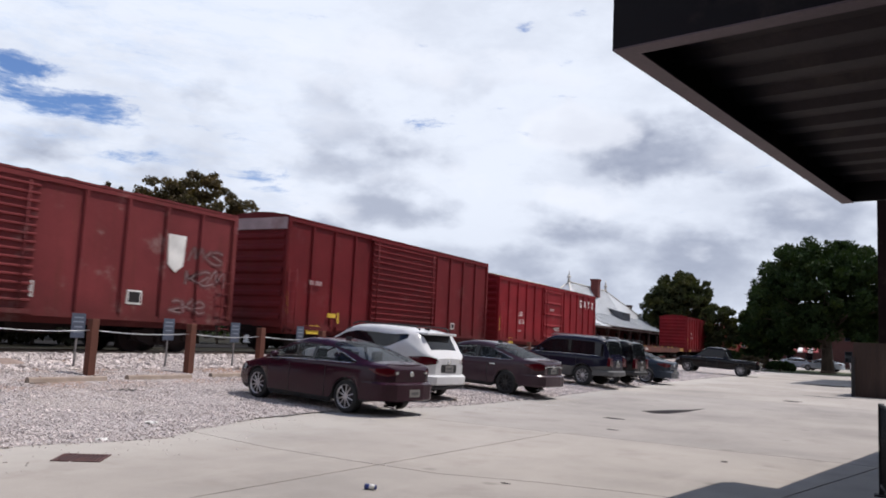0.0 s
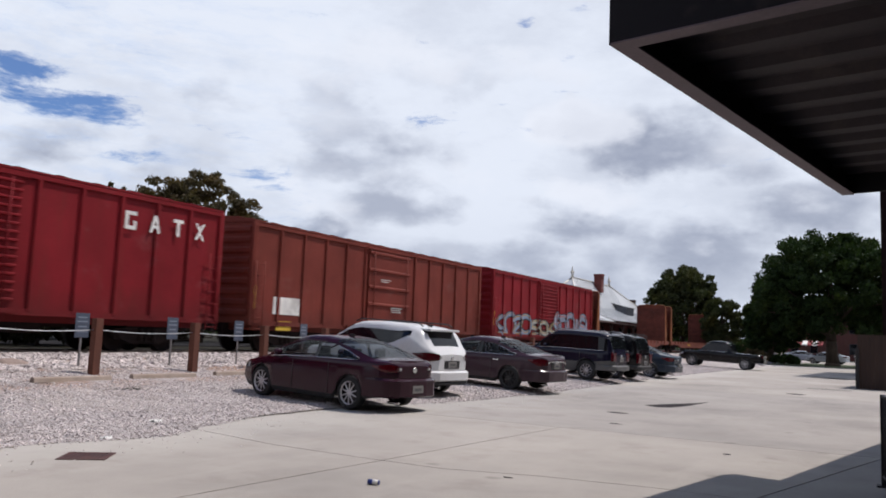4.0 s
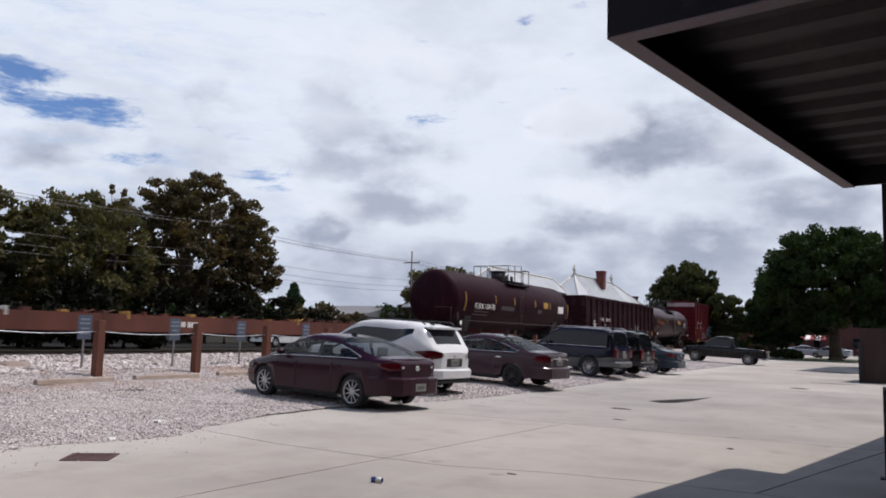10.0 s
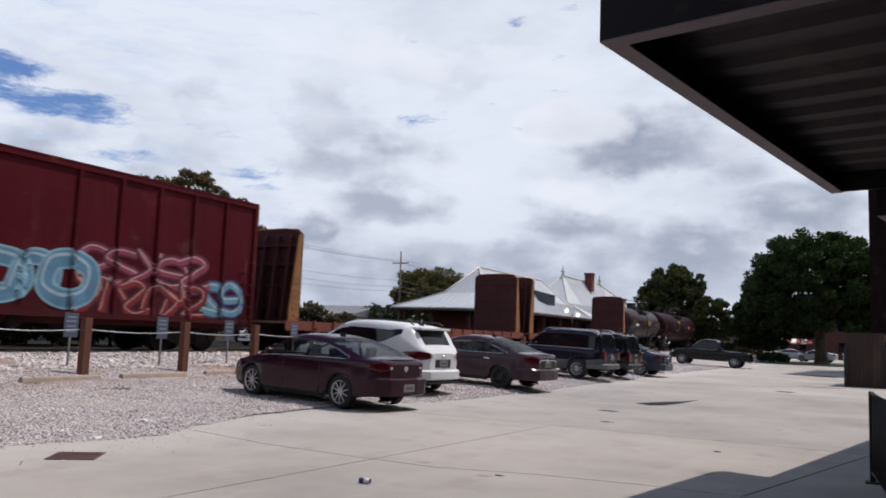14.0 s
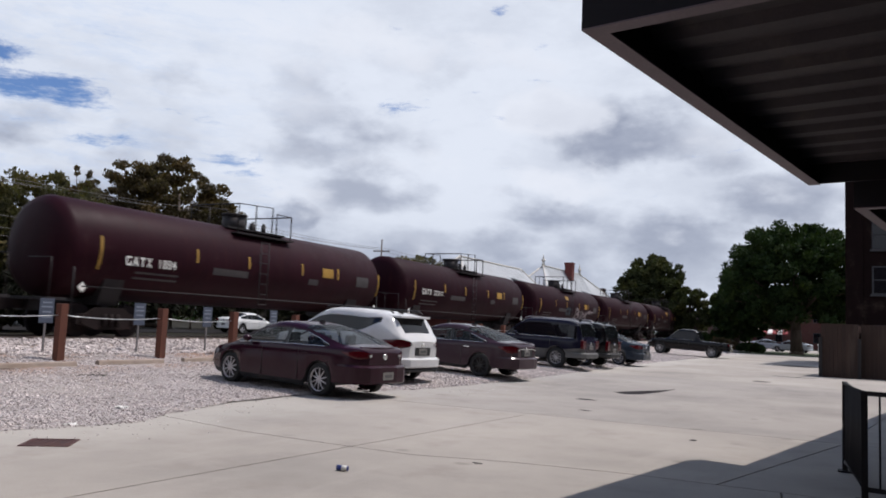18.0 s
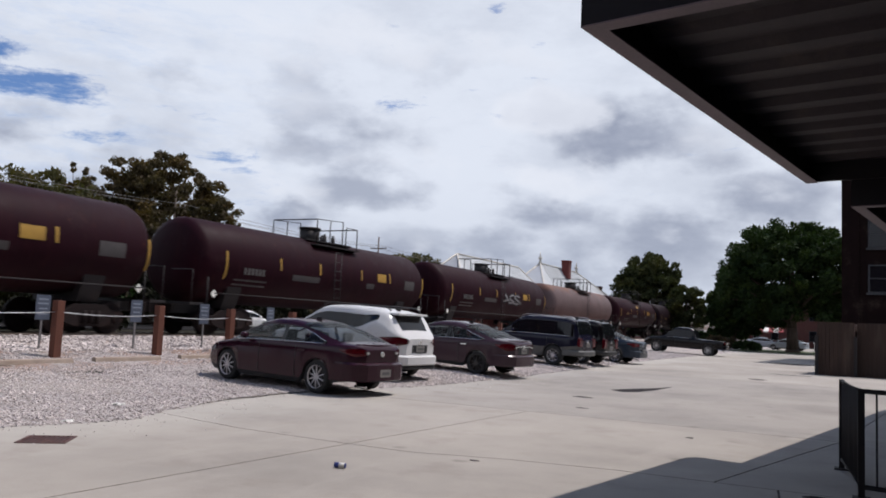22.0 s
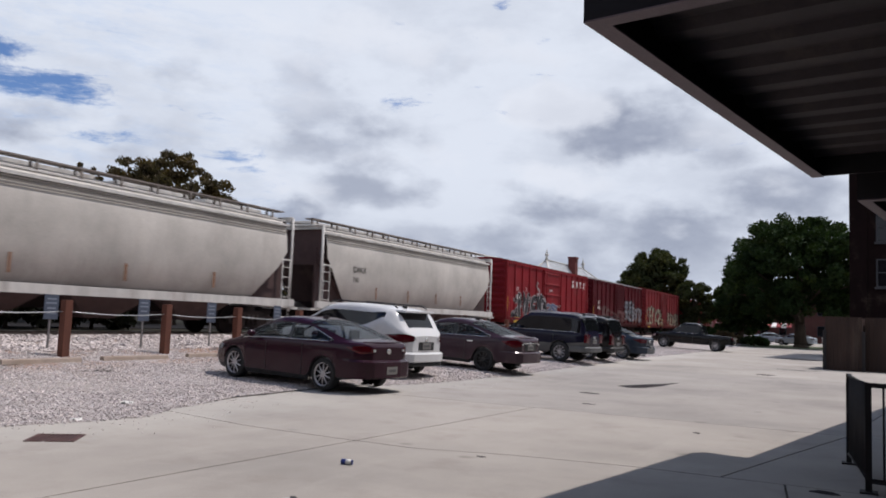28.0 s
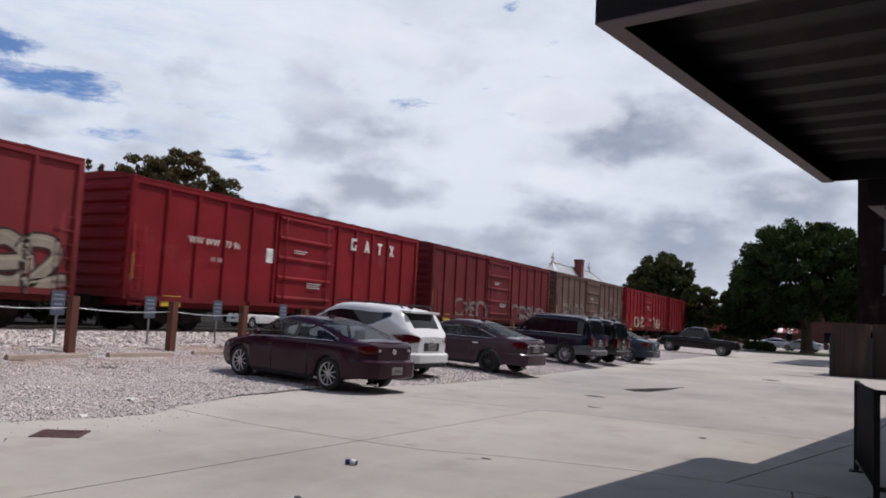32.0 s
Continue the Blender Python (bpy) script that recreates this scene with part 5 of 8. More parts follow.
def tree(name, label, x, y, height, spread, trunk_h, trunk_r, leaf, seed, clumps=130, leaves=70, size=0.26, shape="round", puff=None, z=None, gap=0.0, flat=0.75):
    """A trunk with forking limbs and a crown of leaf clumps at and between the limb ends."""
    rnd = np.random.RandomState(seed)
    g = ground_z(x) if z is None else z
    t = thing(name, label, "tree" if name != "shrub" else "shrub", pose(x, y, g - 0.05))
    tilt = Vector((rnd.uniform(-0.04, 0.04), rnd.uniform(-0.04, 0.04), 1))
    fork = Vector((tilt.x * trunk_h, tilt.y * trunk_h, trunk_h))
    bm = bmesh.new()
    tube(bm, (0, 0, 0), (0, 0, 0.4), trunk_r * 1.5, trunk_r * 1.08, seg=12)
    tube(bm, (0, 0, 0.4), fork, trunk_r * 1.08, trunk_r * 0.8, seg=12)
    tube(bm, fork, (fork.x * 1.3, fork.y * 1.3, height * 0.8), trunk_r * 0.8, trunk_r * 0.15, seg=8)
    part("trunk", bm, BARK, t)
    centres = []
    ch = height - trunk_h * 0.75
    for k in range(clumps):
        for _ in range(30):
            p = rnd.uniform(-1, 1, 3)
            if shape == "cone":
                up, turn_c = rnd.rand() ** 1.5, rnd.uniform(0, math.tau)
                out = (1 - up) * (0.35 + 0.65 * rnd.rand()) * 0.95
                p = np.array([out * math.cos(turn_c), out * math.sin(turn_c), 2 * up - 1])
                break
            r = np.linalg.norm(p)
            if not 0.45 < r < 1.0:
                continue
            if gap and noise.noise(Vector(p) * 2.1 + Vector((0, seed, 0))) < gap - 0.35:
                continue
            if p[2] < -0.55 and math.hypot(p[0], p[1]) < 0.5:
                continue
            break
        n = noise.noise(Vector(p) * 1.6 + Vector((seed, 0, 0)))
        grow = 1.0 + 0.28 * n
        c = Vector((p[0] * spread * grow, p[1] * spread * grow, trunk_h * 0.75 + ch * 0.5 + p[2] * ch * 0.5 * (1 + 0.12 * n)))
        centres.append(c)
        if k < (18 if name != 'shrub' else 4):
            mid = fork.lerp(c, 0.5) + Vector((0, 0, 0.08 * height))
            start = Vector((fork.x, fork.y, trunk_h * 0.8 + min(c.z - trunk_h, ch * 0.5) * 0.3)) if c.z > trunk_h else fork
            limb = bmesh.new()
            tube(limb, start, mid, trunk_r * 0.32, trunk_r * 0.2, seg=6)
            tube(limb, mid, c, trunk_r * 0.2, trunk_r * 0.05, seg=6)
            part("limb", limb, BARK, t)
    cs = np.array([tuple(c) for c in centres])
    total = clumps * leaves
    which = np.repeat(np.arange(clumps), leaves)
    rad = spread * (puff or (0.2 if clumps > 100 else 0.26)) * rnd.uniform(0.7, 1.25, clumps)
    off = rnd.randn(total, 3)
    off /= np.linalg.norm(off, axis=1)[:, None]
    off *= (rnd.rand(total) ** 0.45)[:, None] * rad[which][:, None] * np.array([1.0, 1.0, flat])
    pos = cs[which] + off
    away = pos - np.array([0.0, 0.0, trunk_h * 0.75 + ch * 0.4])
    away /= np.linalg.norm(away, axis=1)[:, None]
    a = rnd.randn(total, 3) * 0.75 + away * 0.9
    a /= np.linalg.norm(a, axis=1)[:, None]
    b = np.cross(a, rnd.randn(total, 3))
    b /= np.linalg.norm(b, axis=1)[:, None]
    s = (size * rnd.uniform(0.6, 1.3, total))[:, None]
    v = np.stack([pos - a * s, pos + b * s * 0.5, pos + a * s, pos - b * s * 0.5], 1)
    f = np.arange(total * 4).reshape(-1, 4)
    part("crown", raw_mesh("crown", v.reshape(-1, 3).tolist(), f.tolist(), leaf), None, t)
    return t


tree("tree", "large dark evergreen tree across the tracks", -51.5, 47.5, 14.1, 7.3, 2.2, 0.5, DEEP, 11, 760, 90, 0.17, puff=0.085, gap=0.14, flat=0.6)
tree("tree", "broad green tree behind the railway", -49.5, 35.5, 10.4, 5.2, 1.2, 0.32, MILD, 12, 420, 75, 0.17, puff=0.12, gap=0.1, flat=0.65)
tree("tree", "tall thin-topped tree behind the railway", -48.5, 37.8, 11.4, 1.7, 4.0, 0.2, DEEP, 13, 90, 26, 0.17, puff=0.14)
tree("tree", "green tree at the edge of the railway", -53.5, 29.0, 11.0, 5.0, 1.4, 0.34, MILD, 14, 360, 70, 0.17, puff=0.11, gap=0.24, flat=0.6)
tree("tree", "leafy tree overhanging the street", -47.5, 23.0, 11.3, 4.5, 2.0, 0.3, MILD, 15, 340, 70, 0.17, puff=0.11, gap=0.26, flat=0.6)
tree("conifer", "small dark conifer far behind the railway", -64.8, 77.0, 7.0, 3.4, 0.5, 0.2, PINE, 16, 170, 90, 0.22, "cone", puff=0.13)
tree("tree", "round green tree behind the depot", -54.5, 96.0, 10.6, 5.2, 3.2, 0.35, MILD, 17, 180, 90, 0.26, puff=0.17)
tree("tree", "green tree beyond the depot", -24.2, 110.0, 11.8, 4.4, 0.8, 0.35, LIME, 18, 420, 120, 0.2, puff=0.15)
tree("tree", "broad dark oak at the end of the drive", -4.9, 90.0, 13.9, 7.4, 2.6, 0.6, OAK, 19, 520, 130, 0.21, puff=0.115)
tree("tree", "dark green tree beside the end of the drive", -11.4, 96.0, 7.8, 3.0, 0.8, 0.35, OAK, 20, 180, 110, 0.26, puff=0.19)
tree("tree", "small green tree beside the tracks", -17.0, 98.0, 6.6, 2.5, 0.6, 0.2, LIME, 21, 130, 100, 0.2)
for i, (x, y, hgt, sp) in enumerate(((-36, 12, 1.8, 2.2), (-36.5, 16, 2.0, 2.2), (-37, 20, 1.7, 2.2), (-36.5, 24.5, 2.0, 2.4), (-36, 29, 1.6, 2.0), (-45.5, 40, 4.0, 2.9), (-46, 20, 3.6, 2.8), (-46, 26, 4.0, 3.0), (-46, 33, 3.8, 3.0), (-46, 46.5, 4.2, 3.0), (-46, 53, 3.8, 3.0), (-46.5, 58.5, 3.0, 2.6), (-52, 66, 4.0, 3.2), (-60, 92, 5.0, 3.5), (-60, 84, 3.6, 3.0), (-13.5, 86, 1.6, 1.4), (-11.5, 84.5, 1.2, 1.2), (-9.0, 86, 1.0, 1.2))):
    tree("shrub", "low dark shrub on the far side of the railway" if x < -20 else "low shrub at the end of the gravel", x, y, hgt, sp, 0.3, 0.08, SHADED_HEDGE if -47 < x < -30 else (DEEP, OAK)[i % 2], 40 + i, 34, 70, 0.24)
# far woods: one mass of leaves along the horizon
rnd_w = np.random.RandomState(77)
N = 34000
ang = np.concatenate([rnd_w.uniform(-100, 20, N // 3), rnd_w.uniform(-60, 15, N - N // 3)])
wx = np.where(np.arange(N) % 2 == 0, rnd_w.uniform(-130, -95, N), rnd_w.uniform(-100, 60, N))
wy = np.where(np.arange(N) % 2 == 0, rnd_w.uniform(-40, 190, N), rnd_w.uniform(185, 210, N))
wh = 5.0 + 2.5 * np.sin(wx * 0.11 + wy * 0.07) + 1.5 * np.sin(wx * 0.31 - wy * 0.23)
wz = rnd_w.rand(N) ** 0.7 * wh
pos = np.stack([wx, wy, wz], -1)
a = rnd_w.randn(N, 3)
a /= np.linalg.norm(a, axis=1)[:, None]
b = np.cross(a, rnd_w.randn(N, 3))
b /= np.linalg.norm(b, axis=1)[:, None]
sz = rnd_w.uniform(0.35, 0.8, N)[:, None]
v = np.stack([pos - a * sz, pos + b * sz * 0.6, pos + a * sz, pos - b * sz * 0.6], 1)
tagged(new("far_woods", raw_mesh("far_woods", v.reshape(-1, 3).tolist(), np.arange(N * 4).reshape(-1, 4).tolist(), OAK)), "distant band of green woods", "woods", "", "stuff")

# ---- utility poles and wires ----
WOOD_P = paint("pole_timber", (0.11, 0.085, 0.07), 0.9, vary=0.25, streak=True)
WIRE = paint("wire", (0.16, 0.15, 0.15), 0.6)
pole_spots = [(-47.0, -17.0), (-47.0, 14.0), (-46.8, 45.2), (-47.3, 76.4), (-47.5, 108.0)]
for x, y in pole_spots:
    p = thing("utility_pole", "weathered timber utility pole with a crossarm", "utility pole", pose(x, y, 0.2), "poles along the far street")
    bm = bmesh.new()
    tube(bm, (0, 0, -0.1), (0, 0, 10.6), 0.13, 0.08, seg=10)
    part("pole", bm, WOOD_P, p)
    part("crossarm", boxes((-1.05, 1.05, -0.05, 0.05, 9.22, 9.32)), WOOD_P, p)
    for k in (-1.0, -0.5, 0.5, 1.0):
        bm = bmesh.new()
        tube(bm, (k, 0, 9.33), (k, 0, 9.52), 0.05, 0.03, seg=8)
        part("insulator", bm, GREYP, p)
    bm = bmesh.new()
    tube(bm, (0.3, 0, 7.6), (0.3, 0, 8.5), 0.22, seg=12)
    if y < 0:
        part("transformer", bm, GREYP, p)
    else:
        bm.free()
runs = []
for (xa, ya), (xb, yb) in zip(pole_spots, pole_spots[1:]):
    for dx, z, sag in ((-1.0, 9.5, 0.35), (-0.5, 9.5, 0.35), (1.0, 9.5, 0.4), (0.1, 7.3, 0.45), (0.12, 6.6, 0.5), (0.1, 6.1, 0.5)):
        runs.append([(xa + (xb - xa) * i / 10 + dx, ya + (yb - ya) * i / 10, z + 0.2 - sag * 4 * (i / 10) * (1 - i / 10)) for i in range(11)])
wires = thing("overhead_wires", "bundle of thin overhead wires", "wires", pose(0, 0, 0))
for r in runs:
    part("wire", tubes(0.015, r, seg=4), WIRE, wires)

# ---- the depot ----
TIN = paint("white_tin_roof", (0.5, 0.515, 0.525), 0.4, metal=0.25, vary=0.08, scale=0.5, dirty=0.25, dirt=(0.4, 0.36, 0.32))
TINR = paint("tin_ridge", (0.55, 0.52, 0.47), 0.5, vary=0.1)
BRICK = paint("red_brick", (0.13, 0.034, 0.03), 0.9, vary=0.2, grain=14.0)
TIMB = paint("dark_trim", (0.06, 0.03, 0.025), 0.7)


def quad_roof(bm, pts, thick=0.12):
    a = [bm.verts.new(p) for p in pts]
    b = [bm.verts.new((p[0], p[1], p[2] - thick)) for p in pts]
    bm.faces.new(a)
    bm.faces.new(b[::-1])
    for i in range(len(pts)):
        bm.faces.new((a[i], b[i], b[(i + 1) % len(pts)], a[(i + 1) % len(pts)]))


def hip_roof(parent, x0, x1, y0, y1, ze, zk, zp, inset, kick, ridge0, ridge1):
    """A two-pitch hip roof: eaves at ze, break at zk, ridge at zp."""
    xm = (x0 + x1) / 2
    e = [(x0, y0, ze), (x1, y0, ze), (x1, y1, ze), (x0, y1, ze)]
    k = [(x0 + kick, y0 + inset, zk), (x1 - kick, y0 + inset, zk), (x1 - kick, y1 - inset, zk), (x0 + kick, y1 - inset, zk)]
    r = [(xm, ridge0, zp), (xm, ridge1, zp)]
    for i in range(4):
        bm = bmesh.new()
        quad_roof(bm, [e[i], e[(i + 1) % 4], k[(i + 1) % 4], k[i]])
        part("lower_slope", bm, TIN, parent, "pale standing-seam metal slope")
    for pts in ([k[0], k[1], r[0]], [k[1], k[2], r[1], r[0]], [k[2], k[3], r[1]], [k[3], k[0], r[0], r[1]]):
        bm = bmesh.new()
        quad_roof(bm, pts)
        part("upper_slope", bm, TIN, parent, "pale standing-seam metal slope")
    caps = [[e[0], k[0], r[0]], [e[1], k[1], r[0]], [e[2], k[2], r[1]], [e[3], k[3], r[1]], [r[0], r[1]]]
    for c in caps:
        part("ridge_cap", tubes(0.09, [(p[0], p[1], p[2] + 0.03) for p in c], seg=6), TINR, parent)
    # standing seams
    bm = bmesh.new()
    for x_a, x_b in ((x1, x1 - kick), ):
        y = y0 + inset + 0.4
        while y < y1 - inset:
            tube(bm, (x_a, y, ze + 0.02), (x_b, y, zk + 0.02), 0.03, seg=4)
            if ridge0 < y < ridge1:
                tube(bm, (x_b, y, zk + 0.02), (xm, y, zp + 0.02), 0.03, seg=4)
            y += 0.6
    x = x0 + kick + 0.4
    while x < x1 - kick:
        tube(bm, (x, y0, ze + 0.02), (x, y0 + inset, zk + 0.02), 0.03, seg=4)
        x += 0.6
    part("seams", bm, TIN, parent)
    return e


dep = thing("depot", "old brick railway depot with a pale metal hip roof", "railway depot", pose(0, 0, 0))
DX0, DX1 = -35.2, -25.0
hip_roof(dep, DX0, DX1, 55.8, 82.0, 3.75, 5.1, 7.45, 3.1, 3.2, 61.6, 76.0)
hip_roof(dep, DX0 - 1.0, DX1 - 0.4, 77.0, 112.6, 3.95, 5.4, 8.6, 3.2, 3.2, 84.5, 98.0)
part("wall", boxes((-33.2, -27.2, 59.0, 110.0, 0.3, 4.6)), BRICK, dep, "red brick wall")
for y in [60.5 + 3.4 * i for i in range(15)]:
    wn = part("window", boxes((-27.2, -27.12, y - 0.55, y + 0.55, 1.5, 3.3)), TIMB, dep, "tall dark-framed window")
    for k in (-0.26, 0.26):
        part("pane", boxes((-27.12, -27.1, y + k - 0.22, y + k + 0.22, 1.6, 3.2)), TINT, wn)
for y in [56.6 + 4.2 * i for i in range(13)]:
    b = part("bracket", boxes((-25.5, -25.3, y - 0.1, y + 0.1, 0.4, 3.7)), TIMB, dep, "dark timber platform post")
    part("knee_brace", tubes(0.06, [(-25.4, y, 2.6), (-25.4, y + 0.9, 3.65)], [(-25.4, y, 2.6), (-25.4, y - 0.9, 3.65)]), TIMB, b)
for x in (-34.4, -31.8, -28.4, -25.9):
    b = part("bracket", boxes((x - 0.1, x + 0.1, 56.5, 56.7, 0.4, 3.7)), TIMB, dep, "dark timber platform post")
    part("knee_brace", tubes(0.06, [(x, 56.6, 2.6), (x + 0.8, 56.6, 3.65)], [(x, 56.6, 2.6), (x - 0.8, 56.6, 3.65)]), TIMB, b)
part("eave_board", boxes((DX1 - 0.05, DX1 + 0.03, 55.8, 82.0, 3.5, 3.66), (DX0, DX1, 55.75, 55.83, 3.5, 3.66)), TIMB, dep)
part("soffit", boxes((DX0 + 0.1, DX1 - 0.1, 56.0, 110.0, 3.5, 3.6)), TIMB, dep, "dark board soffit")
for y, wide_d in ((72.0, 0.85), (95.6, 1.5)):
    dm = bmesh.new()
    prism(dm, [(-29.1, 6.2), (-27.3, 5.75), (-27.3, 4.6), (-28.2, 5.0)], 1, y - wide_d, y + wide_d)
    d = part("dormer", dm, paint("dormer_dark", (0.08, 0.085, 0.1), 0.6), dep, "dark shed dormer")
    bm = bmesh.new()
    prism(bm, [(-29.3, 6.36), (-26.95, 5.78), (-26.95, 5.7), (-29.3, 6.28)], 1, y - wide_d - 0.2, y + wide_d + 0.2)
    part("dormer_roof", bm, TIN, d)
ch = bmesh.new()
box(ch, -30.55, -29.65, 91.4, 92.3, 7.4, 9.48)
box(ch, -30.62, -29.58, 91.33, 92.37, 9.33, 9.58)
box(ch, -30.59, -29.61, 91.36, 92.34, 9.03, 9.13)
part("chimney", ch, BRICK, dep, "tall red brick chimney")
ch = boxes((-31.2, -30.4, 108.1, 108.9, 5.2, 7.35), (-31.28, -30.32, 108.02, 108.98, 7.2, 7.45))
part("chimney", ch, paint("sooty_brick", (0.05, 0.025, 0.022), 0.9), dep, "short dark brick chimney")
for y in (84.5, 98.0):
    bm = bmesh.new()
    tube(bm, (-30.8, y, 8.5), (-30.8, y, 9.1), 0.22, 0.12, seg=8)
    tube(bm, (-30.8, y, 9.1), (-30.8, y, 9.35), 0.24, 0.2, seg=8)
    tube(bm, (-30.8, y, 9.35), (-30.8, y, 9.9), 0.1, 0.03, seg=8)
    part("finial", bm, TINR, dep, "pale ornamental roof finial")
lamp = thing("platform_lamp", "platform lamp with two white globes", "lamp", pose(-24.0, 68.5, 0.4))
part("post", tubes(0.05, [(0, 0, 0), (0, 0, 3.4)], seg=8), BLACK, lamp)
for k in (-0.42, 0.42):
    bm = bmesh.new()
    bmesh.ops.create_uvsphere(bm, u_segments=16, v_segments=10, radius=0.21)
    part("globe", bm, glow("globe_glow", (1.0, 0.98, 0.95), 1.3), lamp, "glowing white globe", smooth=True, m=pose(k, k * 0.8, 3.55 - k * 0.4))
bench = thing("platform_wall", "low brick platform edge beside the track", "platform", pose(0, 0, 0))
part("edge", boxes((-24.4, -23.6, 54.0, 115.0, 0.3, 0.75)), BRICK, bench)

# ---- low buildings and far street ----
fb = thing("shop_building", "low tan building behind the far street", "building", pose(0, 0, 0))
part("wall", boxes((-72, -62, 84, 104, 0, 3.2)), paint("tan_wall", (0.32, 0.28, 0.24), 0.9), fb)
bm = bmesh.new()
prism(bm, [(83.5, 3.2), (104.5, 3.2), (94.0, 5.2)], 0, -73, -61)
part("roof", bm, paint("grey_shingle", (0.16, 0.16, 0.17), 0.9), fb)
# Street colour lowered to near-black for the shade beneath the train.
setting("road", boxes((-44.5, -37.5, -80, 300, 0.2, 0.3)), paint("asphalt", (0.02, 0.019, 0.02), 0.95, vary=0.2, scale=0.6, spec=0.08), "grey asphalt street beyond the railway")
# Brick building and timber enclosure at the end of the canopies.
bb = thing("brick_building", "brick three-storey building with sash windows, coloured dark for shade", "building", pose(-0.15, 56.0, 0, 0, 0, -4))
# Near-black brick and trim colours carry the shade on the building's near face.
BR2 = paint("shaded_red_brick", (0.008, 0.004, 0.004), 0.95, vary=0.25, scale=1.5, grain=16.0, spec=0.1)
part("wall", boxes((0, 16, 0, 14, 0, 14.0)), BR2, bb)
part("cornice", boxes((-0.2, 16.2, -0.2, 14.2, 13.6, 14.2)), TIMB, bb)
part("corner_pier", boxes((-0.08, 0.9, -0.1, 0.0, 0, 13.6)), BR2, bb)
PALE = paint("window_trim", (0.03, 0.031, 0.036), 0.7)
for z in (0.9, 4.55, 7.35, 10.2):
    for x in (2.0, 4.1, 6.3, 8.6, 10.9):
        wn = part("window", boxes((x - 0.6, x + 0.6, -0.06, 0.0, z, z + 1.75)), PALE, bb, "grey-framed sash window")
        part("pane", boxes((x - 0.5, x + 0.5, -0.08, -0.06, z + 0.08, z + 0.85)), TINT, wn)
        part("pane", boxes((x - 0.5, x + 0.5, -0.08, -0.06, z + 0.93, z + 1.67)), TINT, wn)
        part("sill", boxes((x - 0.7, x + 0.7, -0.14, 0.0, z - 0.12, z)), PALE, wn)
en = thing("timber_enclosure", "brown board enclosure at the edge of the drive", "enclosure", pose(-1.1, 38.4, 0.0, 0, 0, -6))
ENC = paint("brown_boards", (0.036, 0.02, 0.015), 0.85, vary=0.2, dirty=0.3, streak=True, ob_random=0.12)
part("frame", boxes((0.02, 1.42, 0.02, 3.4, 0.0, 2.25)), TIMB, en)
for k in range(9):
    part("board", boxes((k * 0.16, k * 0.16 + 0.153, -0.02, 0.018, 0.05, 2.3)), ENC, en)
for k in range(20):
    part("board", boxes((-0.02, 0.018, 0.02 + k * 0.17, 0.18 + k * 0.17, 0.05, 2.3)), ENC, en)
part("corner_post", boxes((-0.1, 0.04, -0.1, 0.04, 0.0, 1.7)), BLACK, en)
part("corner_post", boxes((1.42, 1.54, -0.1, 0.04, 0.0, 1.7)), BLACK, en)
part("frame", boxes((1.5, 6.2, 0.45, 3.4, 0.0, 2.25)), TIMB, en)
for k in range(28):
    part("board", boxes((1.5 + k * 0.165, 1.658 + k * 0.165, 0.4, 0.445, 0.05, 2.3)), ENC, en)
rb = thing("far_building", "red brick building beyond the oak", "building", pose(0, 0, 0))
part("wall", boxes((-16, 12, 150, 162, 0, 7.5)), paint("far_red_brick", (0.075, 0.028, 0.024), 0.9, vary=0.2), rb)
part("roof_edge", boxes((-16.2, 12.2, 149.8, 162.2, 7.3, 7.8)), TIMB, rb)
for x in range(-14, 12, 3):
    wn = part("window", boxes((x - 0.6, x + 0.6, 149.92, 150.0, 1.0, 2.8)), PALE, rb)
    part("pane", boxes((x - 0.5, x + 0.5, 149.9, 149.92, 1.1, 2.7)), TINT, wn)
    wn = part("window", boxes((x - 0.6, x + 0.6, 149.92, 150.0, 4.5, 6.2)), PALE, rb)
    part("pane", boxes((x - 0.5, x + 0.5, 149.9, 149.92, 4.6, 6.1)), TINT, wn)
aw = thing("awning", "pink and white striped awning across the far street", "awning", pose(-14.2, 148.0, 0))
for k in range(6):
    bm = bmesh.new()
    prism(bm, [(0.0, 3.1), (1.3, 2.5), (1.3, 2.3), (0.0, 2.9)], 0, k * 0.8, k * 0.8 + 0.8)
    bm.transform(Matrix.Scale(-1, 4, (0, 1, 0)))
    part("stripe", bm, (WHITE, paint("awning_red", (0.3, 0.05, 0.055), 0.7))[k % 2], aw)
grass_z = setting("grass_verge", boxes((-14.5, 3.5, 82.0, 100.0, -0.05, 0.03)), paint("verge_grass", (0.07, 0.09, 0.035), 0.95, vary=0.3, scale=2.0), "shaded grass verge under the oak")

# ---- the train ----
RAIL_TOP, TRACK_X = 0.75, -19.86


def wheelset_mesh():
    bm = bmesh.new()
    tube(bm, (-0.95, 0, 0.46), (0.95, 0, 0.46), 0.08, seg=8)
    for s in (-1, 1):
        tube(bm, (s * 0.7, 0, 0.46), (s * 0.83, 0, 0.46), 0.46, seg=24)
        tube(bm, (s * 0.66, 0, 0.46), (s * 0.7, 0, 0.46), 0.5, seg=24)
        tube(bm, (s * 0.83, 0, 0.46), (s * 0.9, 0, 0.46), 0.16, seg=12)
    return mesh_of("wheelset", bm, GREASE)


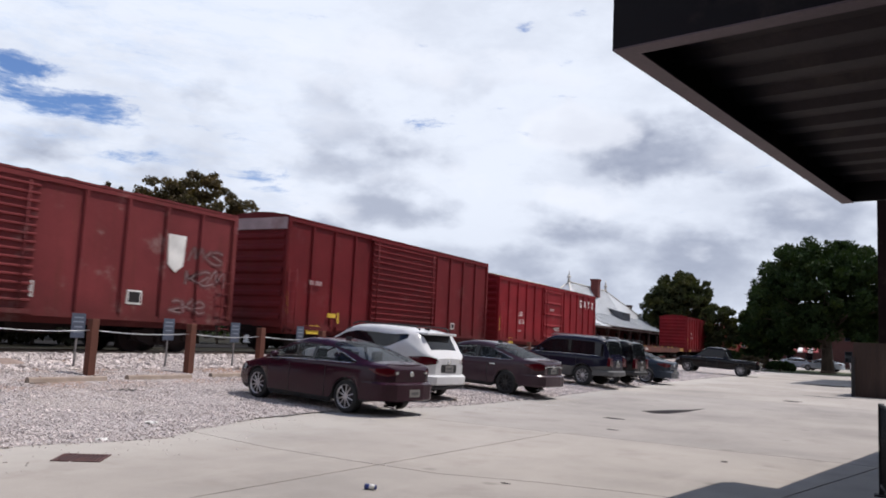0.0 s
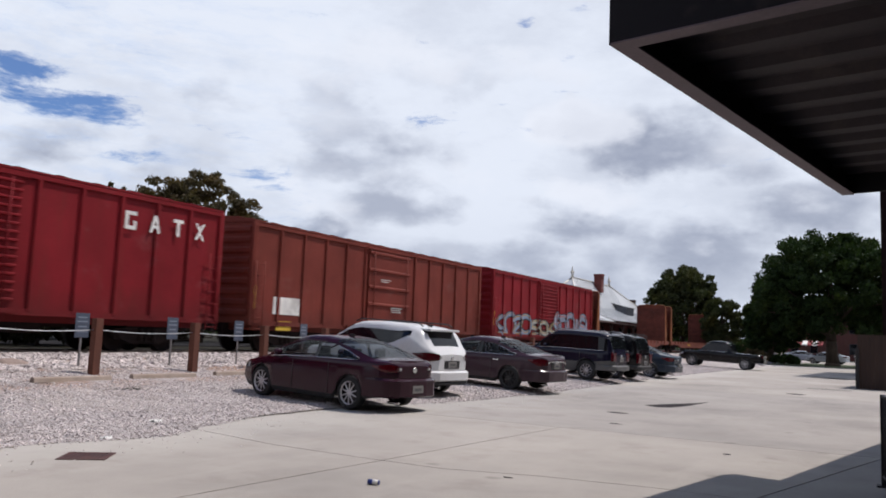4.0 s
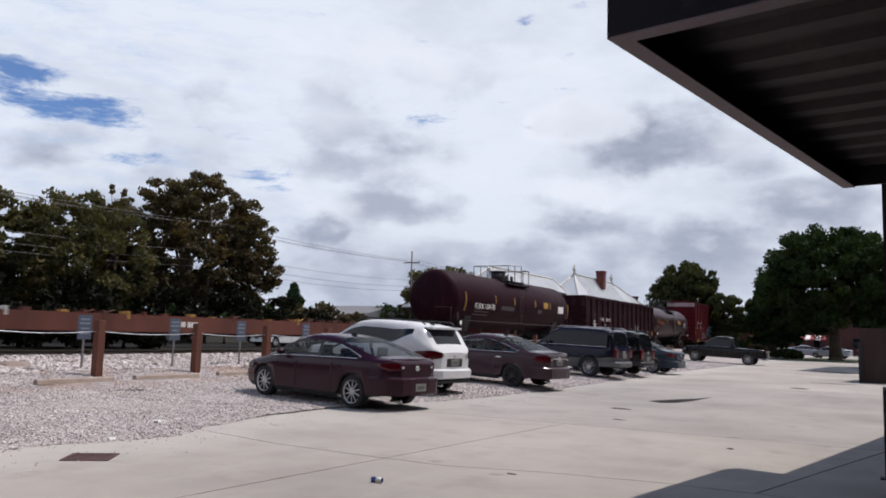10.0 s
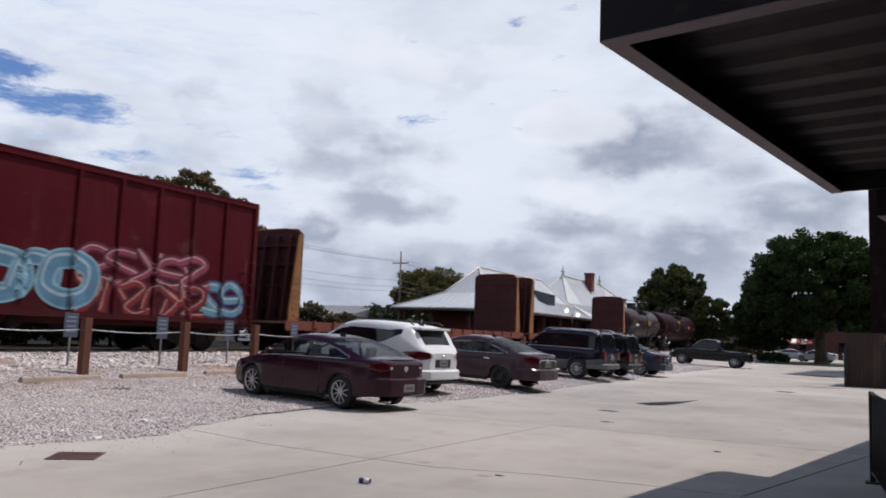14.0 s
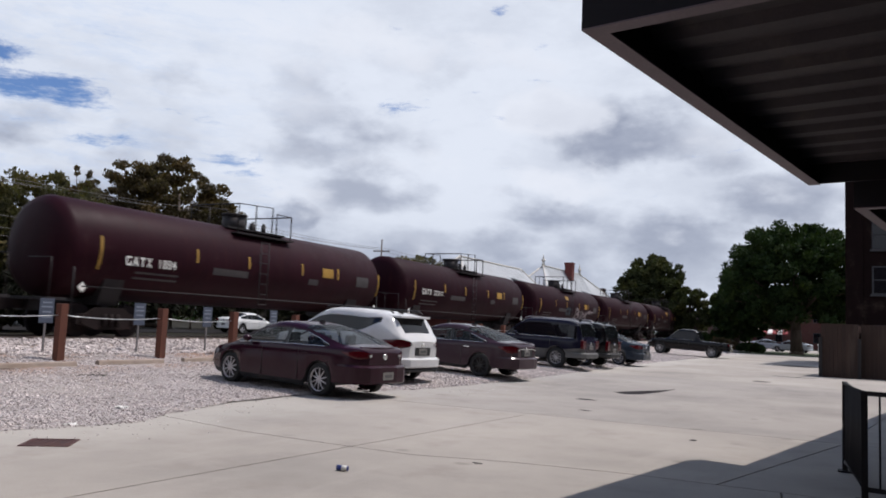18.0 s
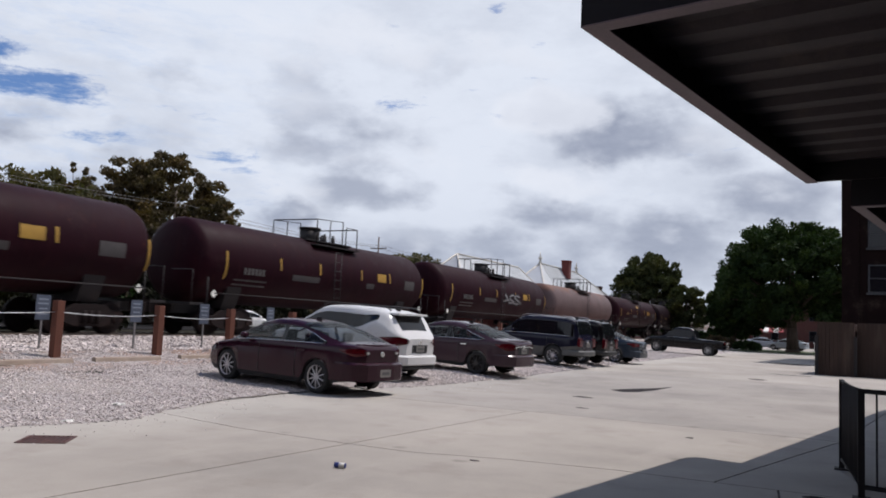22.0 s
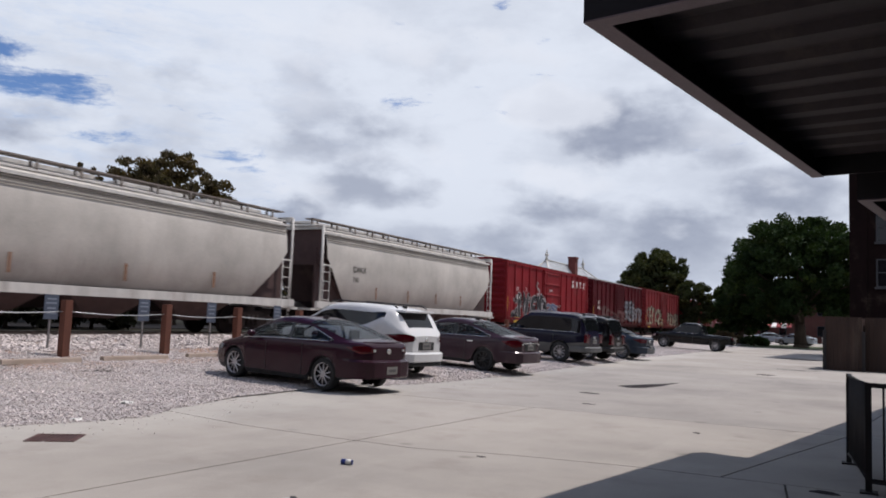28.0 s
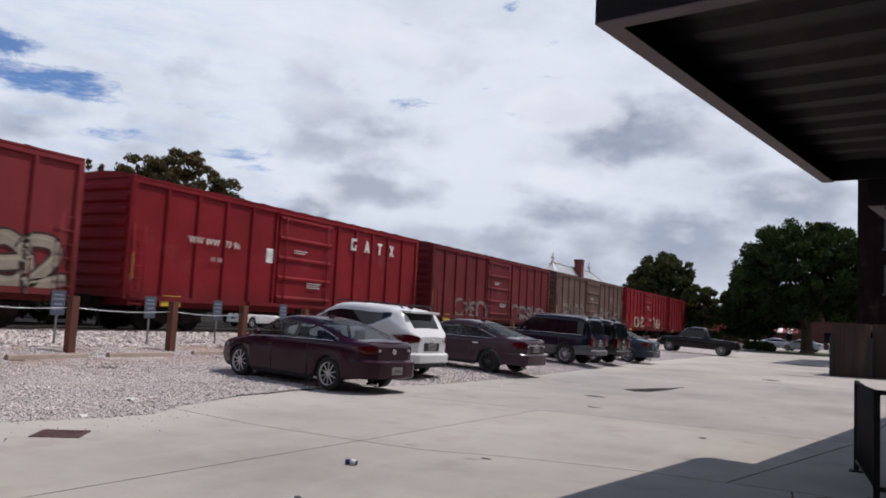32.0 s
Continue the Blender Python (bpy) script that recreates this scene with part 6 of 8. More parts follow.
def side_frame_mesh():
    bm = bmesh.new()
    out = [(-1.12, 0.36), (-1.12, 0.62), (-0.75, 0.66), (-0.45, 0.84), (0.45, 0.84), (0.75, 0.66), (1.12, 0.62), (1.12, 0.36), (0.85, 0.34), (0.5, 0.22), (-0.5, 0.22), (-0.85, 0.34)]
    prism(bm, out, 0, -0.07, 0.07)
    for k in (-0.22, 0.0, 0.22):
        tube(bm, (0.09, k, 0.3), (0.09, k, 0.66), 0.075, seg=8)
    for k in (-0.86, 0.86):
        tube(bm, (0.0, k, 0.46), (0.13, k, 0.46), 0.13, seg=10)
    return mesh_of("side_frame", bm, GREASE)


def bolster_mesh():
    return mesh_of("bolster", boxes((-1.0, 1.0, -0.2, 0.2, 0.45, 0.78), (-0.3, 0.3, -0.3, 0.3, 0.78, 0.9), (-0.95, 0.95, -1.25, -1.15, 0.5, 0.58), (-0.95, 0.95, 1.15, 1.25, 0.5, 0.58)), GREASE)


def coupler_mesh():
    bm = boxes((-0.11, 0.11, -0.55, 0.4, 0.72, 0.98), (-0.19, 0.19, -0.75, -0.5, 0.68, 1.02))
    tube(bm, (0.12, -0.3, 0.8), (0.25, -0.6, 0.45), 0.025, seg=6)
    tube(bm, (0.25, -0.6, 0.45), (0.2, -0.85, 0.5), 0.025, seg=6)
    return mesh_of("coupler", bm, GREASE)


WHEELSET, SIDE_FRAME, BOLSTER, COUPLER = wheelset_mesh(), side_frame_mesh(), bolster_mesh(), coupler_mesh()
TRAIN = []
DIM = paint("faded_stencil", (0.055, 0.050, 0.050), 0.7)
FADED = paint("faded_white_stencil", (0.36, 0.24, 0.24), 0.7, dirty=0.5)


def rolling(car, half, pitch):
    """Trucks and couplers of a freight car; half: half its body length, pitch: truck centre from the middle."""
    for s in (-1, 1):
        t = part("truck", BOLSTER, None, car, "greasy cast-iron truck", m=pose(0, s * pitch, 0))
        for k in (-0.86, 0.86):
            part("wheelset", WHEELSET, None, t, m=pose(0, k, 0))
        for k in (-1, 1):
            part("side_frame", SIDE_FRAME, None, t, m=pose(k * 1.02, 0, 0, 0, 0, 0 if k > 0 else 180))
        part("coupler", COUPLER, None, car, m=pose(0, s * (half + 0.15), 0, 0, 0, 180 if s > 0 else 0))


def freight(name, label, category, front, rear):
    """A railway vehicle whose body runs from front to rear along the train, measured at the clip's start."""
    car = thing(name, label, category, pose(TRACK_X, (front + rear) / 2, RAIL_TOP), "cars of the freight train")
    TRAIN.append((car, (front + rear) / 2))
    return car, (rear - front) / 2


def ladder(car, x, y, z0, z1, mat, name="ladder", wide=0.42, step=0.36):
    bm = tubes(0.018, [(x, y - wide / 2, z0), (x, y - wide / 2, z1)], [(x, y + wide / 2, z0), (x, y + wide / 2, z1)])
    k = z0 + 0.08
    while k < z1:
        tube(bm, (x, y - wide / 2, k), (x, y + wide / 2, k), 0.014, seg=6)
        k += step
    return part(name, bm, mat, car)


# strokes of spray-painted shapes, in a unit box
STROKES = {
    "curl": [(0.12, 0.45), (0.8, 0.5), (0.78, 0.85), (0.42, 1.0), (0.1, 0.7), (0.12, 0.22), (0.45, 0.0), (0.9, 0.12)],
    "loop": [(0.5, 1.0), (0.12, 0.82), (0.08, 0.22), (0.5, 0.0), (0.9, 0.22), (0.9, 0.78), (0.5, 1.0)],
    "arch": [(0.12, 0.0), (0.1, 0.7), (0.32, 1.0), (0.7, 0.96), (0.9, 0.65), (0.88, 0.0)],
    "bar": [(0.45, 0.0), (0.5, 0.5), (0.45, 1.0)],
    "snake": [(0.88, 0.9), (0.4, 1.0), (0.12, 0.75), (0.5, 0.5), (0.88, 0.26), (0.6, 0.0), (0.08, 0.08)],
    "fork": [(0.1, 0.0), (0.18, 1.0), (0.3, 0.45), (0.9, 1.0), (0.42, 0.5), (0.95, 0.0)],
    "wedge": [(0.05, 0.0), (0.45, 1.0), (0.6, 0.9), (0.95, 0.0)],
    "hook": [(0.1, 0.75), (0.35, 1.0), (0.8, 0.9), (0.8, 0.55), (0.3, 0.15), (0.15, 0.0), (0.95, 0.05)],
    "spike": [(0.0, 0.1), (0.3, 1.15), (0.5, 0.3), (0.75, 1.05), (1.0, -0.05)],
    "bee": [(0.0, 0.05), (0.25, 0.3), (0.22, 1.0), (0.75, 0.75), (0.45, 0.52), (1.0, 0.32), (0.75, 0.02), (0.3, 0.1)],
    "cup": [(0.05, 0.95), (0.12, 0.15), (0.5, 0.05), (0.85, 1.0)],
    "slash": [(0.0, 0.25), (0.6, 1.0), (0.35, 0.0), (1.0, 0.95)],
    "kay": [(0.0, 0.0), (0.45, 1.0), (0.25, 0.45), (0.85, 1.0), (0.45, 0.5), (1.0, 0.0)],
    "dart": [(0.3, 1.1), (0.0, 0.45), (0.32, -0.1), (0.1, 0.45), (1.0, 0.55)],
}
UPRIGHT = ("bee", "cup", "slash", "kay", "dart")


def stroke_line(points, per=9):
    """A rounded line through the points."""
    q = [np.array(points[0])] + [np.array(k) for k in points] + [np.array(points[-1])]
    out = []
    for a, b, c, d in zip(q, q[1:], q[2:], q[3:]):
        for t in np.arange(per) / per:
            out.append(0.5 * (2 * b + (c - a) * t + (2 * a - 5 * b + 4 * c - d) * t * t + (3 * b - a - 3 * c + d) * t ** 3))
    return np.array(out + [q[-1]])


def ribbon(verts, faces, line, wide, proud, depth):
    d = np.gradient(line, axis=0)
    d /= np.maximum(np.linalg.norm(d, axis=1), 1e-6)[:, None]
    side = np.stack([-d[:, 1], d[:, 0]], -1)
    k0 = len(verts)
    for i, (c, o) in enumerate(zip(line, side)):
        taper = 0.75 if i in (0, len(line) - 1) else 1.0
        for f in (-1.0, -0.33, 0.33, 1.0):
            y, z = c + o * wide * 0.5 * f * taper
            verts.append((depth(y, z) + proud, y, z))
    for i in range(len(line) - 1):
        for f in range(3):
            a = k0 + i * 4 + f
            faces.append((a, a + 1, a + 5, a + 4))


def spray(car, depth, tag):
    """A row of spray-painted shapes on a car's side: outline, body and a thin lighter line, lying on the metal."""
    y0, y1, z0, z1, fill, line_c, light, shapes, fat = tag
    rnd = random.Random(round(y0 * 31 + z1 * 7))
    n = len(shapes)
    pitch = (y1 - y0) / n
    layers = {"outline": ([], []), "body": ([], []), "light": ([], [])}
    for i, kind in enumerate(shapes):
        flip, tilt = rnd.random() < 0.5, radians(rnd.uniform(-24, 24))
        wide = pitch * rnd.uniform(1.3, 1.6)
        if kind in UPRIGHT:
            flip, tilt, wide = False, 0.0, pitch
        tall = (z1 - z0) * rnd.uniform(0.8, 1.0)
        cy, cz = y0 + pitch * (i + 0.5), z0 + tall * 0.5 + rnd.uniform(0.0, 0.12) * (z1 - z0)
        pts = []
        for u, v in STROKES[kind]:
            a, b = ((1 - u if flip else u) - 0.5) * wide, (v - 0.5) * tall
            q = cz + (b * math.cos(tilt) + a * math.sin(tilt) * 0.5)
            pts.append((cy + a * math.cos(tilt) - b * math.sin(tilt), min(max(q, z0), z1 + 0.1)))
        line = stroke_line(pts)
        wd = fat * (z1 - z0) * rnd.uniform(0.8, 1.15)
        step = 0.005 * i
        ribbon(*layers["outline"], line, wd + 0.12, 0.006 + step, depth)
        ribbon(*layers["body"], line, wd, 0.0085 + step, depth)
        if light:
            ribbon(*layers["light"], line + np.array([-wd * 0.2, wd * 0.22]), wd * 0.2, 0.0105 + step, depth)
    tones = {"outline": (line_c, "dark spray-painted outline"), "body": (fill, "spray-painted shapes"), "light": (light, "pale spray-painted highlight")}
    for key, (v, f) in layers.items():
        if v:
            col, lab = tuple(c * 0.64 for c in tones[key][0]), tones[key][1]
            part("spray_" + key, raw_mesh("spray_" + key, v, f, paint("spray_%s_%d" % (key, len(MATS)), col, 0.7, vary=0.25, scale=1.4, dirty=0.35, dirt=tuple(c * 0.5 for c in col))), None, car, lab)


def block_marks(car, x, y, z, size, pitch, mat):
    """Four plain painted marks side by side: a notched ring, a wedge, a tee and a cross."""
    s = size
    pieces = [
        [[(0, 0), (0.2, 0), (0.2, 1), (0, 1)], [(0.2, 0.8), (0.75, 0.8), (0.75, 1), (0.2, 1)], [(0.2, 0), (0.75, 0), (0.75, 0.2), (0.2, 0.2)], [(0.56, 0.2), (0.75, 0.2), (0.75, 0.5), (0.56, 0.5)]],
        [[(0, 0), (0.19, 0), (0.46, 1), (0.28, 1)], [(0.57, 0), (0.76, 0), (0.475, 1), (0.385, 0.7)], [(0.2, 0.26), (0.54, 0.26), (0.5, 0.42), (0.25, 0.42)]],
        [[(0, 0.8), (0.75, 0.8), (0.75, 1), (0, 1)], [(0.28, 0), (0.48, 0), (0.48, 0.8), (0.28, 0.8)]],
        [[(0, 0), (0.2, 0), (0.76, 1), (0.56, 1)], [(0.56, 0), (0.76, 0), (0.48, 0.46), (0.385, 0.3)], [(0.0, 1), (0.2, 1), (0.38, 0.7), (0.29, 0.5)]],
    ]
    for i, shapes in enumerate(pieces):
        bm = bmesh.new()
        for poly in shapes:
            prism(bm, [(y + i * pitch + u * s, z + v * s) for u, v in poly], 0, x, x + 0.004)
        part("mark", bm, mat, car, "white painted block mark")


CAP = paint("faded_cap", (0.33, 0.25, 0.26), 0.8, dirty=0.5, scale=2.0, dirt=(0.16, 0.05, 0.05))


def boxcar(front, rear, colour, label, eave=4.42, sill=0.95, ribs=13, door="panel", rust=0.3, tags=(), marks=(), end_cap=False, double=False, blocks=None, patches=(), roof_light=False, bleach=0.1):
    car, h = freight("boxcar", label, "boxcar", front, rear)
    key = "side_%d" % len(TRAIN)
    paint_m = car_side(key, colour, rust, bleach=bleach)
    W = 1.46
    bm = boxes((-W, W, -h, h, sill, eave), (-W + 0.25, W - 0.25, -h + 0.3, h - 0.3, 0.72, sill))
    part("body", bm, paint_m, car)
    roof_m = car_side(key + "_roof", tuple(c * 0.9 for c in colour), rust + 0.2) if not roof_light else paint("zinc_roof", (0.45, 0.43, 0.42), 0.5, metal=0.4, dirty=0.5, dirt=(0.2, 0.08, 0.05))
    bm = bmesh.new()
    prism(bm, [(-W - 0.05, eave), (-W - 0.05, eave + 0.06), (-W * 0.5, eave + 0.2), (0, eave + 0.24), (W * 0.5, eave + 0.2), (W + 0.05, eave + 0.06), (W + 0.05, eave)], 1, -h - 0.04, h + 0.04)
    k = -h + 0.6
    while k < h:
        prism(bm, [(-W - 0.04, eave + 0.05), (-W * 0.5, eave + 0.24), (W * 0.5, eave + 0.24), (W + 0.04, eave + 0.05)], 1, k - 0.04, k + 0.04)
        k += 1.15
    part("roof", bm, roof_m, car, "rusty ribbed roof")
    dw = 1.55 if door != "none" else 0.0
    dc = -0.2 if door != "none" else 0.0
    rows = [(-h + 0.08) + i * (2 * h - 0.16) / ribs for i in range(ribs + 1)]
    if double:
        dw = 2.6
    for y in rows:
        if abs(y - dc) < dw + 0.05:
            continue
        part("rib", boxes((W, W + 0.07, y - 0.05, y + 0.05, sill + 0.05, eave - 0.1)), paint_m, car)
    part("side_sill", boxes((W, W + 0.05, -h, h, sill - 0.06, sill + 0.1), (W, W + 0.06, -h, h, eave - 0.13, eave - 0.02)), paint_m, car)
    if door != "none":
        bm = bmesh.new()
        count = 15 if door == "louvred" else 5
        t = 0.045 if door == "louvred" else 0.08
        prof = [(W + 0.01, sill + 0.12), (W + 0.1, sill + 0.12)]
        for i in range(count):
            z = sill + 0.3 + i * (eave - sill - 0.6) / (count - 1)
            prof += [(W + 0.1, z - t), (W + 0.155, z - t * 0.4), (W + 0.155, z + t * 0.4), (W + 0.1, z + t)]
        prism(bm, prof + [(W + 0.1, eave - 0.16), (W + 0.01, eave - 0.16)], 1, dc - dw, dc + dw)
        d = part("door", bm, paint_m, car)
        for k in (-dw + 0.3, dw - 0.3):
            part("door_rod", tubes(0.022, [(W + 0.17, dc + k, sill + 0.1), (W + 0.17, dc + k, eave - 0.2)]), paint_m, d)
        part("door_track", boxes((W + 0.02, W + 0.16, dc - dw * 1.9, dc + dw * 1.1, sill - 0.02, sill + 0.1)), paint_m, car)
        part("door_track", boxes((W + 0.02, W + 0.14, dc - dw * 1.1, dc + dw * 1.1, eave - 0.16, eave - 0.08)), paint_m, car)
        if door == "panel":
            for y0, y1, z in ((-0.95, -0.2, 2.98), (-0.95, -0.35, 2.9), (-0.1, 0.75, 1.84), (-0.1, 0.6, 1.76), (-0.1, 0.7, 1.68)):
                part("stencil", boxes((W + 0.157, W + 0.161, y0, y1, z, z + 0.035)), GREYP, d, "row of illegible stencilling")
    for s in (-1, 1):
        bm = bmesh.new()
        prof = [(s * (h - 0.02), sill + 0.1)]
        for i in range(9):
            z = sill + 0.35 + i * (eave - sill - 0.6) / 8
            prof += [(s * (h + 0.008), z - 0.13), (s * (h + 0.07), z - 0.05), (s * (h + 0.07), z + 0.05), (s * (h + 0.008), z + 0.13)]
        prism(bm, prof + [(s * (h - 0.02), eave - 0.05)], 0, -W + 0.12, W - 0.12)
        part("end_wall", bm, paint_m, car, "corrugated steel end")
        part("corner_post", boxes((W - 0.06, W + 0.06, s * h - 0.05, s * h + 0.05, sill - 0.05, eave)), paint_m, car)
        if end_cap and s < 0:
            part("end_cap", boxes((-W, W, s * h - 0.09, s * h - 0.01, eave - 0.42, eave)), CAP, car, "faded pale top of the end wall")
        ladder(car, W + 0.12, s * (h - 0.3), sill - 0.25, sill + 2.1, paint_m)
        part("stirrup", tubes(0.02, [(W, s * (h - 0.1), sill), (W, s * (h - 0.1), 0.45), (W, s * (h - 0.5), 0.45), (W, s * (h - 0.5), sill)]), GREASE, car)
    part("end_stripe", boxes((W + 0.062, W + 0.07, -h + 0.1, -h + 0.18, sill + 0.5, sill + 1.3)), YELLOW, car, "yellow reflective strip")
    part("jacking_pad", boxes((W, W + 0.03, -h + 1.35, -h + 2.1, sill - 0.2, sill + 0.12)), YELLOW, car, "faded yellow jacking pad")
    part("underframe", boxes((-0.3, 0.3, -h, h, 0.62, 0.95), (-1.3, 1.3, -0.15, 0.15, 0.6, 0.95), (0.5, 0.9, 1.2, 2.6, 0.45, 0.85)), GREASE, car)
    for text, y, z, size in marks:
        words(text, size, WHITE if text.strip("0 ") else FADED, car, side_plane(W + 0.074, y, z), label="white stencilled reporting mark")
    if blocks:
        y, z, size, pitch = blocks
        block_marks(car, W + 0.074, y, z, size * 1.15, pitch, WHITE)

    def depth(y, z):
        if dw and abs(y - dc) < dw:
            return W + 0.158
        return W + (0.071 if min(abs(y - k) for k in rows) < 0.055 else 0.0)
    for tag in tags:
        spray(car, depth, tag)
    for y0, y1, z0, z1, pm in patches:
        part("paint_patch", boxes((W + 0.004, W + 0.012, y0, y1, z0, z1)), pm, car)
    rolling(car, h, h - 2.3)
    return car


# The default colour's red cast puts lens haze into black paint.
def tank_car(front, rear, label, colour=(0.0165, 0.0027, 0.0064), top=3.92, radius=1.43, rust=0.1, bands=(), bars="yellow", marks=(), tags=(), panel=None, rough=0.55, top_rust=0.0, spec=0.075, ink=None, crest_notice=False, owner=None, dust_sheen=None):
    car, h = freight("tank_car", label, "tank car", front, rear)
    key = "tank_%d" % len(TRAIN)
    mat = car_side(key, colour, rust, rough, top_rust, bleach=0.03, spec=spec, dust_sheen=dust_sheen)
    zc = top - radius
    bm = bmesh.new()
    seg, rings = 40, []
    prof = [(-h, 0.0), (-h + 0.03, 0.45), (-h + 0.12, 0.8), (-h + 0.26, 0.95), (-h + 0.42, 1.0), (-h * 0.33, 1.0), (0, 1.0), (h * 0.33, 1.0), (h - 0.42, 1.0), (h - 0.26, 0.95), (h - 0.12, 0.8), (h - 0.03, 0.45), (h, 0.0)]
    for y, f in prof:
        rings.append([bm.verts.new((math.cos(a * math.tau / seg) * radius * max(f, 0.02), y, zc + math.sin(a * math.tau / seg) * radius * max(f, 0.02))) for a in range(seg)])
    for a, b in zip(rings, rings[1:]):
        for k in range(seg):
            bm.faces.new((a[k], a[(k + 1) % seg], b[(k + 1) % seg], b[k])).smooth = True
    bm.faces.new(rings[0]), bm.faces.new(rings[-1])
    part("shell", bm, mat, car)
    for y in bands:
        bm = bmesh.new()
        tube(bm, (0, y - 0.05, zc), (0, y + 0.05, zc), radius + 0.012, seg=40, caps=False)
        part("band", bm, mat, car)
    # manway, valves and the guarded platform on top
    dome = bmesh.new()
    tube(dome, (0, -0.1, top - 0.2), (0, -0.1, top + 0.42), 0.42, seg=18)
    tube(dome, (0, -0.1, top + 0.42), (0, -0.1, top + 0.5), 0.46, seg=18)
    part("manway", dome, BLACK, car)
    bm = bmesh.new()
    for y, x in ((0.75, 0.15), (1.05, -0.2), (1.3, 0.2)):
        tube(bm, (x, y, top - 0.15), (x, y, top + 0.25), 0.09, seg=10)
        tube(bm, (x, y, top + 0.25), (x, y, top + 0.33), 0.05, seg=8)
    part("valve", bm, BLACK, car)
    part("platform", boxes((-1.2, 1.2, -1.2, 1.9, top - 0.32, top - 0.27), (-0.75, 0.75, -1.2, 1.9, top - 0.12, top - 0.06)), BLACK, car)
    g = 1.1
    runs = []
    for x in (-g, g):
        runs.append([(x, -1.1, top - 0.3), (x, -1.1, top + 0.72), (x, 0.7, top + 0.82), (x, 0.7, top - 0.3)])
        runs.append([(x, 0.95, top - 0.3), (x, 0.95, top + 0.62), (x, 1.8, top + 0.62), (x, 1.8, top - 0.3)])
        runs.append([(x, -0.2, top - 0.3), (x, -0.2, top + 0.77)])
    runs.append([(-g, -1.1, top + 0.72), (g, -1.1, top + 0.72)])
    runs.append([(-g, 1.8, top + 0.62), (g, 1.8, top + 0.62)])
    for run in runs:
        part("guard_rail", tubes(0.024, run), BLACK, car, "black steel guard rail")
    ladder(car, radius + 0.1, -0.1, 0.75, zc + 0.9, BLACK)
    part("side_rail", tubes(0.022, [(radius + 0.12, -h + 0.5, zc - radius + 0.32), (radius + 0.12, h - 0.5, zc - radius + 0.32)]), BLACK, car, "long horizontal handrail")
    for s in (-1, 1):
        y = s * (h - 1.9)
        bm = bmesh.new()
        prism(bm, [(-1.18, zc - 0.75), (-1.12, zc - 1.0), (-0.9, 0.9), (0.9, 0.9), (1.12, zc - 1.0), (1.18, zc - 0.75), (0.7, zc - radius + 0.1), (-0.7, zc - radius + 0.1)], 1, y - 0.35, y + 0.35)
        part("saddle", bm, BLACK, car)
        part("end_platform", boxes((-1.45, 1.45, s * h - 0.45 if s < 0 else s * h - 0.15, s * h + 0.15 if s < 0 else s * h + 0.45, 0.98, 1.06), (-0.3, 0.3, s * (h - 1.2) - 1.3, s * (h - 1.2) + 1.3, 0.68, 0.98)), BLACK, car)
        part("end_rail", tubes(0.02, [(1.4, s * (h + 0.35), 1.06), (1.4, s * (h + 0.35), 2.1), (0.5, s * (h + 0.35), 2.1)], [(1.4, s * (h - 0.35), 0.5), (1.4, s * (h - 0.35), 1.9)]), BLACK, car)
        d = s * (h - 0.6)
        bm = bmesh.new()
        prism(bm, [(d - 0.14, 1.36), (d, 1.5), (d + 0.14, 1.36), (d, 1.22)], 0, 1.44, 1.455)
        part("placard", bm, WHITE, car, "white diamond placard")
    if bars:
        bar = {"yellow": paint("old_yellow", (0.33, 0.19, 0.03), 0.6, dirty=0.5, dirt=(0.1, 0.05, 0.02)), "dim": DIM}.get(bars, WHITE)

        def on_shell(y, z0, z1, wide, pm, name, lab=""):
            bm = bmesh.new()
            prev = None
            for i in range(7):
                z = z0 + (z1 - z0) * i / 6
                x = math.sqrt(max(0.01, (radius + 0.006) ** 2 - (z - zc) ** 2))
                cur = [bm.verts.new((x, y - wide / 2, z)), bm.verts.new((x, y + wide / 2, z))]
                if prev:
                    bm.faces.new((prev[0], prev[1], cur[1], cur[0]))
                prev = cur
            part(name, bm, pm, car, lab)
        for y, tall in ((h - 0.3, 1), (h - 3.4, 0), (h - 5.75, 0), (h - 8.75, 0), (h - 11.2, 0), (-h + 1.15, 1)):
            if y > -h + 1.0:
                on_shell(y, zc - (0.6 if tall else 0.1), zc + 0.33, 0.1, bar, "reflector", "yellow reflective bar")
        on_shell(h - 4.1, zc - 0.08, zc + 0.28, 0.72, bar, "notice", "yellow notice panel")
        if crest_notice:
            on_shell(h - 8.5, zc + 0.45, zc + 0.72, 0.62, bar, "notice", "yellow notice panel")
        on_shell(h - 1.6, zc - 0.3, zc + 0.12, 0.9, panel or DIM, "data_panel", "pale data panel")
        for y, wd in ((h - 9.6, 1.7), (h - 5.0, 0.6)):
            on_shell(y, zc - 0.42, zc - 0.2, wd, DIM, "stencil", "line of illegible pale stencilling")
        for z in (0.62, 0.78):
            on_shell(h - 12.7, zc - z, zc - z + 0.06, 1.7, DIM, "stencil", "line of illegible pale stencilling")
    for tag in tags:
        spray(car, lambda y, z: math.sqrt(max(0.05, radius ** 2 - (z - zc) ** 2)), tag)
    if owner:
        block_marks(car, radius + 0.012, owner[0], owner[1], 0.27, 0.25, WHITE)
    for text, y, z, size in marks:
        x = math.sqrt((radius + 0.02) ** 2 - (z + size * 0.35 - zc) ** 2) + 0.02
        words(text, size, ink or WHITE, car, side_plane(x, y, z), label="" if ink else "white stencilled number")
    rolling(car, h, h - 1.9)
    return car


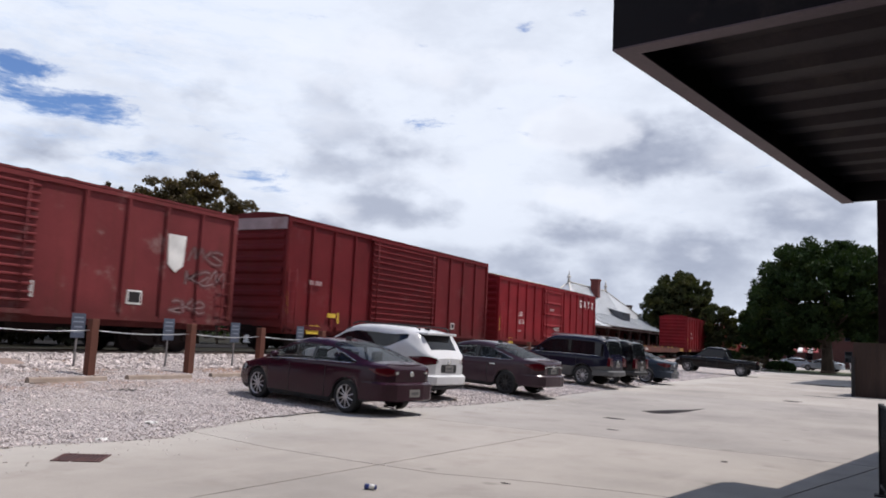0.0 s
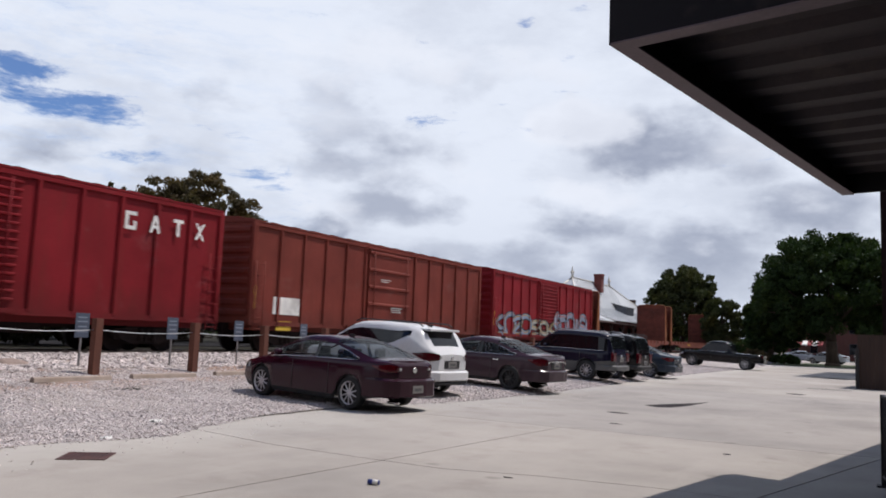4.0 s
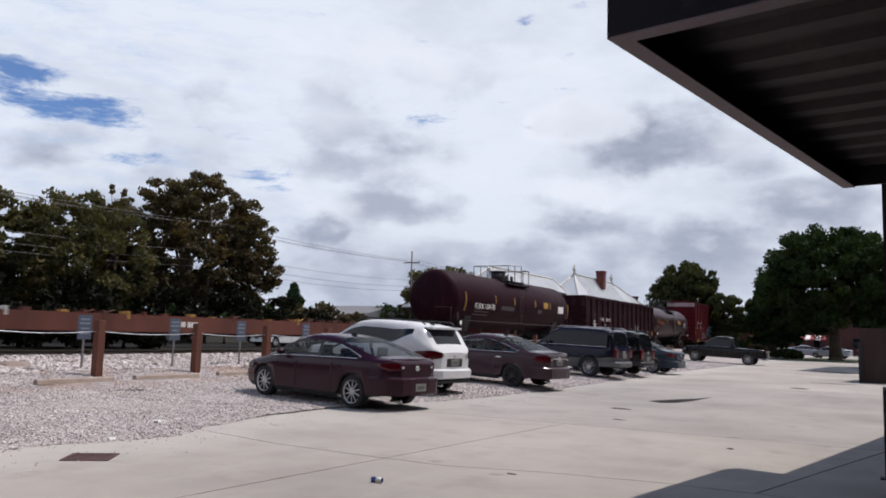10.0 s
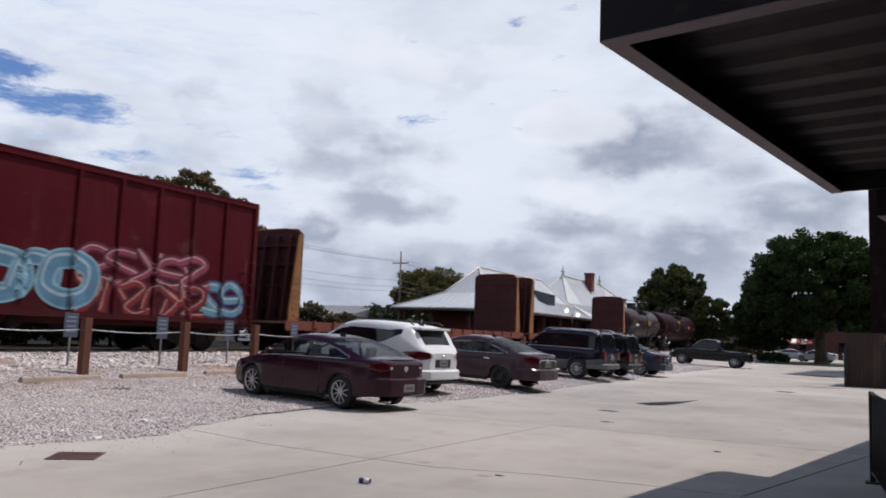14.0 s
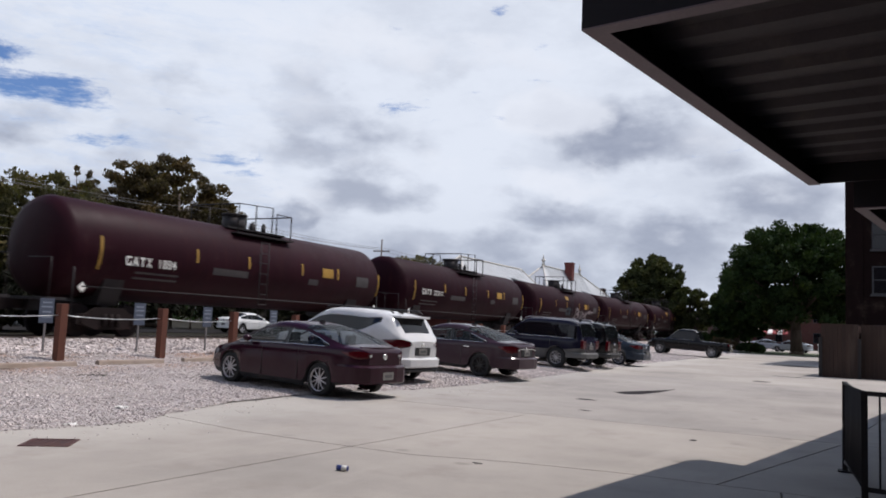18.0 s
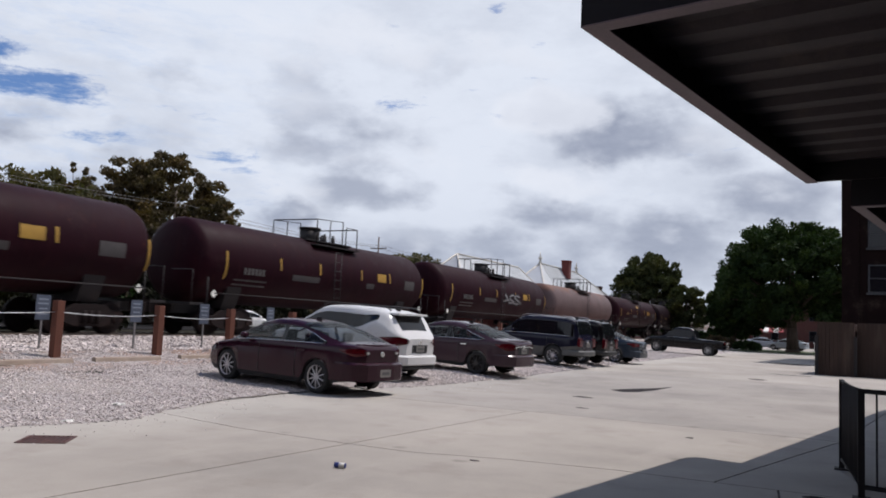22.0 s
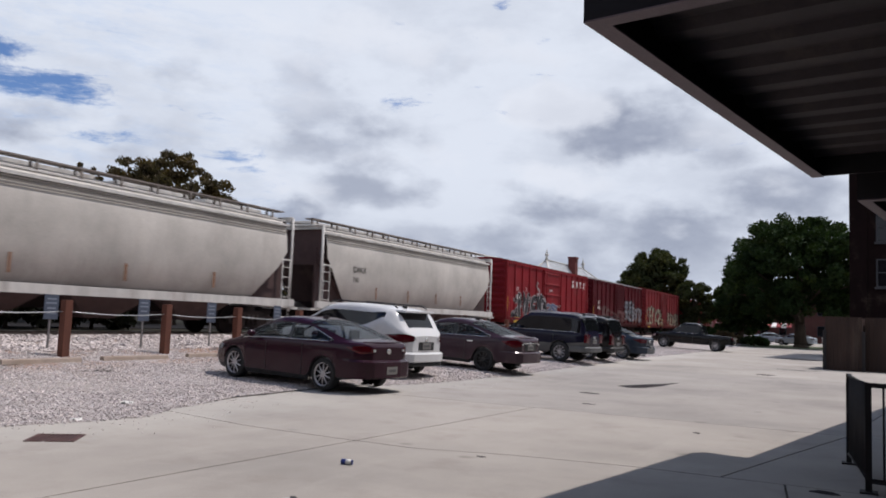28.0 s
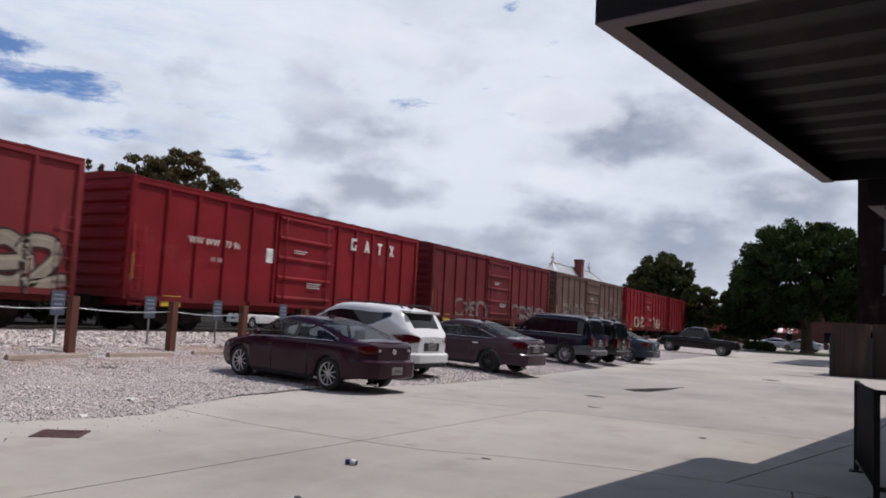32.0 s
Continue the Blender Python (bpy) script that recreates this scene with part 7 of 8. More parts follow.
def bulkhead_mesh(flip):
    """A tall end bulkhead with its load face at y = 0 and its braces behind it."""
    s = -1 if flip else 1
    W, z0, z1 = 1.36, 1.0, 4.5
    bm = bmesh.new()
    prism(bm, [(-W, z0), (W, z0), (W, z1 - 0.22), (W - 0.22, z1 - 0.03), (0.5, z1), (-0.5, z1), (-W + 0.22, z1 - 0.03), (-W, z1 - 0.22)], 1, 0.0, s * 0.08)
    return bm


def gusset_mesh(flip, x0, x1):
    s = -1 if flip else 1
    bm = bmesh.new()
    prism(bm, [(s * 0.085, 0.72), (s * 0.64, 0.72), (s * 0.62, 1.5), (s * 0.24, 4.25), (s * 0.085, 4.3)], 0, x0, x1)
    return bm


def bulkhead_flat(bulk_front, bulk_rear, label, rusty=False):
    """A flat with bulkheads; the two places are those of the bulkheads' load faces."""
    car, h = freight("bulkhead_flatcar", label, "flatcar", bulk_front - 0.9, bulk_rear + 0.9)
    face = (bulk_rear - bulk_front) / 2
    deck_m = paint("flat_rust", (0.155, 0.04, 0.024), 0.8, vary=0.35, dirt=(0.09, 0.035, 0.02), dirty=0.6, scale=1.2, streak=True)
    gus_m = paint("gusset_ochre", (0.24, 0.105, 0.032), 0.75, vary=0.35, dirt=(0.14, 0.04, 0.02), dirty=0.85, scale=1.5, streak=True)
    part("deck", boxes((-1.45, 1.45, -h, h, 1.0, 1.08)), paint("deck_boards", (0.16, 0.09, 0.06), 0.9, vary=0.3, scale=4.0), car, "worn timber deck")
    for s in (-1, 1):
        bm = bmesh.new()
        prism(bm, [(-h, 0.78), (-h, 1.1), (h, 1.1), (h, 0.78), (h * 0.72, 0.74), (h * 0.6, 0.52), (-h * 0.6, 0.52), (-h * 0.72, 0.74)], 0, s * 1.47 - 0.03, s * 1.47 + 0.03)
        part("side_sill", bm, deck_m, car, "deep rusty side sill")
    y = -face + 0.7
    while y < face - 0.6:
        part("stake_pocket", boxes((1.5, 1.58, y - 0.07, y + 0.07, 0.86, 1.13)), deck_m, car)
        y += 1.22
    part("centre_sill", boxes((-0.3, 0.3, -h, h, 0.55, 1.0)), GREASE, car)
    plank_m = paint("bulkhead_plank", (0.045, 0.013, 0.013), 0.9, vary=0.35, scale=2.0, dirt=(0.025, 0.012, 0.011), dirty=0.5, ob_random=0.14)
    dark = paint("bulkhead_brown", (0.05, 0.011, 0.013), 0.85, vary=0.3, dirt=(0.03, 0.014, 0.012), dirty=0.5, scale=1.0, streak=True)
    if rusty:
        plank_m = paint("bulkhead_rust_plank", (0.1, 0.026, 0.018), 0.9, vary=0.35, scale=2.0, dirt=(0.05, 0.018, 0.014), dirty=0.5, ob_random=0.14)
        dark = paint("bulkhead_rust", (0.11, 0.026, 0.014), 0.85, vary=0.4, dirt=(0.05, 0.016, 0.012), dirty=0.7, scale=1.0, streak=True)
        gus_m = paint("gusset_rust", (0.22, 0.075, 0.024), 0.8, vary=0.4, dirt=(0.12, 0.035, 0.018), dirty=0.8, scale=1.5, streak=True)
    for flip, y in ((True, -face), (False, face)):
        b = part("bulkhead", bulkhead_mesh(flip), dark, car, "tall ribbed steel bulkhead", m=pose(0, y, 0))
        sg = -1 if flip else 1
        for z in (1.6, 2.4, 3.2, 3.9):
            part("crossbar", boxes((-1.28, 1.28, min(0.08 * sg, 0.2 * sg), max(0.08 * sg, 0.2 * sg), z - 0.06, z + 0.06)), dark, b)
        for x in (-0.9, -0.3, 0.3, 0.9):
            bm = bmesh.new()
            prism(bm, [(sg * 0.08, 1.0), (sg * 0.55, 1.0), (sg * 0.22, 4.2), (sg * 0.08, 4.3)], 0, x - 0.05, x + 0.05)
            part("brace", bm, dark, b)
        for k in range(13):
            z = 1.12 + k * 0.235
            part("plank", boxes((-1.31, 1.31, min(-0.05 * sg, 0.0), max(-0.05 * sg, 0.0), z, z + 0.222)), plank_m, b)
        rim = [(-1.36, 0.04 * sg, 4.28), (-1.14, 0.04 * sg, 4.48), (-0.5, 0.04 * sg, 4.52), (0.5, 0.04 * sg, 4.52), (1.14, 0.04 * sg, 4.48), (1.36, 0.04 * sg, 4.28)]
        part("rim", tubes(0.035, rim, seg=6), gus_m, b, "ochre top rim")
        for z in (1.3, 1.75, 2.2, 2.65):
            part("rung", tubes(0.018, [(1.37, 0.14 * sg, z), (1.44, 0.14 * sg, z), (1.44, 0.42 * sg, z), (1.37, 0.42 * sg, z)]), gus_m, b)
        for x in (1.3, -1.36):
            part("gusset", gusset_mesh(flip, x, x + 0.07), gus_m, b, "ochre tapered gusset")
    words("TTPX 00000", 0.22, YELLOW, car, side_plane(1.505, -face * 0.35, 0.72), label="faded yellow stencilled number")
    rolling(car, h, h - 2.2)
    return car


def long_flat(front, rear, label, number):
    """An 89-foot flat with tie-down gear along its deck."""
    car, h = freight("flatcar", label, "flatcar", front, rear)
    deck_m = paint("long_flat_rust", (0.1, 0.031, 0.02), 0.82, vary=0.35, dirt=(0.08, 0.03, 0.02), dirty=0.6, scale=1.0, streak=True)
    part("deck", boxes((-1.4, 1.4, -h, h, 1.0, 1.06)), deck_m, car)
    for s in (-1, 1):
        bm = bmesh.new()
        prism(bm, [(-h, 0.72), (-h, 1.08), (h, 1.08), (h, 0.72), (h * 0.83, 0.72), (h * 0.78, 0.6), (-h * 0.78, 0.6), (-h * 0.83, 0.72)], 0, s * 1.45 - 0.04, s * 1.45 + 0.04)
        part("side_sill", bm, deck_m, car, "rusty channel side sill")
        part("end_panel", boxes((1.495, 1.505, s * (h - 0.9) - 0.75, s * (h - 0.9) + 0.75, 0.74, 1.07)), paint("faded_ochre", (0.36, 0.2, 0.05), 0.7, dirty=0.6, dirt=(0.14, 0.05, 0.025), streak=True), car, "yellow end panel")
    part("centre_sill", boxes((-0.35, 0.35, -h, h, 0.5, 1.0)), GREASE, car)
    rnd = random.Random(int(front * 10))
    y = -h + 1.6
    while y < h - 1.2:
        kind = rnd.random()
        bm = boxes((1.2, 1.4, y - 0.1, y + 0.1, 1.06, 1.1 + rnd.random() * 0.07))
        if kind > 0.35:
            box(bm, 1.38, 1.5, y - 0.035, y + 0.035, 0.95, 1.17)
        if kind > 0.6:
            tube(bm, (1.46, y, 1.08), (1.46, y + 0.3, 1.17), 0.022, seg=6)
        part("tie_down", bm, (deck_m, deck_m, deck_m, paint("faded_ochre", (0.36, 0.2, 0.05)), GREYP)[int(rnd.random() * 4.2)], car, "small steel tie-down fitting")
        y += 0.45 + rnd.random() * 0.6
    for s in (-1, 1):
        part("hitch", boxes((-0.6, 0.6, s * h * 0.55 - 0.4, s * h * 0.55 + 0.4, 1.06, 1.2), bevel=0.02), GREASE, car, "folded trailer hitch")
    words(number, 0.24, WHITE, car, side_plane(1.497, -h * 0.1, 0.76), label="faded stencilled number")
    rolling(car, h, h - 3.2)
    return car


def hopper_car(front, rear, label, marks=()):
    """A covered hopper with bowed plate sides."""
    car, h = freight("covered_hopper", label, "hopper car", front, rear)
    side_m = car_side("hopper_side_%d" % len(TRAIN), (0.5, 0.47, 0.43), 0.08, rough=0.5, film=(0.17, 0.075, 0.06))
    frame_m = paint("hopper_frame", (0.55, 0.53, 0.5), 0.6, dirty=0.45, dirt=(0.2, 0.13, 0.1), streak=True)
    bm = bmesh.new()
    arc = [(1.3, 1.3), (1.46, 1.8), (1.54, 2.4), (1.55, 3.0), (1.5, 3.5), (1.38, 3.95), (1.2, 4.16), (0.75, 4.34), (0.0, 4.4)]
    prof = [(-x, z) for x, z in arc[:-1]] + [(x, z) for x, z in reversed(arc)]
    stations = [(-h + 0.55, 3.0), (-h + 1.0, 2.4), (-h + 2.1, 1.28), (0.0, 1.28), (h - 2.1, 1.28), (h - 1.0, 2.4), (h - 0.55, 3.0)]
    rings = []
    for y, zlow in stations:
        ring = []
        for x, z in prof:
            zz = max(z, zlow)
            xx = x if z >= zlow else math.copysign(float(np.interp(zz, [a[1] for a in arc], [a[0] for a in arc])), x)
            ring.append(bm.verts.new((xx, y, zz)))
        rings.append(ring)
    for a, b in zip(rings, rings[1:]):
        for k in range(len(prof) - 1):
            try:
                bm.faces.new((a[k], a[k + 1], b[k + 1], b[k])).smooth = True
            except ValueError:
                pass
    bmesh.ops.remove_doubles(bm, verts=bm.verts[:], dist=0.002)
    part("body", bm, side_m, car, "pale grey bowed plate side")
    for s in (-1, 1):
        bm = bmesh.new()
        y0, y1 = s * (h - 0.56), s * (h - 2.1)
        prism(bm, [(y0, 3.9), (y0, 3.0), (y1, 1.3), (y1, 3.9)], 0, -1.3, 1.3)
        gb = bmesh.new()
        prism(gb, [(s * (h - 0.32), 1.0), (s * (h - 0.32), 3.4), (s * (h - 2.4), 1.0)], 0, 1.08, 1.16)
        part("slope_gusset", gb, paint("slope_sheet_brown", (0.07, 0.04, 0.038), 0.8, dirty=0.5), car, "dull brown gusset plate")
        part("slope_sheet", bm, paint("slope_sheet_brown", (0.16, 0.12, 0.11), 0.8, dirty=0.5), car, "dull brown slope sheet")
        runs = [[(1.5, s * (h - 0.25), 0.85), (1.5, s * (h - 0.25), 4.25)], [(-1.5, s * (h - 0.25), 0.85), (-1.5, s * (h - 0.25), 4.25)], [(-1.5, s * (h - 0.25), 4.25), (1.5, s * (h - 0.25), 4.25)]]
        part("end_post", tubes(0.05, *runs, seg=6), frame_m, car, "light grey end post")
        part("end_platform", boxes((-1.5, 1.5, s * h - 0.3, s * h + 0.3, 0.92, 1.0)), frame_m, car)
        part("end_beam", boxes((-1.45, 1.45, s * (h - 0.3) - 0.04, s * (h - 0.3) + 0.04, 4.1, 4.3)), frame_m, car)
        part("end_panel", boxes((-1.3, 1.3, s * (h - 0.42) - 0.03, s * (h - 0.42) + 0.03, 2.7, 4.1)), paint("slope_sheet_brown", (0.16, 0.12, 0.11)), car)
        ladder(car, 1.54, s * (h - 0.55), 0.55, 2.75, frame_m)
        part("brace", tubes(0.03, [(1.52, s * (h - 0.3), 1.0), (1.52, s * (h - 1.9), 1.0)], [(1.52, s * (h - 0.3), 2.7), (1.52, s * (h - 0.85), 2.7)]), frame_m, car)
    for x in (-1.5, 1.5):
        part("side_sill", boxes((x - 0.05, x + 0.05, -h, h, 1.02, 1.28)), frame_m, car, "white-grey side sill")
    part("top_flange", boxes((1.36, 1.46, -h + 0.4, h - 0.4, 3.93, 4.02), (1.2, 1.26, -h + 0.4, h - 0.4, 4.14, 4.19), (-1.46, -1.36, -h + 0.4, h - 0.4, 3.93, 4.02)), frame_m, car, "pale top flange")
    for z, x in ((3.86, 1.43), (3.78, 1.455), (3.68, 1.475)):
        part("roof_seam", boxes((x, x + 0.03, -h + 0.6, h - 0.6, z, z + 0.025)), paint("seam_grey", (0.22, 0.2, 0.18), 0.7), car, "dark grey seam under the roof edge")
    bm = boxes((0.62, 1.02, -h + 0.2, h - 0.2, 4.5, 4.54), (-1.02, -0.62, -h + 0.2, h - 0.2, 4.5, 4.54))
    y = -h + 0.5
    while y < h:
        box(bm, 0.7, 0.76, y - 0.03, y + 0.03, 4.28, 4.5)
        box(bm, 0.98, 1.03, y - 0.03, y + 0.03, 4.2, 4.5)
        y += 1.35
    part("running_board", bm, paint("grating", (0.2, 0.17, 0.15), 0.7), car, "weathered roof walkway")
    for k in range(5):
        yc = -h + 2.2 + k * (2 * h - 4.4) / 4
        bm = boxes((-0.42, 0.42, yc - 1.4, yc + 1.4, 4.38, 4.52), bevel=0.02)
        part("hatch", bm, frame_m, car)
    for k in range(4):
        yc = -h + 4.2 + k * (2 * h - 8.4) / 3
        bm = bmesh.new()
        lo = [bm.verts.new(p) for p in ((-0.6, yc - 0.5, 0.42), (0.6, yc - 0.5, 0.42), (0.6, yc + 0.5, 0.42), (-0.6, yc + 0.5, 0.42))]
        hi = [bm.verts.new(p) for p in ((-1.3, yc - 1.7, 1.3), (1.3, yc - 1.7, 1.3), (1.3, yc + 1.7, 1.3), (-1.3, yc + 1.7, 1.3))]
        bm.faces.new(lo)
        for i in range(4):
            bm.faces.new((lo[i], lo[(i + 1) % 4], hi[(i + 1) % 4], hi[i]))
        part("discharge_bay", bm, paint("slope_sheet_brown", (0.16, 0.12, 0.11)), car)
        part("stencil", boxes((1.553, 1.56, yc - 0.05, yc + 0.05, 1.5, 2.0)), paint("faded_stripe", (0.2, 0.1, 0.055), 0.75, dirty=0.7, dirt=(0.3, 0.22, 0.19), scale=5.0), car, "rusted remains of a reflective stripe")
    part("centre_sill", boxes((-0.28, 0.28, -h, h, 0.66, 0.98)), GREASE, car)
    for text, y, z, size in marks:
        words(text, size, BLACK, car, side_plane(1.565, y, z), label="black stencilled reporting mark")
    rolling(car, h, h - 1.75)
    return car


def open_hopper(front, rear, label, marks=()):
    """A long ribbed open-topped car."""
    car, h = freight("open_hopper", label, "gondola car", front, rear)
    # Dark paint with the same red lens haze in its colour.
    mat = car_side("open_hopper_side", (0.02, 0.0045, 0.008), 0.2)
    W, lo, hi = 1.46, 1.08, 3.7
    part("body", boxes((W - 0.05, W, -h, h, lo, hi), (-W, -W + 0.05, -h, h, lo, hi), (-W, W, -h, -h + 0.05, lo, hi), (-W, W, h - 0.05, h, lo, hi), (-W, W, -h, h, lo, lo + 0.06)), mat, car)
    part("top_chord", boxes((W, W + 0.1, -h, h, hi - 0.12, hi + 0.05), (-W - 0.1, -W, -h, h, hi - 0.12, hi + 0.05), (-W, W, -h - 0.08, -h, hi - 0.12, hi + 0.05), (-W, W, h, h + 0.08, hi - 0.12, hi + 0.05)), mat, car)
    part("side_sill", boxes((W, W + 0.1, -h, h, lo - 0.06, lo + 0.16)), mat, car)
    for i in range(15):
        y = -h + 0.1 + i * (2 * h - 0.2) / 14
        bm = bmesh.new()
        prism(bm, [(W, y - 0.11), (W + 0.13, y - 0.07), (W + 0.13, y + 0.07), (W, y + 0.11)], 2, lo + 0.16, hi - 0.12)
        part("rib", bm, mat, car)
    for s in (-1, 1):
        bm = bmesh.new()
        for z in (1.6, 2.1, 2.6, 3.1, 3.45):
            box(bm, -W + 0.1, W - 0.1, s * (h + 0.04) - 0.05, s * (h + 0.04) + 0.05, z - 0.06, z + 0.06)
        part("end_wall", bm, mat, car)
        ladder(car, W + 0.16, s * (h - 0.35), 0.6, 2.7, mat)
        part("end_stripe", boxes((W + 0.14, W + 0.145, s * (h - 0.62) - 0.1, s * (h - 0.62) + 0.1, 1.15, 1.6)), paint("orange_mark", (0.5, 0.2, 0.03), 0.6), car, "orange marking")
    for y0, y1, z0, z1, pm in ((2.4, 2.9, 1.45, 1.85, WHITE), (3.6, 4.4, 1.35, 1.95, GREYP), (-1.5, -0.9, 1.3, 1.5, WHITE), (1.4, 2.1, 1.25, 1.35, WHITE), (-7.0, -6.2, 1.75, 1.85, WHITE)):
        part("placard", boxes((W + 0.004, W + 0.012, y0, y1, z0, z1)), pm, car, "small worn placard")
    part("underframe", boxes((-0.3, 0.3, -h, h, 0.62, 0.98), (-1.2, 1.2, -3.5, -2.2, 0.5, 1.0), (-1.2, 1.2, 2.2, 3.5, 0.5, 1.0)), GREASE, car)
    for text, y, z, size in marks:
        words(text, size, WHITE, car, side_plane(W + 0.135, y, z), label="white stencilled reporting mark")
    rolling(car, h, h - 1.9)
    return car


RED = (0.195, 0.014, 0.019)
OLD_RED = (0.125, 0.014, 0.017)
MAROON = (0.07, 0.006, 0.01)
DULL = (0.125, 0.015, 0.019)
PALEB, INK, CREAM, OCHRE = (0.3, 0.38, 0.52), (0.012, 0.012, 0.016), (0.6, 0.54, 0.42), (0.5, 0.3, 0.06)


def build_train():
    # boxcars that lead
    c = boxcar(2.4, 19.0, (0.17, 0.035, 0.037), "dull red boxcar with a louvred door and a white shield", 4.4, door="louvred", ribs=12, rust=0.35, bleach=0.55, tags=[(6.4, 7.9, 2.05, 2.5, (0.34, 0.22, 0.22), (0.2, 0.055, 0.055), None, ("fork", "snake", "spike"), 0.08), (6.5, 7.8, 2.75, 3.2, (0.32, 0.2, 0.2), (0.2, 0.055, 0.055), None, ("spike", "fork", "snake"), 0.07), (5.9, 7.2, 1.2, 1.6, (0.34, 0.22, 0.22), (0.2, 0.055, 0.055), None, ("hook", "fork", "curl"), 0.1)])
    bm = bmesh.new()
    prism(bm, [(5.63, 2.6), (5.92, 2.38), (6.21, 2.6), (6.27, 3.5), (5.57, 3.5)], 0, 1.472, 1.48)
    part("shield", bm, WHITE, c, "plain white shield shape")
    part("placard_frame", boxes((1.465, 1.475, 4.3, 4.8, 1.35, 1.75)), WHITE, c, "white-edged placard")
    part("placard_board", boxes((1.475, 1.48, 4.35, 4.75, 1.4, 1.7)), BLACK, c)
    part("rust_patch", boxes((1.465, 1.47, 1.0, 1.5, 1.35, 1.75)), GREYP, c, "bare worn patch")
    tall = boxcar(21.6, 37.8, OLD_RED, "tall dull red boxcar with low yellow marks", 4.84, ribs=12, rust=0.25, door="louvred", double=True, end_cap=True, marks=[("00 000", -6.8, 2.55, 0.24)])
    for y, z, wide, high in ((-5.6, 1.4, 0.5, 0.16), (-5.0, 1.2, 0.1, 0.4), (-2.6, 1.25, 0.1, 0.4), (0.8, 1.15, 0.1, 0.3)):
        part("reflector", boxes((1.545, 1.55, y, y + wide, z, z + high) if y > -2.7 and y < 2.4 else (1.535, 1.54, y, y + wide, z, z + high)), YELLOW, tall, "yellow reflective mark")
    part("placard_frame", boxes((1.535, 1.54, 4.2, 4.55, 1.3, 1.6)), WHITE, tall, "white-edged placard")
    part("placard_board", boxes((1.54, 1.543, 4.24, 4.51, 1.34, 1.56)), BLACK, tall)
    boxcar(39.4, 56.0, RED, "bright red boxcar with white block lettering", 4.37, marks=[("LRS", -5.6, 2.35, 0.36), ("42 35", -5.6, 1.9, 0.36), ("00 000", -5.7, 1.45, 0.16)], blocks=(4.9, 3.45, 0.42, 0.82))
    long_flat(58.0, 85.8, "long rusty flatcar with tie-down fittings", "000000")
    boxcar(87.5, 103.7, RED, "bright red boxcar with a louvred door", 4.4, door="louvred", rust=0.25, marks=[("LR S", -6.3, 2.6, 0.36), ("000 000", -6.5, 2.15, 0.32)], blocks=(4.4, 3.4, 0.44, 0.85))
    boxcar(105.2, 122.1, (0.17, 0.038, 0.028), "weathered red-brown boxcar with a rusty roof", 4.35, rust=0.4, patches=[(-7.3, -5.9, 1.3, 1.9, WHITE)])
    boxcar(123.7, 139.9, RED, "red boxcar with blue-grey spray paint", 4.4, door="louvred", rust=0.25,
           tags=[(0.75, 6.9, 1.02, 2.42, (0.3, 0.36, 0.47), INK, (0.5, 0.22, 0.19), ("curl", "loop", "arch", "bar", "curl"), 0.3), (-2.6, 0.45, 1.05, 1.85, (0.45, 0.46, 0.42), INK, OCHRE, ("snake", "loop", "fork"), 0.3), (-7.4, -3.0, 1.0, 2.1, PALEB, INK, OCHRE, ("hook", "arch", "snake", "loop"), 0.26)])
    bulkhead_flat(142.2, 162.0, "orange-rusted bulkhead flatcar with an empty deck", True)
    bulkhead_flat(164.8, 184.8, "orange-rusted bulkhead flatcar with an empty deck", True)
    long_flat(186.9, 215.0, "long rusty flatcar with tie-down fittings", "00 0000")
    long_flat(216.6, 244.4, "long rusty flatcar with yellow ends", "0000 000")
    tank_car(246.6, 262.4, "black tank car with pale stencilled number", panel=WHITE, marks=[("FURX 130178", -5.75, 2.14, 0.4)], bars="yellow", rust=0.2, top=4.02)
    open_hopper(265.3, 283.2, "dark ribbed open-topped hopper car", marks=[("STKX", -5.85, 2.08, 0.32), ("100 278", -4.62, 2.06, 0.31), ("00000", -7.35, 1.95, 0.14), ("0000000", -7.35, 1.6, 0.13), ("000000", -5.9, 1.55, 0.13), ("00000", -4.9, 1.75, 0.1), ("00000", -4.9, 1.55, 0.1)])
    tank_car(284.5, 297.8, "black tank car with a grey sky sheen painted on top", (0.02, 0.006, 0.0095), 3.86, 1.4, dust_sheen=(0.08, 0.062, 0.074), bands=(-3.4, 0.4, 3.4), marks=[("00 00 00 000", -5.2, 2.3, 0.3), ("00 000 00", -5.2, 2.0, 0.1)], rust=0.2, rough=0.4, spec=0.2, ink=paint("faded_orange", (0.2, 0.055, 0.018), 0.7), panel=paint("worn_panel", (0.2, 0.19, 0.19), 0.7, dirty=0.6, scale=6.0))
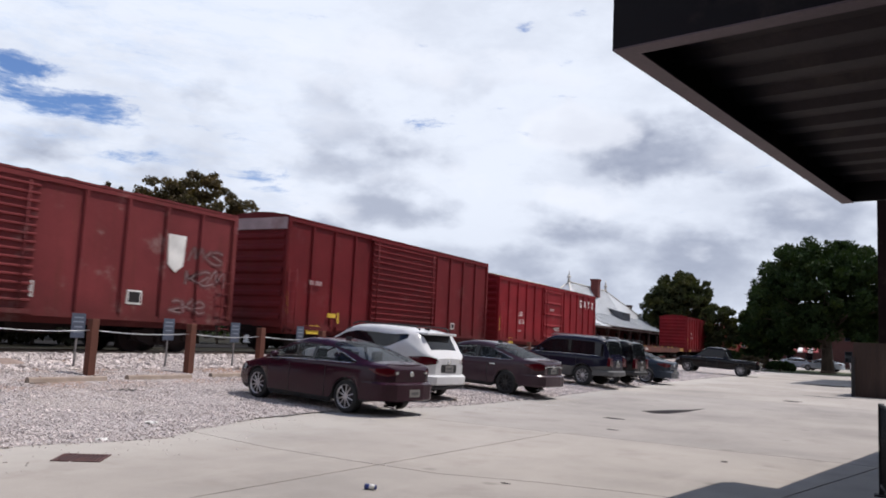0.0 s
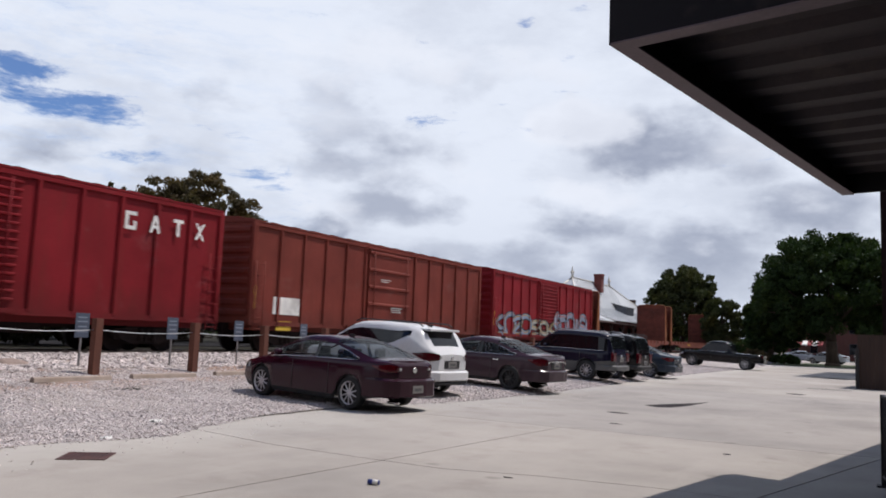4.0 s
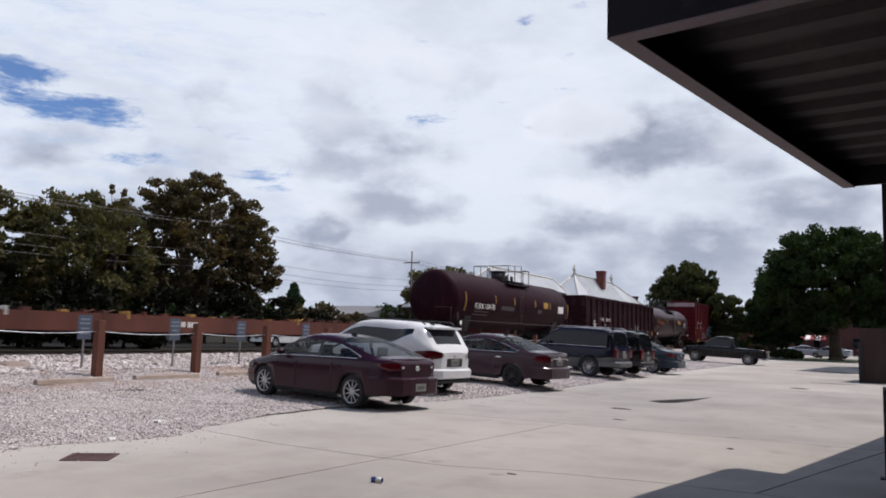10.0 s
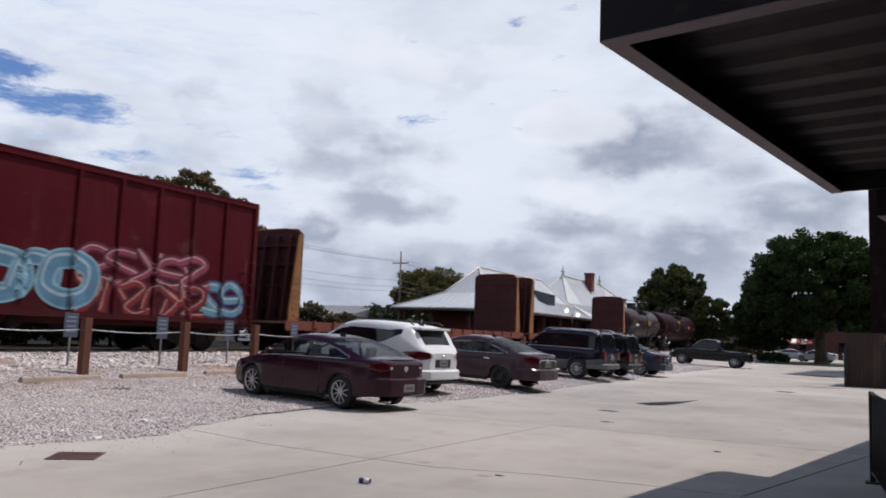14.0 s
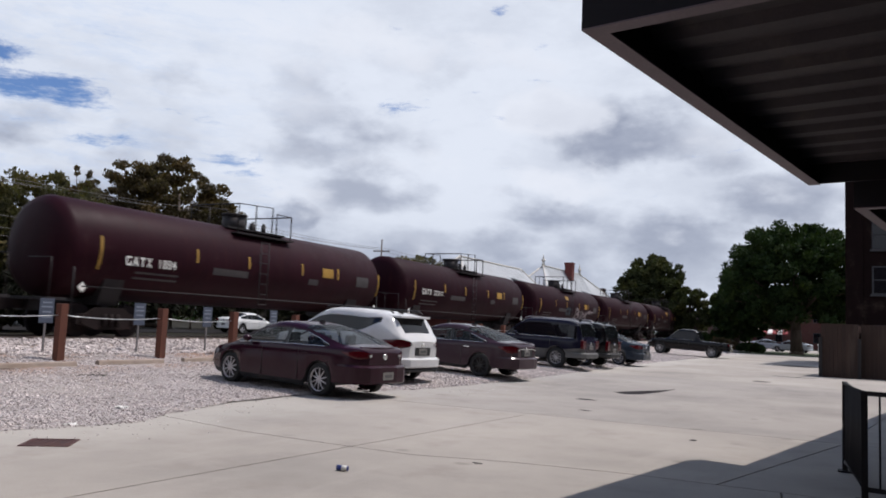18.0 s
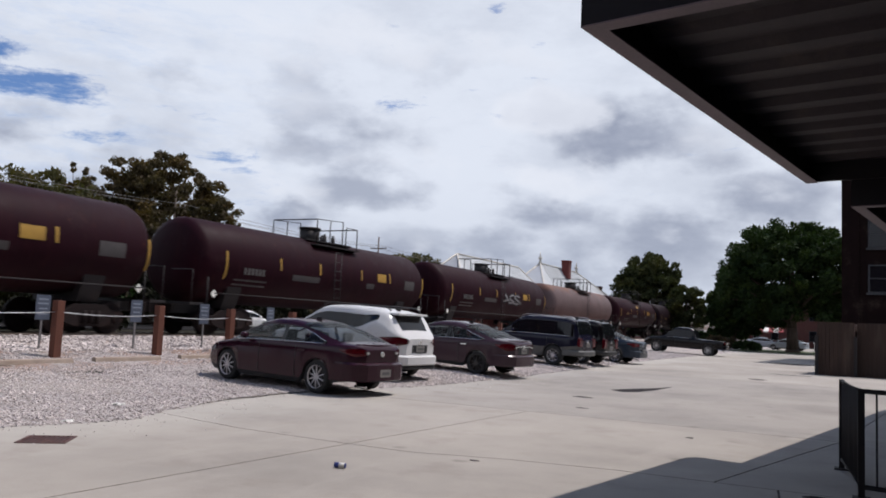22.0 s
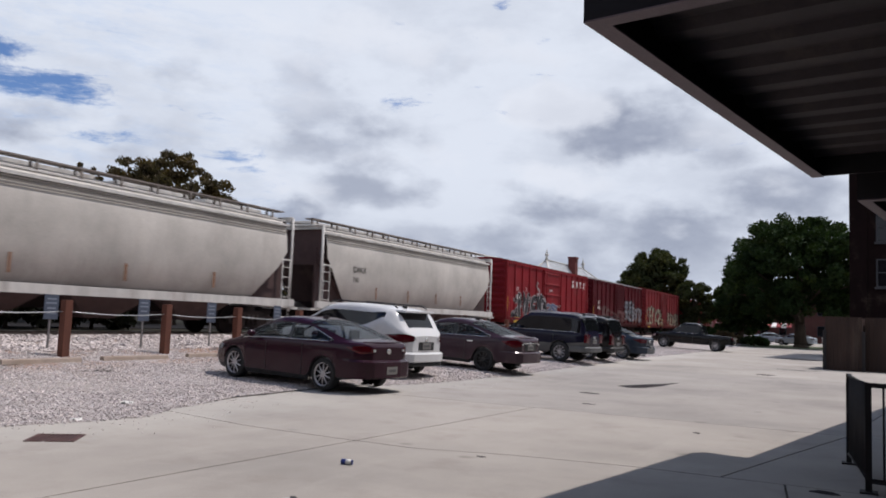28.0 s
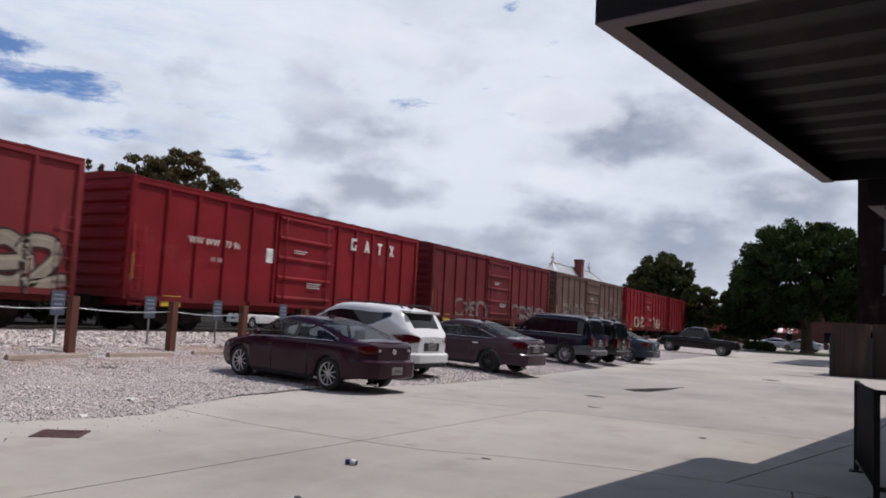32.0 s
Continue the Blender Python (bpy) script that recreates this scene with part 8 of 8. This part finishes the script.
    boxcar(300.8, 317.2, (0.066, 0.003, 0.007), "tall maroon boxcar with bright spray paint", 4.92, ribs=12, door="none", end_cap=True, rust=0.25,
           marks=[("UC", -7.1, 2.65, 0.38), ("RY", -5.7, 2.65, 0.38), ("15", -7.1, 2.15, 0.38), ("57", -5.7, 2.15, 0.38), ("0", -4.4, 2.15, 0.38)],
           tags=[(-1.1, 1.75, 1.3, 2.4, (0.13, 0.3, 0.45), (0.3, 0.55, 0.65), (0.45, 0.6, 0.68), ("loop", "arch", "loop"), 0.34), (1.6, 6.0, 1.85, 2.85, (0.36, 0.05, 0.11), (0.1, 0.012, 0.03), (0.6, 0.45, 0.42), ("hook", "snake", "fork", "curl", "snake"), 0.2), (1.6, 6.0, 1.02, 2.0, (0.3, 0.012, 0.02), (0.07, 0.008, 0.02), (0.55, 0.36, 0.3), ("fork", "wedge", "snake", "arch", "fork", "hook"), 0.2), (6.0, 7.6, 1.15, 2.1, (0.16, 0.36, 0.48), (0.05, 0.07, 0.2), (0.5, 0.6, 0.62), ("hook", "curl"), 0.28), (-4.4, -2.2, 1.15, 1.7, (0.42, 0.4, 0.4), MAROON, None, ("snake", "fork", "snake"), 0.16)])
    bulkhead_flat(319.9, 339.8, "rusty bulkhead flatcar with an empty deck")
    bulkhead_flat(342.6, 362.4, "rusty bulkhead flatcar with ochre bulkheads")
    tank_car(364.6, 375.3, "short black tank car with grey markings", (0.016, 0.007, 0.0095), 3.84, 1.38, rust=0.2, rough=0.4, spec=0.22, marks=[("000000", -3.6, 2.2, 0.3)])
    rears = [392.9, 410.8, 428.2, 445.5, 463.3, 481.3, 498.4, 516.2, 533.8, 551.9, 570.4]
    front = 376.9
    ochre_ink = paint("faded_ochre_ink", (0.17, 0.1, 0.035), 0.7)
    info = [
        ("black tank car with yellow markings", dict(crest_notice=True)),
        ("black tank car with a white stencilled number", dict(marks=[("1884", -4.85, 2.08, 0.38)], owner=(-6.0, 2.08), colour=(0.023, 0.0055, 0.0095), rough=0.5)),
        ("black tank car with a white stencilled number", dict(marks=[("222911", -4.75, 2.2, 0.36)], owner=(-5.9, 2.2))),
        ("black tank car with a white spray-painted tag", dict(crest_notice=True, tags=[(0.95, 2.2, 1.55, 2.45, (0.4, 0.35, 0.36), (0.03, 0.01, 0.016), None, ("bee",), 0.17), (2.02, 2.62, 1.75, 2.25, (0.4, 0.35, 0.36), (0.03, 0.01, 0.016), None, ("cup",), 0.2), (2.5, 3.3, 1.5, 2.25, (0.4, 0.35, 0.36), (0.03, 0.01, 0.016), None, ("slash",), 0.15), (3.25, 4.5, 1.55, 2.32, (0.4, 0.35, 0.36), (0.03, 0.01, 0.016), None, ("kay",), 0.2), (4.35, 5.6, 2.1, 2.34, (0.4, 0.35, 0.36), (0.03, 0.01, 0.016), None, ("dart",), 0.4), (-0.95, -0.05, 1.9, 2.35, (0.035, 0.06, 0.08), INK, None, ("loop", "hook"), 0.34)])),
        ("black tank car with yellow markings", dict(rust=0.22)),
        ("black tank car with yellow markings", dict(marks=[("000000", -5.6, 2.2, 0.34)], ink=DIM, crest_notice=True)),
        ("black tank car with a faint number", dict(marks=[("000000", -5.6, 2.1, 0.34)], ink=DIM)),
        ("black tank car with small pale lettering", dict(marks=[("000000", -5.4, 2.1, 0.36)], ink=DIM, tags=[(0.4, 2.8, 2.1, 2.6, (0.3, 0.29, 0.3), INK, None, ("fork", "hook", "snake"), 0.24)])),
        ("pale grey tank car streaked with rust", dict(colour=(0.125, 0.09, 0.09), rust=0.45, top_rust=0.5, bars="", bands=(-0.35, 0.35), rough=0.5)),
        ("black tank car with yellow notice panels", dict(marks=[("00 0000", -5.2, 2.28, 0.32)], ink=ochre_ink, crest_notice=True)),
        ("black tank car with yellow notice panels", dict(colour=(0.013, 0.006, 0.009), marks=[("00 0000", -5.6, 2.2, 0.3)], ink=ochre_ink)),
    ]
    for rear, (label, extra) in zip(rears, info):
        tank_car(front, rear - 0.2, label, **extra)
        front = rear + 1.7
    c = hopper_car(571.9, 590.9, "pale grey covered hopper car with a rust smear", marks=[("000000 00", -6.9, 1.75, 0.4)])
    part("rust_smear", boxes((1.5, 1.52, 3.2, 5.0, 1.62, 1.74)), paint("rust_smear", (0.24, 0.1, 0.05), 0.8, dirty=0.7, scale=6.0, dirt=(0.42, 0.38, 0.34)), c, "faded orange stencil strip")
    hopper_car(592.4, 611.3, "pale grey covered hopper car", marks=[("UTCX", -6.9, 2.45, 0.4), ("48652", -6.9, 1.95, 0.4)])
    hopper_car(612.7, 629.4, "pale grey covered hopper car", marks=[("DAKX", -6.0, 2.55, 0.36), ("768", -6.0, 2.15, 0.3)])
    boxcar(631.5, 647.6, RED, "bright red boxcar with silver and black spray paint", 4.4, rust=0.2, marks=[("LR", -6.6, 2.7, 0.36), ("S", -5.0, 2.7, 0.36), ("32 41", -6.6, 2.2, 0.36)], blocks=(4.2, 3.45, 0.42, 0.86),
           tags=[(-6.9, -1.7, 1.02, 2.4, (0.02, 0.018, 0.024), (0.45, 0.42, 0.42), None, ("hook", "spike", "wedge", "curl", "spike"), 0.26), (-1.7, 0.6, 1.4, 2.05, (0.1, 0.13, 0.24), (0.35, 0.33, 0.36), None, ("hook", "snake"), 0.24), (-2.95, -2.5, 2.6, 3.4, (0.5, 0.46, 0.46), RED, None, ("snake",), 0.16), (0.6, 1.4, 1.85, 2.0, (0.55, 0.5, 0.5), RED, None, ("wedge", "bar", "hook"), 0.18)])
    boxcar(649.1, 665.3, MAROON, "maroon boxcar half covered in spray paint", 4.42, door="louvred", rust=0.3, roof_light=True, marks=[("LRS", -6.9, 2.5, 0.4), ("4125", -6.9, 2.05, 0.4)],
           tags=[(-5.5, -3.2, 1.0, 2.3, (0.15, 0.08, 0.075), (0.1, 0.02, 0.02), None, ("fork", "curl", "snake"), 0.16), (-2.9, 1.3, 1.2, 2.0, (0.16, 0.07, 0.065), (0.1, 0.014, 0.016), None, ("hook", "fork", "arch", "snake"), 0.16), (1.75, 5.0, 1.95, 2.95, (0.2, 0.22, 0.26), (0.03, 0.025, 0.035), (0.42, 0.42, 0.44), ("curl", "snake", "hook", "curl", "fork"), 0.22), (1.75, 5.0, 1.3, 2.2, (0.24, 0.24, 0.27), (0.03, 0.025, 0.035), (0.42, 0.42, 0.44), ("loop", "fork", "snake", "loop", "curl"), 0.24), (4.6, 7.9, 1.3, 2.45, (0.25, 0.24, 0.26), (0.06, 0.04, 0.05), (0.4, 0.39, 0.4), ("arch", "snake", "arch", "hook"), 0.26), (5.0, 7.9, 0.98, 1.45, (0.26, 0.09, 0.05), (0.12, 0.03, 0.02), None, ("loop", "arch", "loop"), 0.36)])
    boxcar(667.1, 683.8, (0.2, 0.03, 0.034), "dull red boxcar with cream spray paint", 4.5, door="louvred", rust=0.3,
           tags=[(-7.5, -1.9, 1.0, 2.7, (0.4, 0.35, 0.25), (0.025, 0.01, 0.012), (0.52, 0.46, 0.36), ("snake", "curl", "arch", "fork", "hook"), 0.2), (2.1, 7.9, 1.0, 2.3, (0.42, 0.36, 0.28), (0.05, 0.025, 0.02), (0.5, 0.45, 0.34), ("spike", "snake", "loop", "fork", "curl", "hook"), 0.24), (-2.2, -0.9, 1.05, 1.7, (0.45, 0.28, 0.05), (0.05, 0.02, 0.03), (0.45, 0.43, 0.4), ("loop", "hook"), 0.3)])
    boxcar(685.5, 701.9, RED, "bright red boxcar with white block lettering", 4.38, rust=0.22, marks=[("WW WW   77 96", -6.0, 2.75, 0.3), ("00 00", -5.0, 2.25, 0.2)], blocks=(2.75, 3.4, 0.42, 0.98), patches=[(-2.3, -1.75, 2.45, 2.95, WHITE)])
    boxcar(703.5, 719.7, (0.12, 0.018, 0.022), "dull red boxcar with a row of spray-painted tags", 4.38, rust=0.35, tags=[(-5.4, -1.9, 1.0, 1.9, (0.27, 0.2, 0.18), DULL, None, ("loop", "fork", "snake", "arch"), 0.18), (2.0, 7.2, 1.0, 1.8, (0.25, 0.2, 0.2), MAROON, None, ("arch", "hook", "curl", "fork", "snake"), 0.22)])
    boxcar(721.2, 738.0, (0.12, 0.075, 0.06), "dark brown boxcar with bleached panels", 4.38, rust=0.4, bleach=0.7, tags=[(-7.0, -2.2, 1.0, 2.4, (0.24, 0.2, 0.17), (0.06, 0.04, 0.035), None, ("snake", "fork", "curl", "arch"), 0.22), (1.8, 7.2, 1.0, 2.2, (0.26, 0.22, 0.18), (0.06, 0.04, 0.035), None, ("hook", "loop", "arch", "fork", "snake"), 0.22)])
    boxcar(739.6, 756.0, RED, "bright red boxcar with pale tags", 4.38, rust=0.25, tags=[(-5.0, -1.9, 1.0, 2.0, CREAM, RED, None, ("loop", "fork", "snake"), 0.2), (1.7, 5.0, 1.0, 2.0, CREAM, RED, None, ("arch", "hook", "curl"), 0.2)])
    boxcar(775.6, 792.0, DULL, "dull red boxcar near the rear", 4.38)
    boxcar(793.6, 810.0, MAROON, "maroon boxcar near the rear", 4.38)
    boxcar(811.6, 828.0, RED, "red boxcar near the rear", 4.38)
    boxcar(757.6, 774.0, RED, "bright red plain-sided boxcar near the rear", 4.38, rust=0.25)


build_train()


# ---- movement ----
def motions():
    """The whole train rolls towards -y at about 21 m/s, slowing slightly."""
    for car, middle in TRAIN:
        rows = []
        for k in range(17):
            t = 2.0 * k
            rows.append((t, pose(TRACK_X, middle - (21.4185 * t - 0.015139 * t * t), RAIL_TOP)))
        walk(car, rows)


motions()
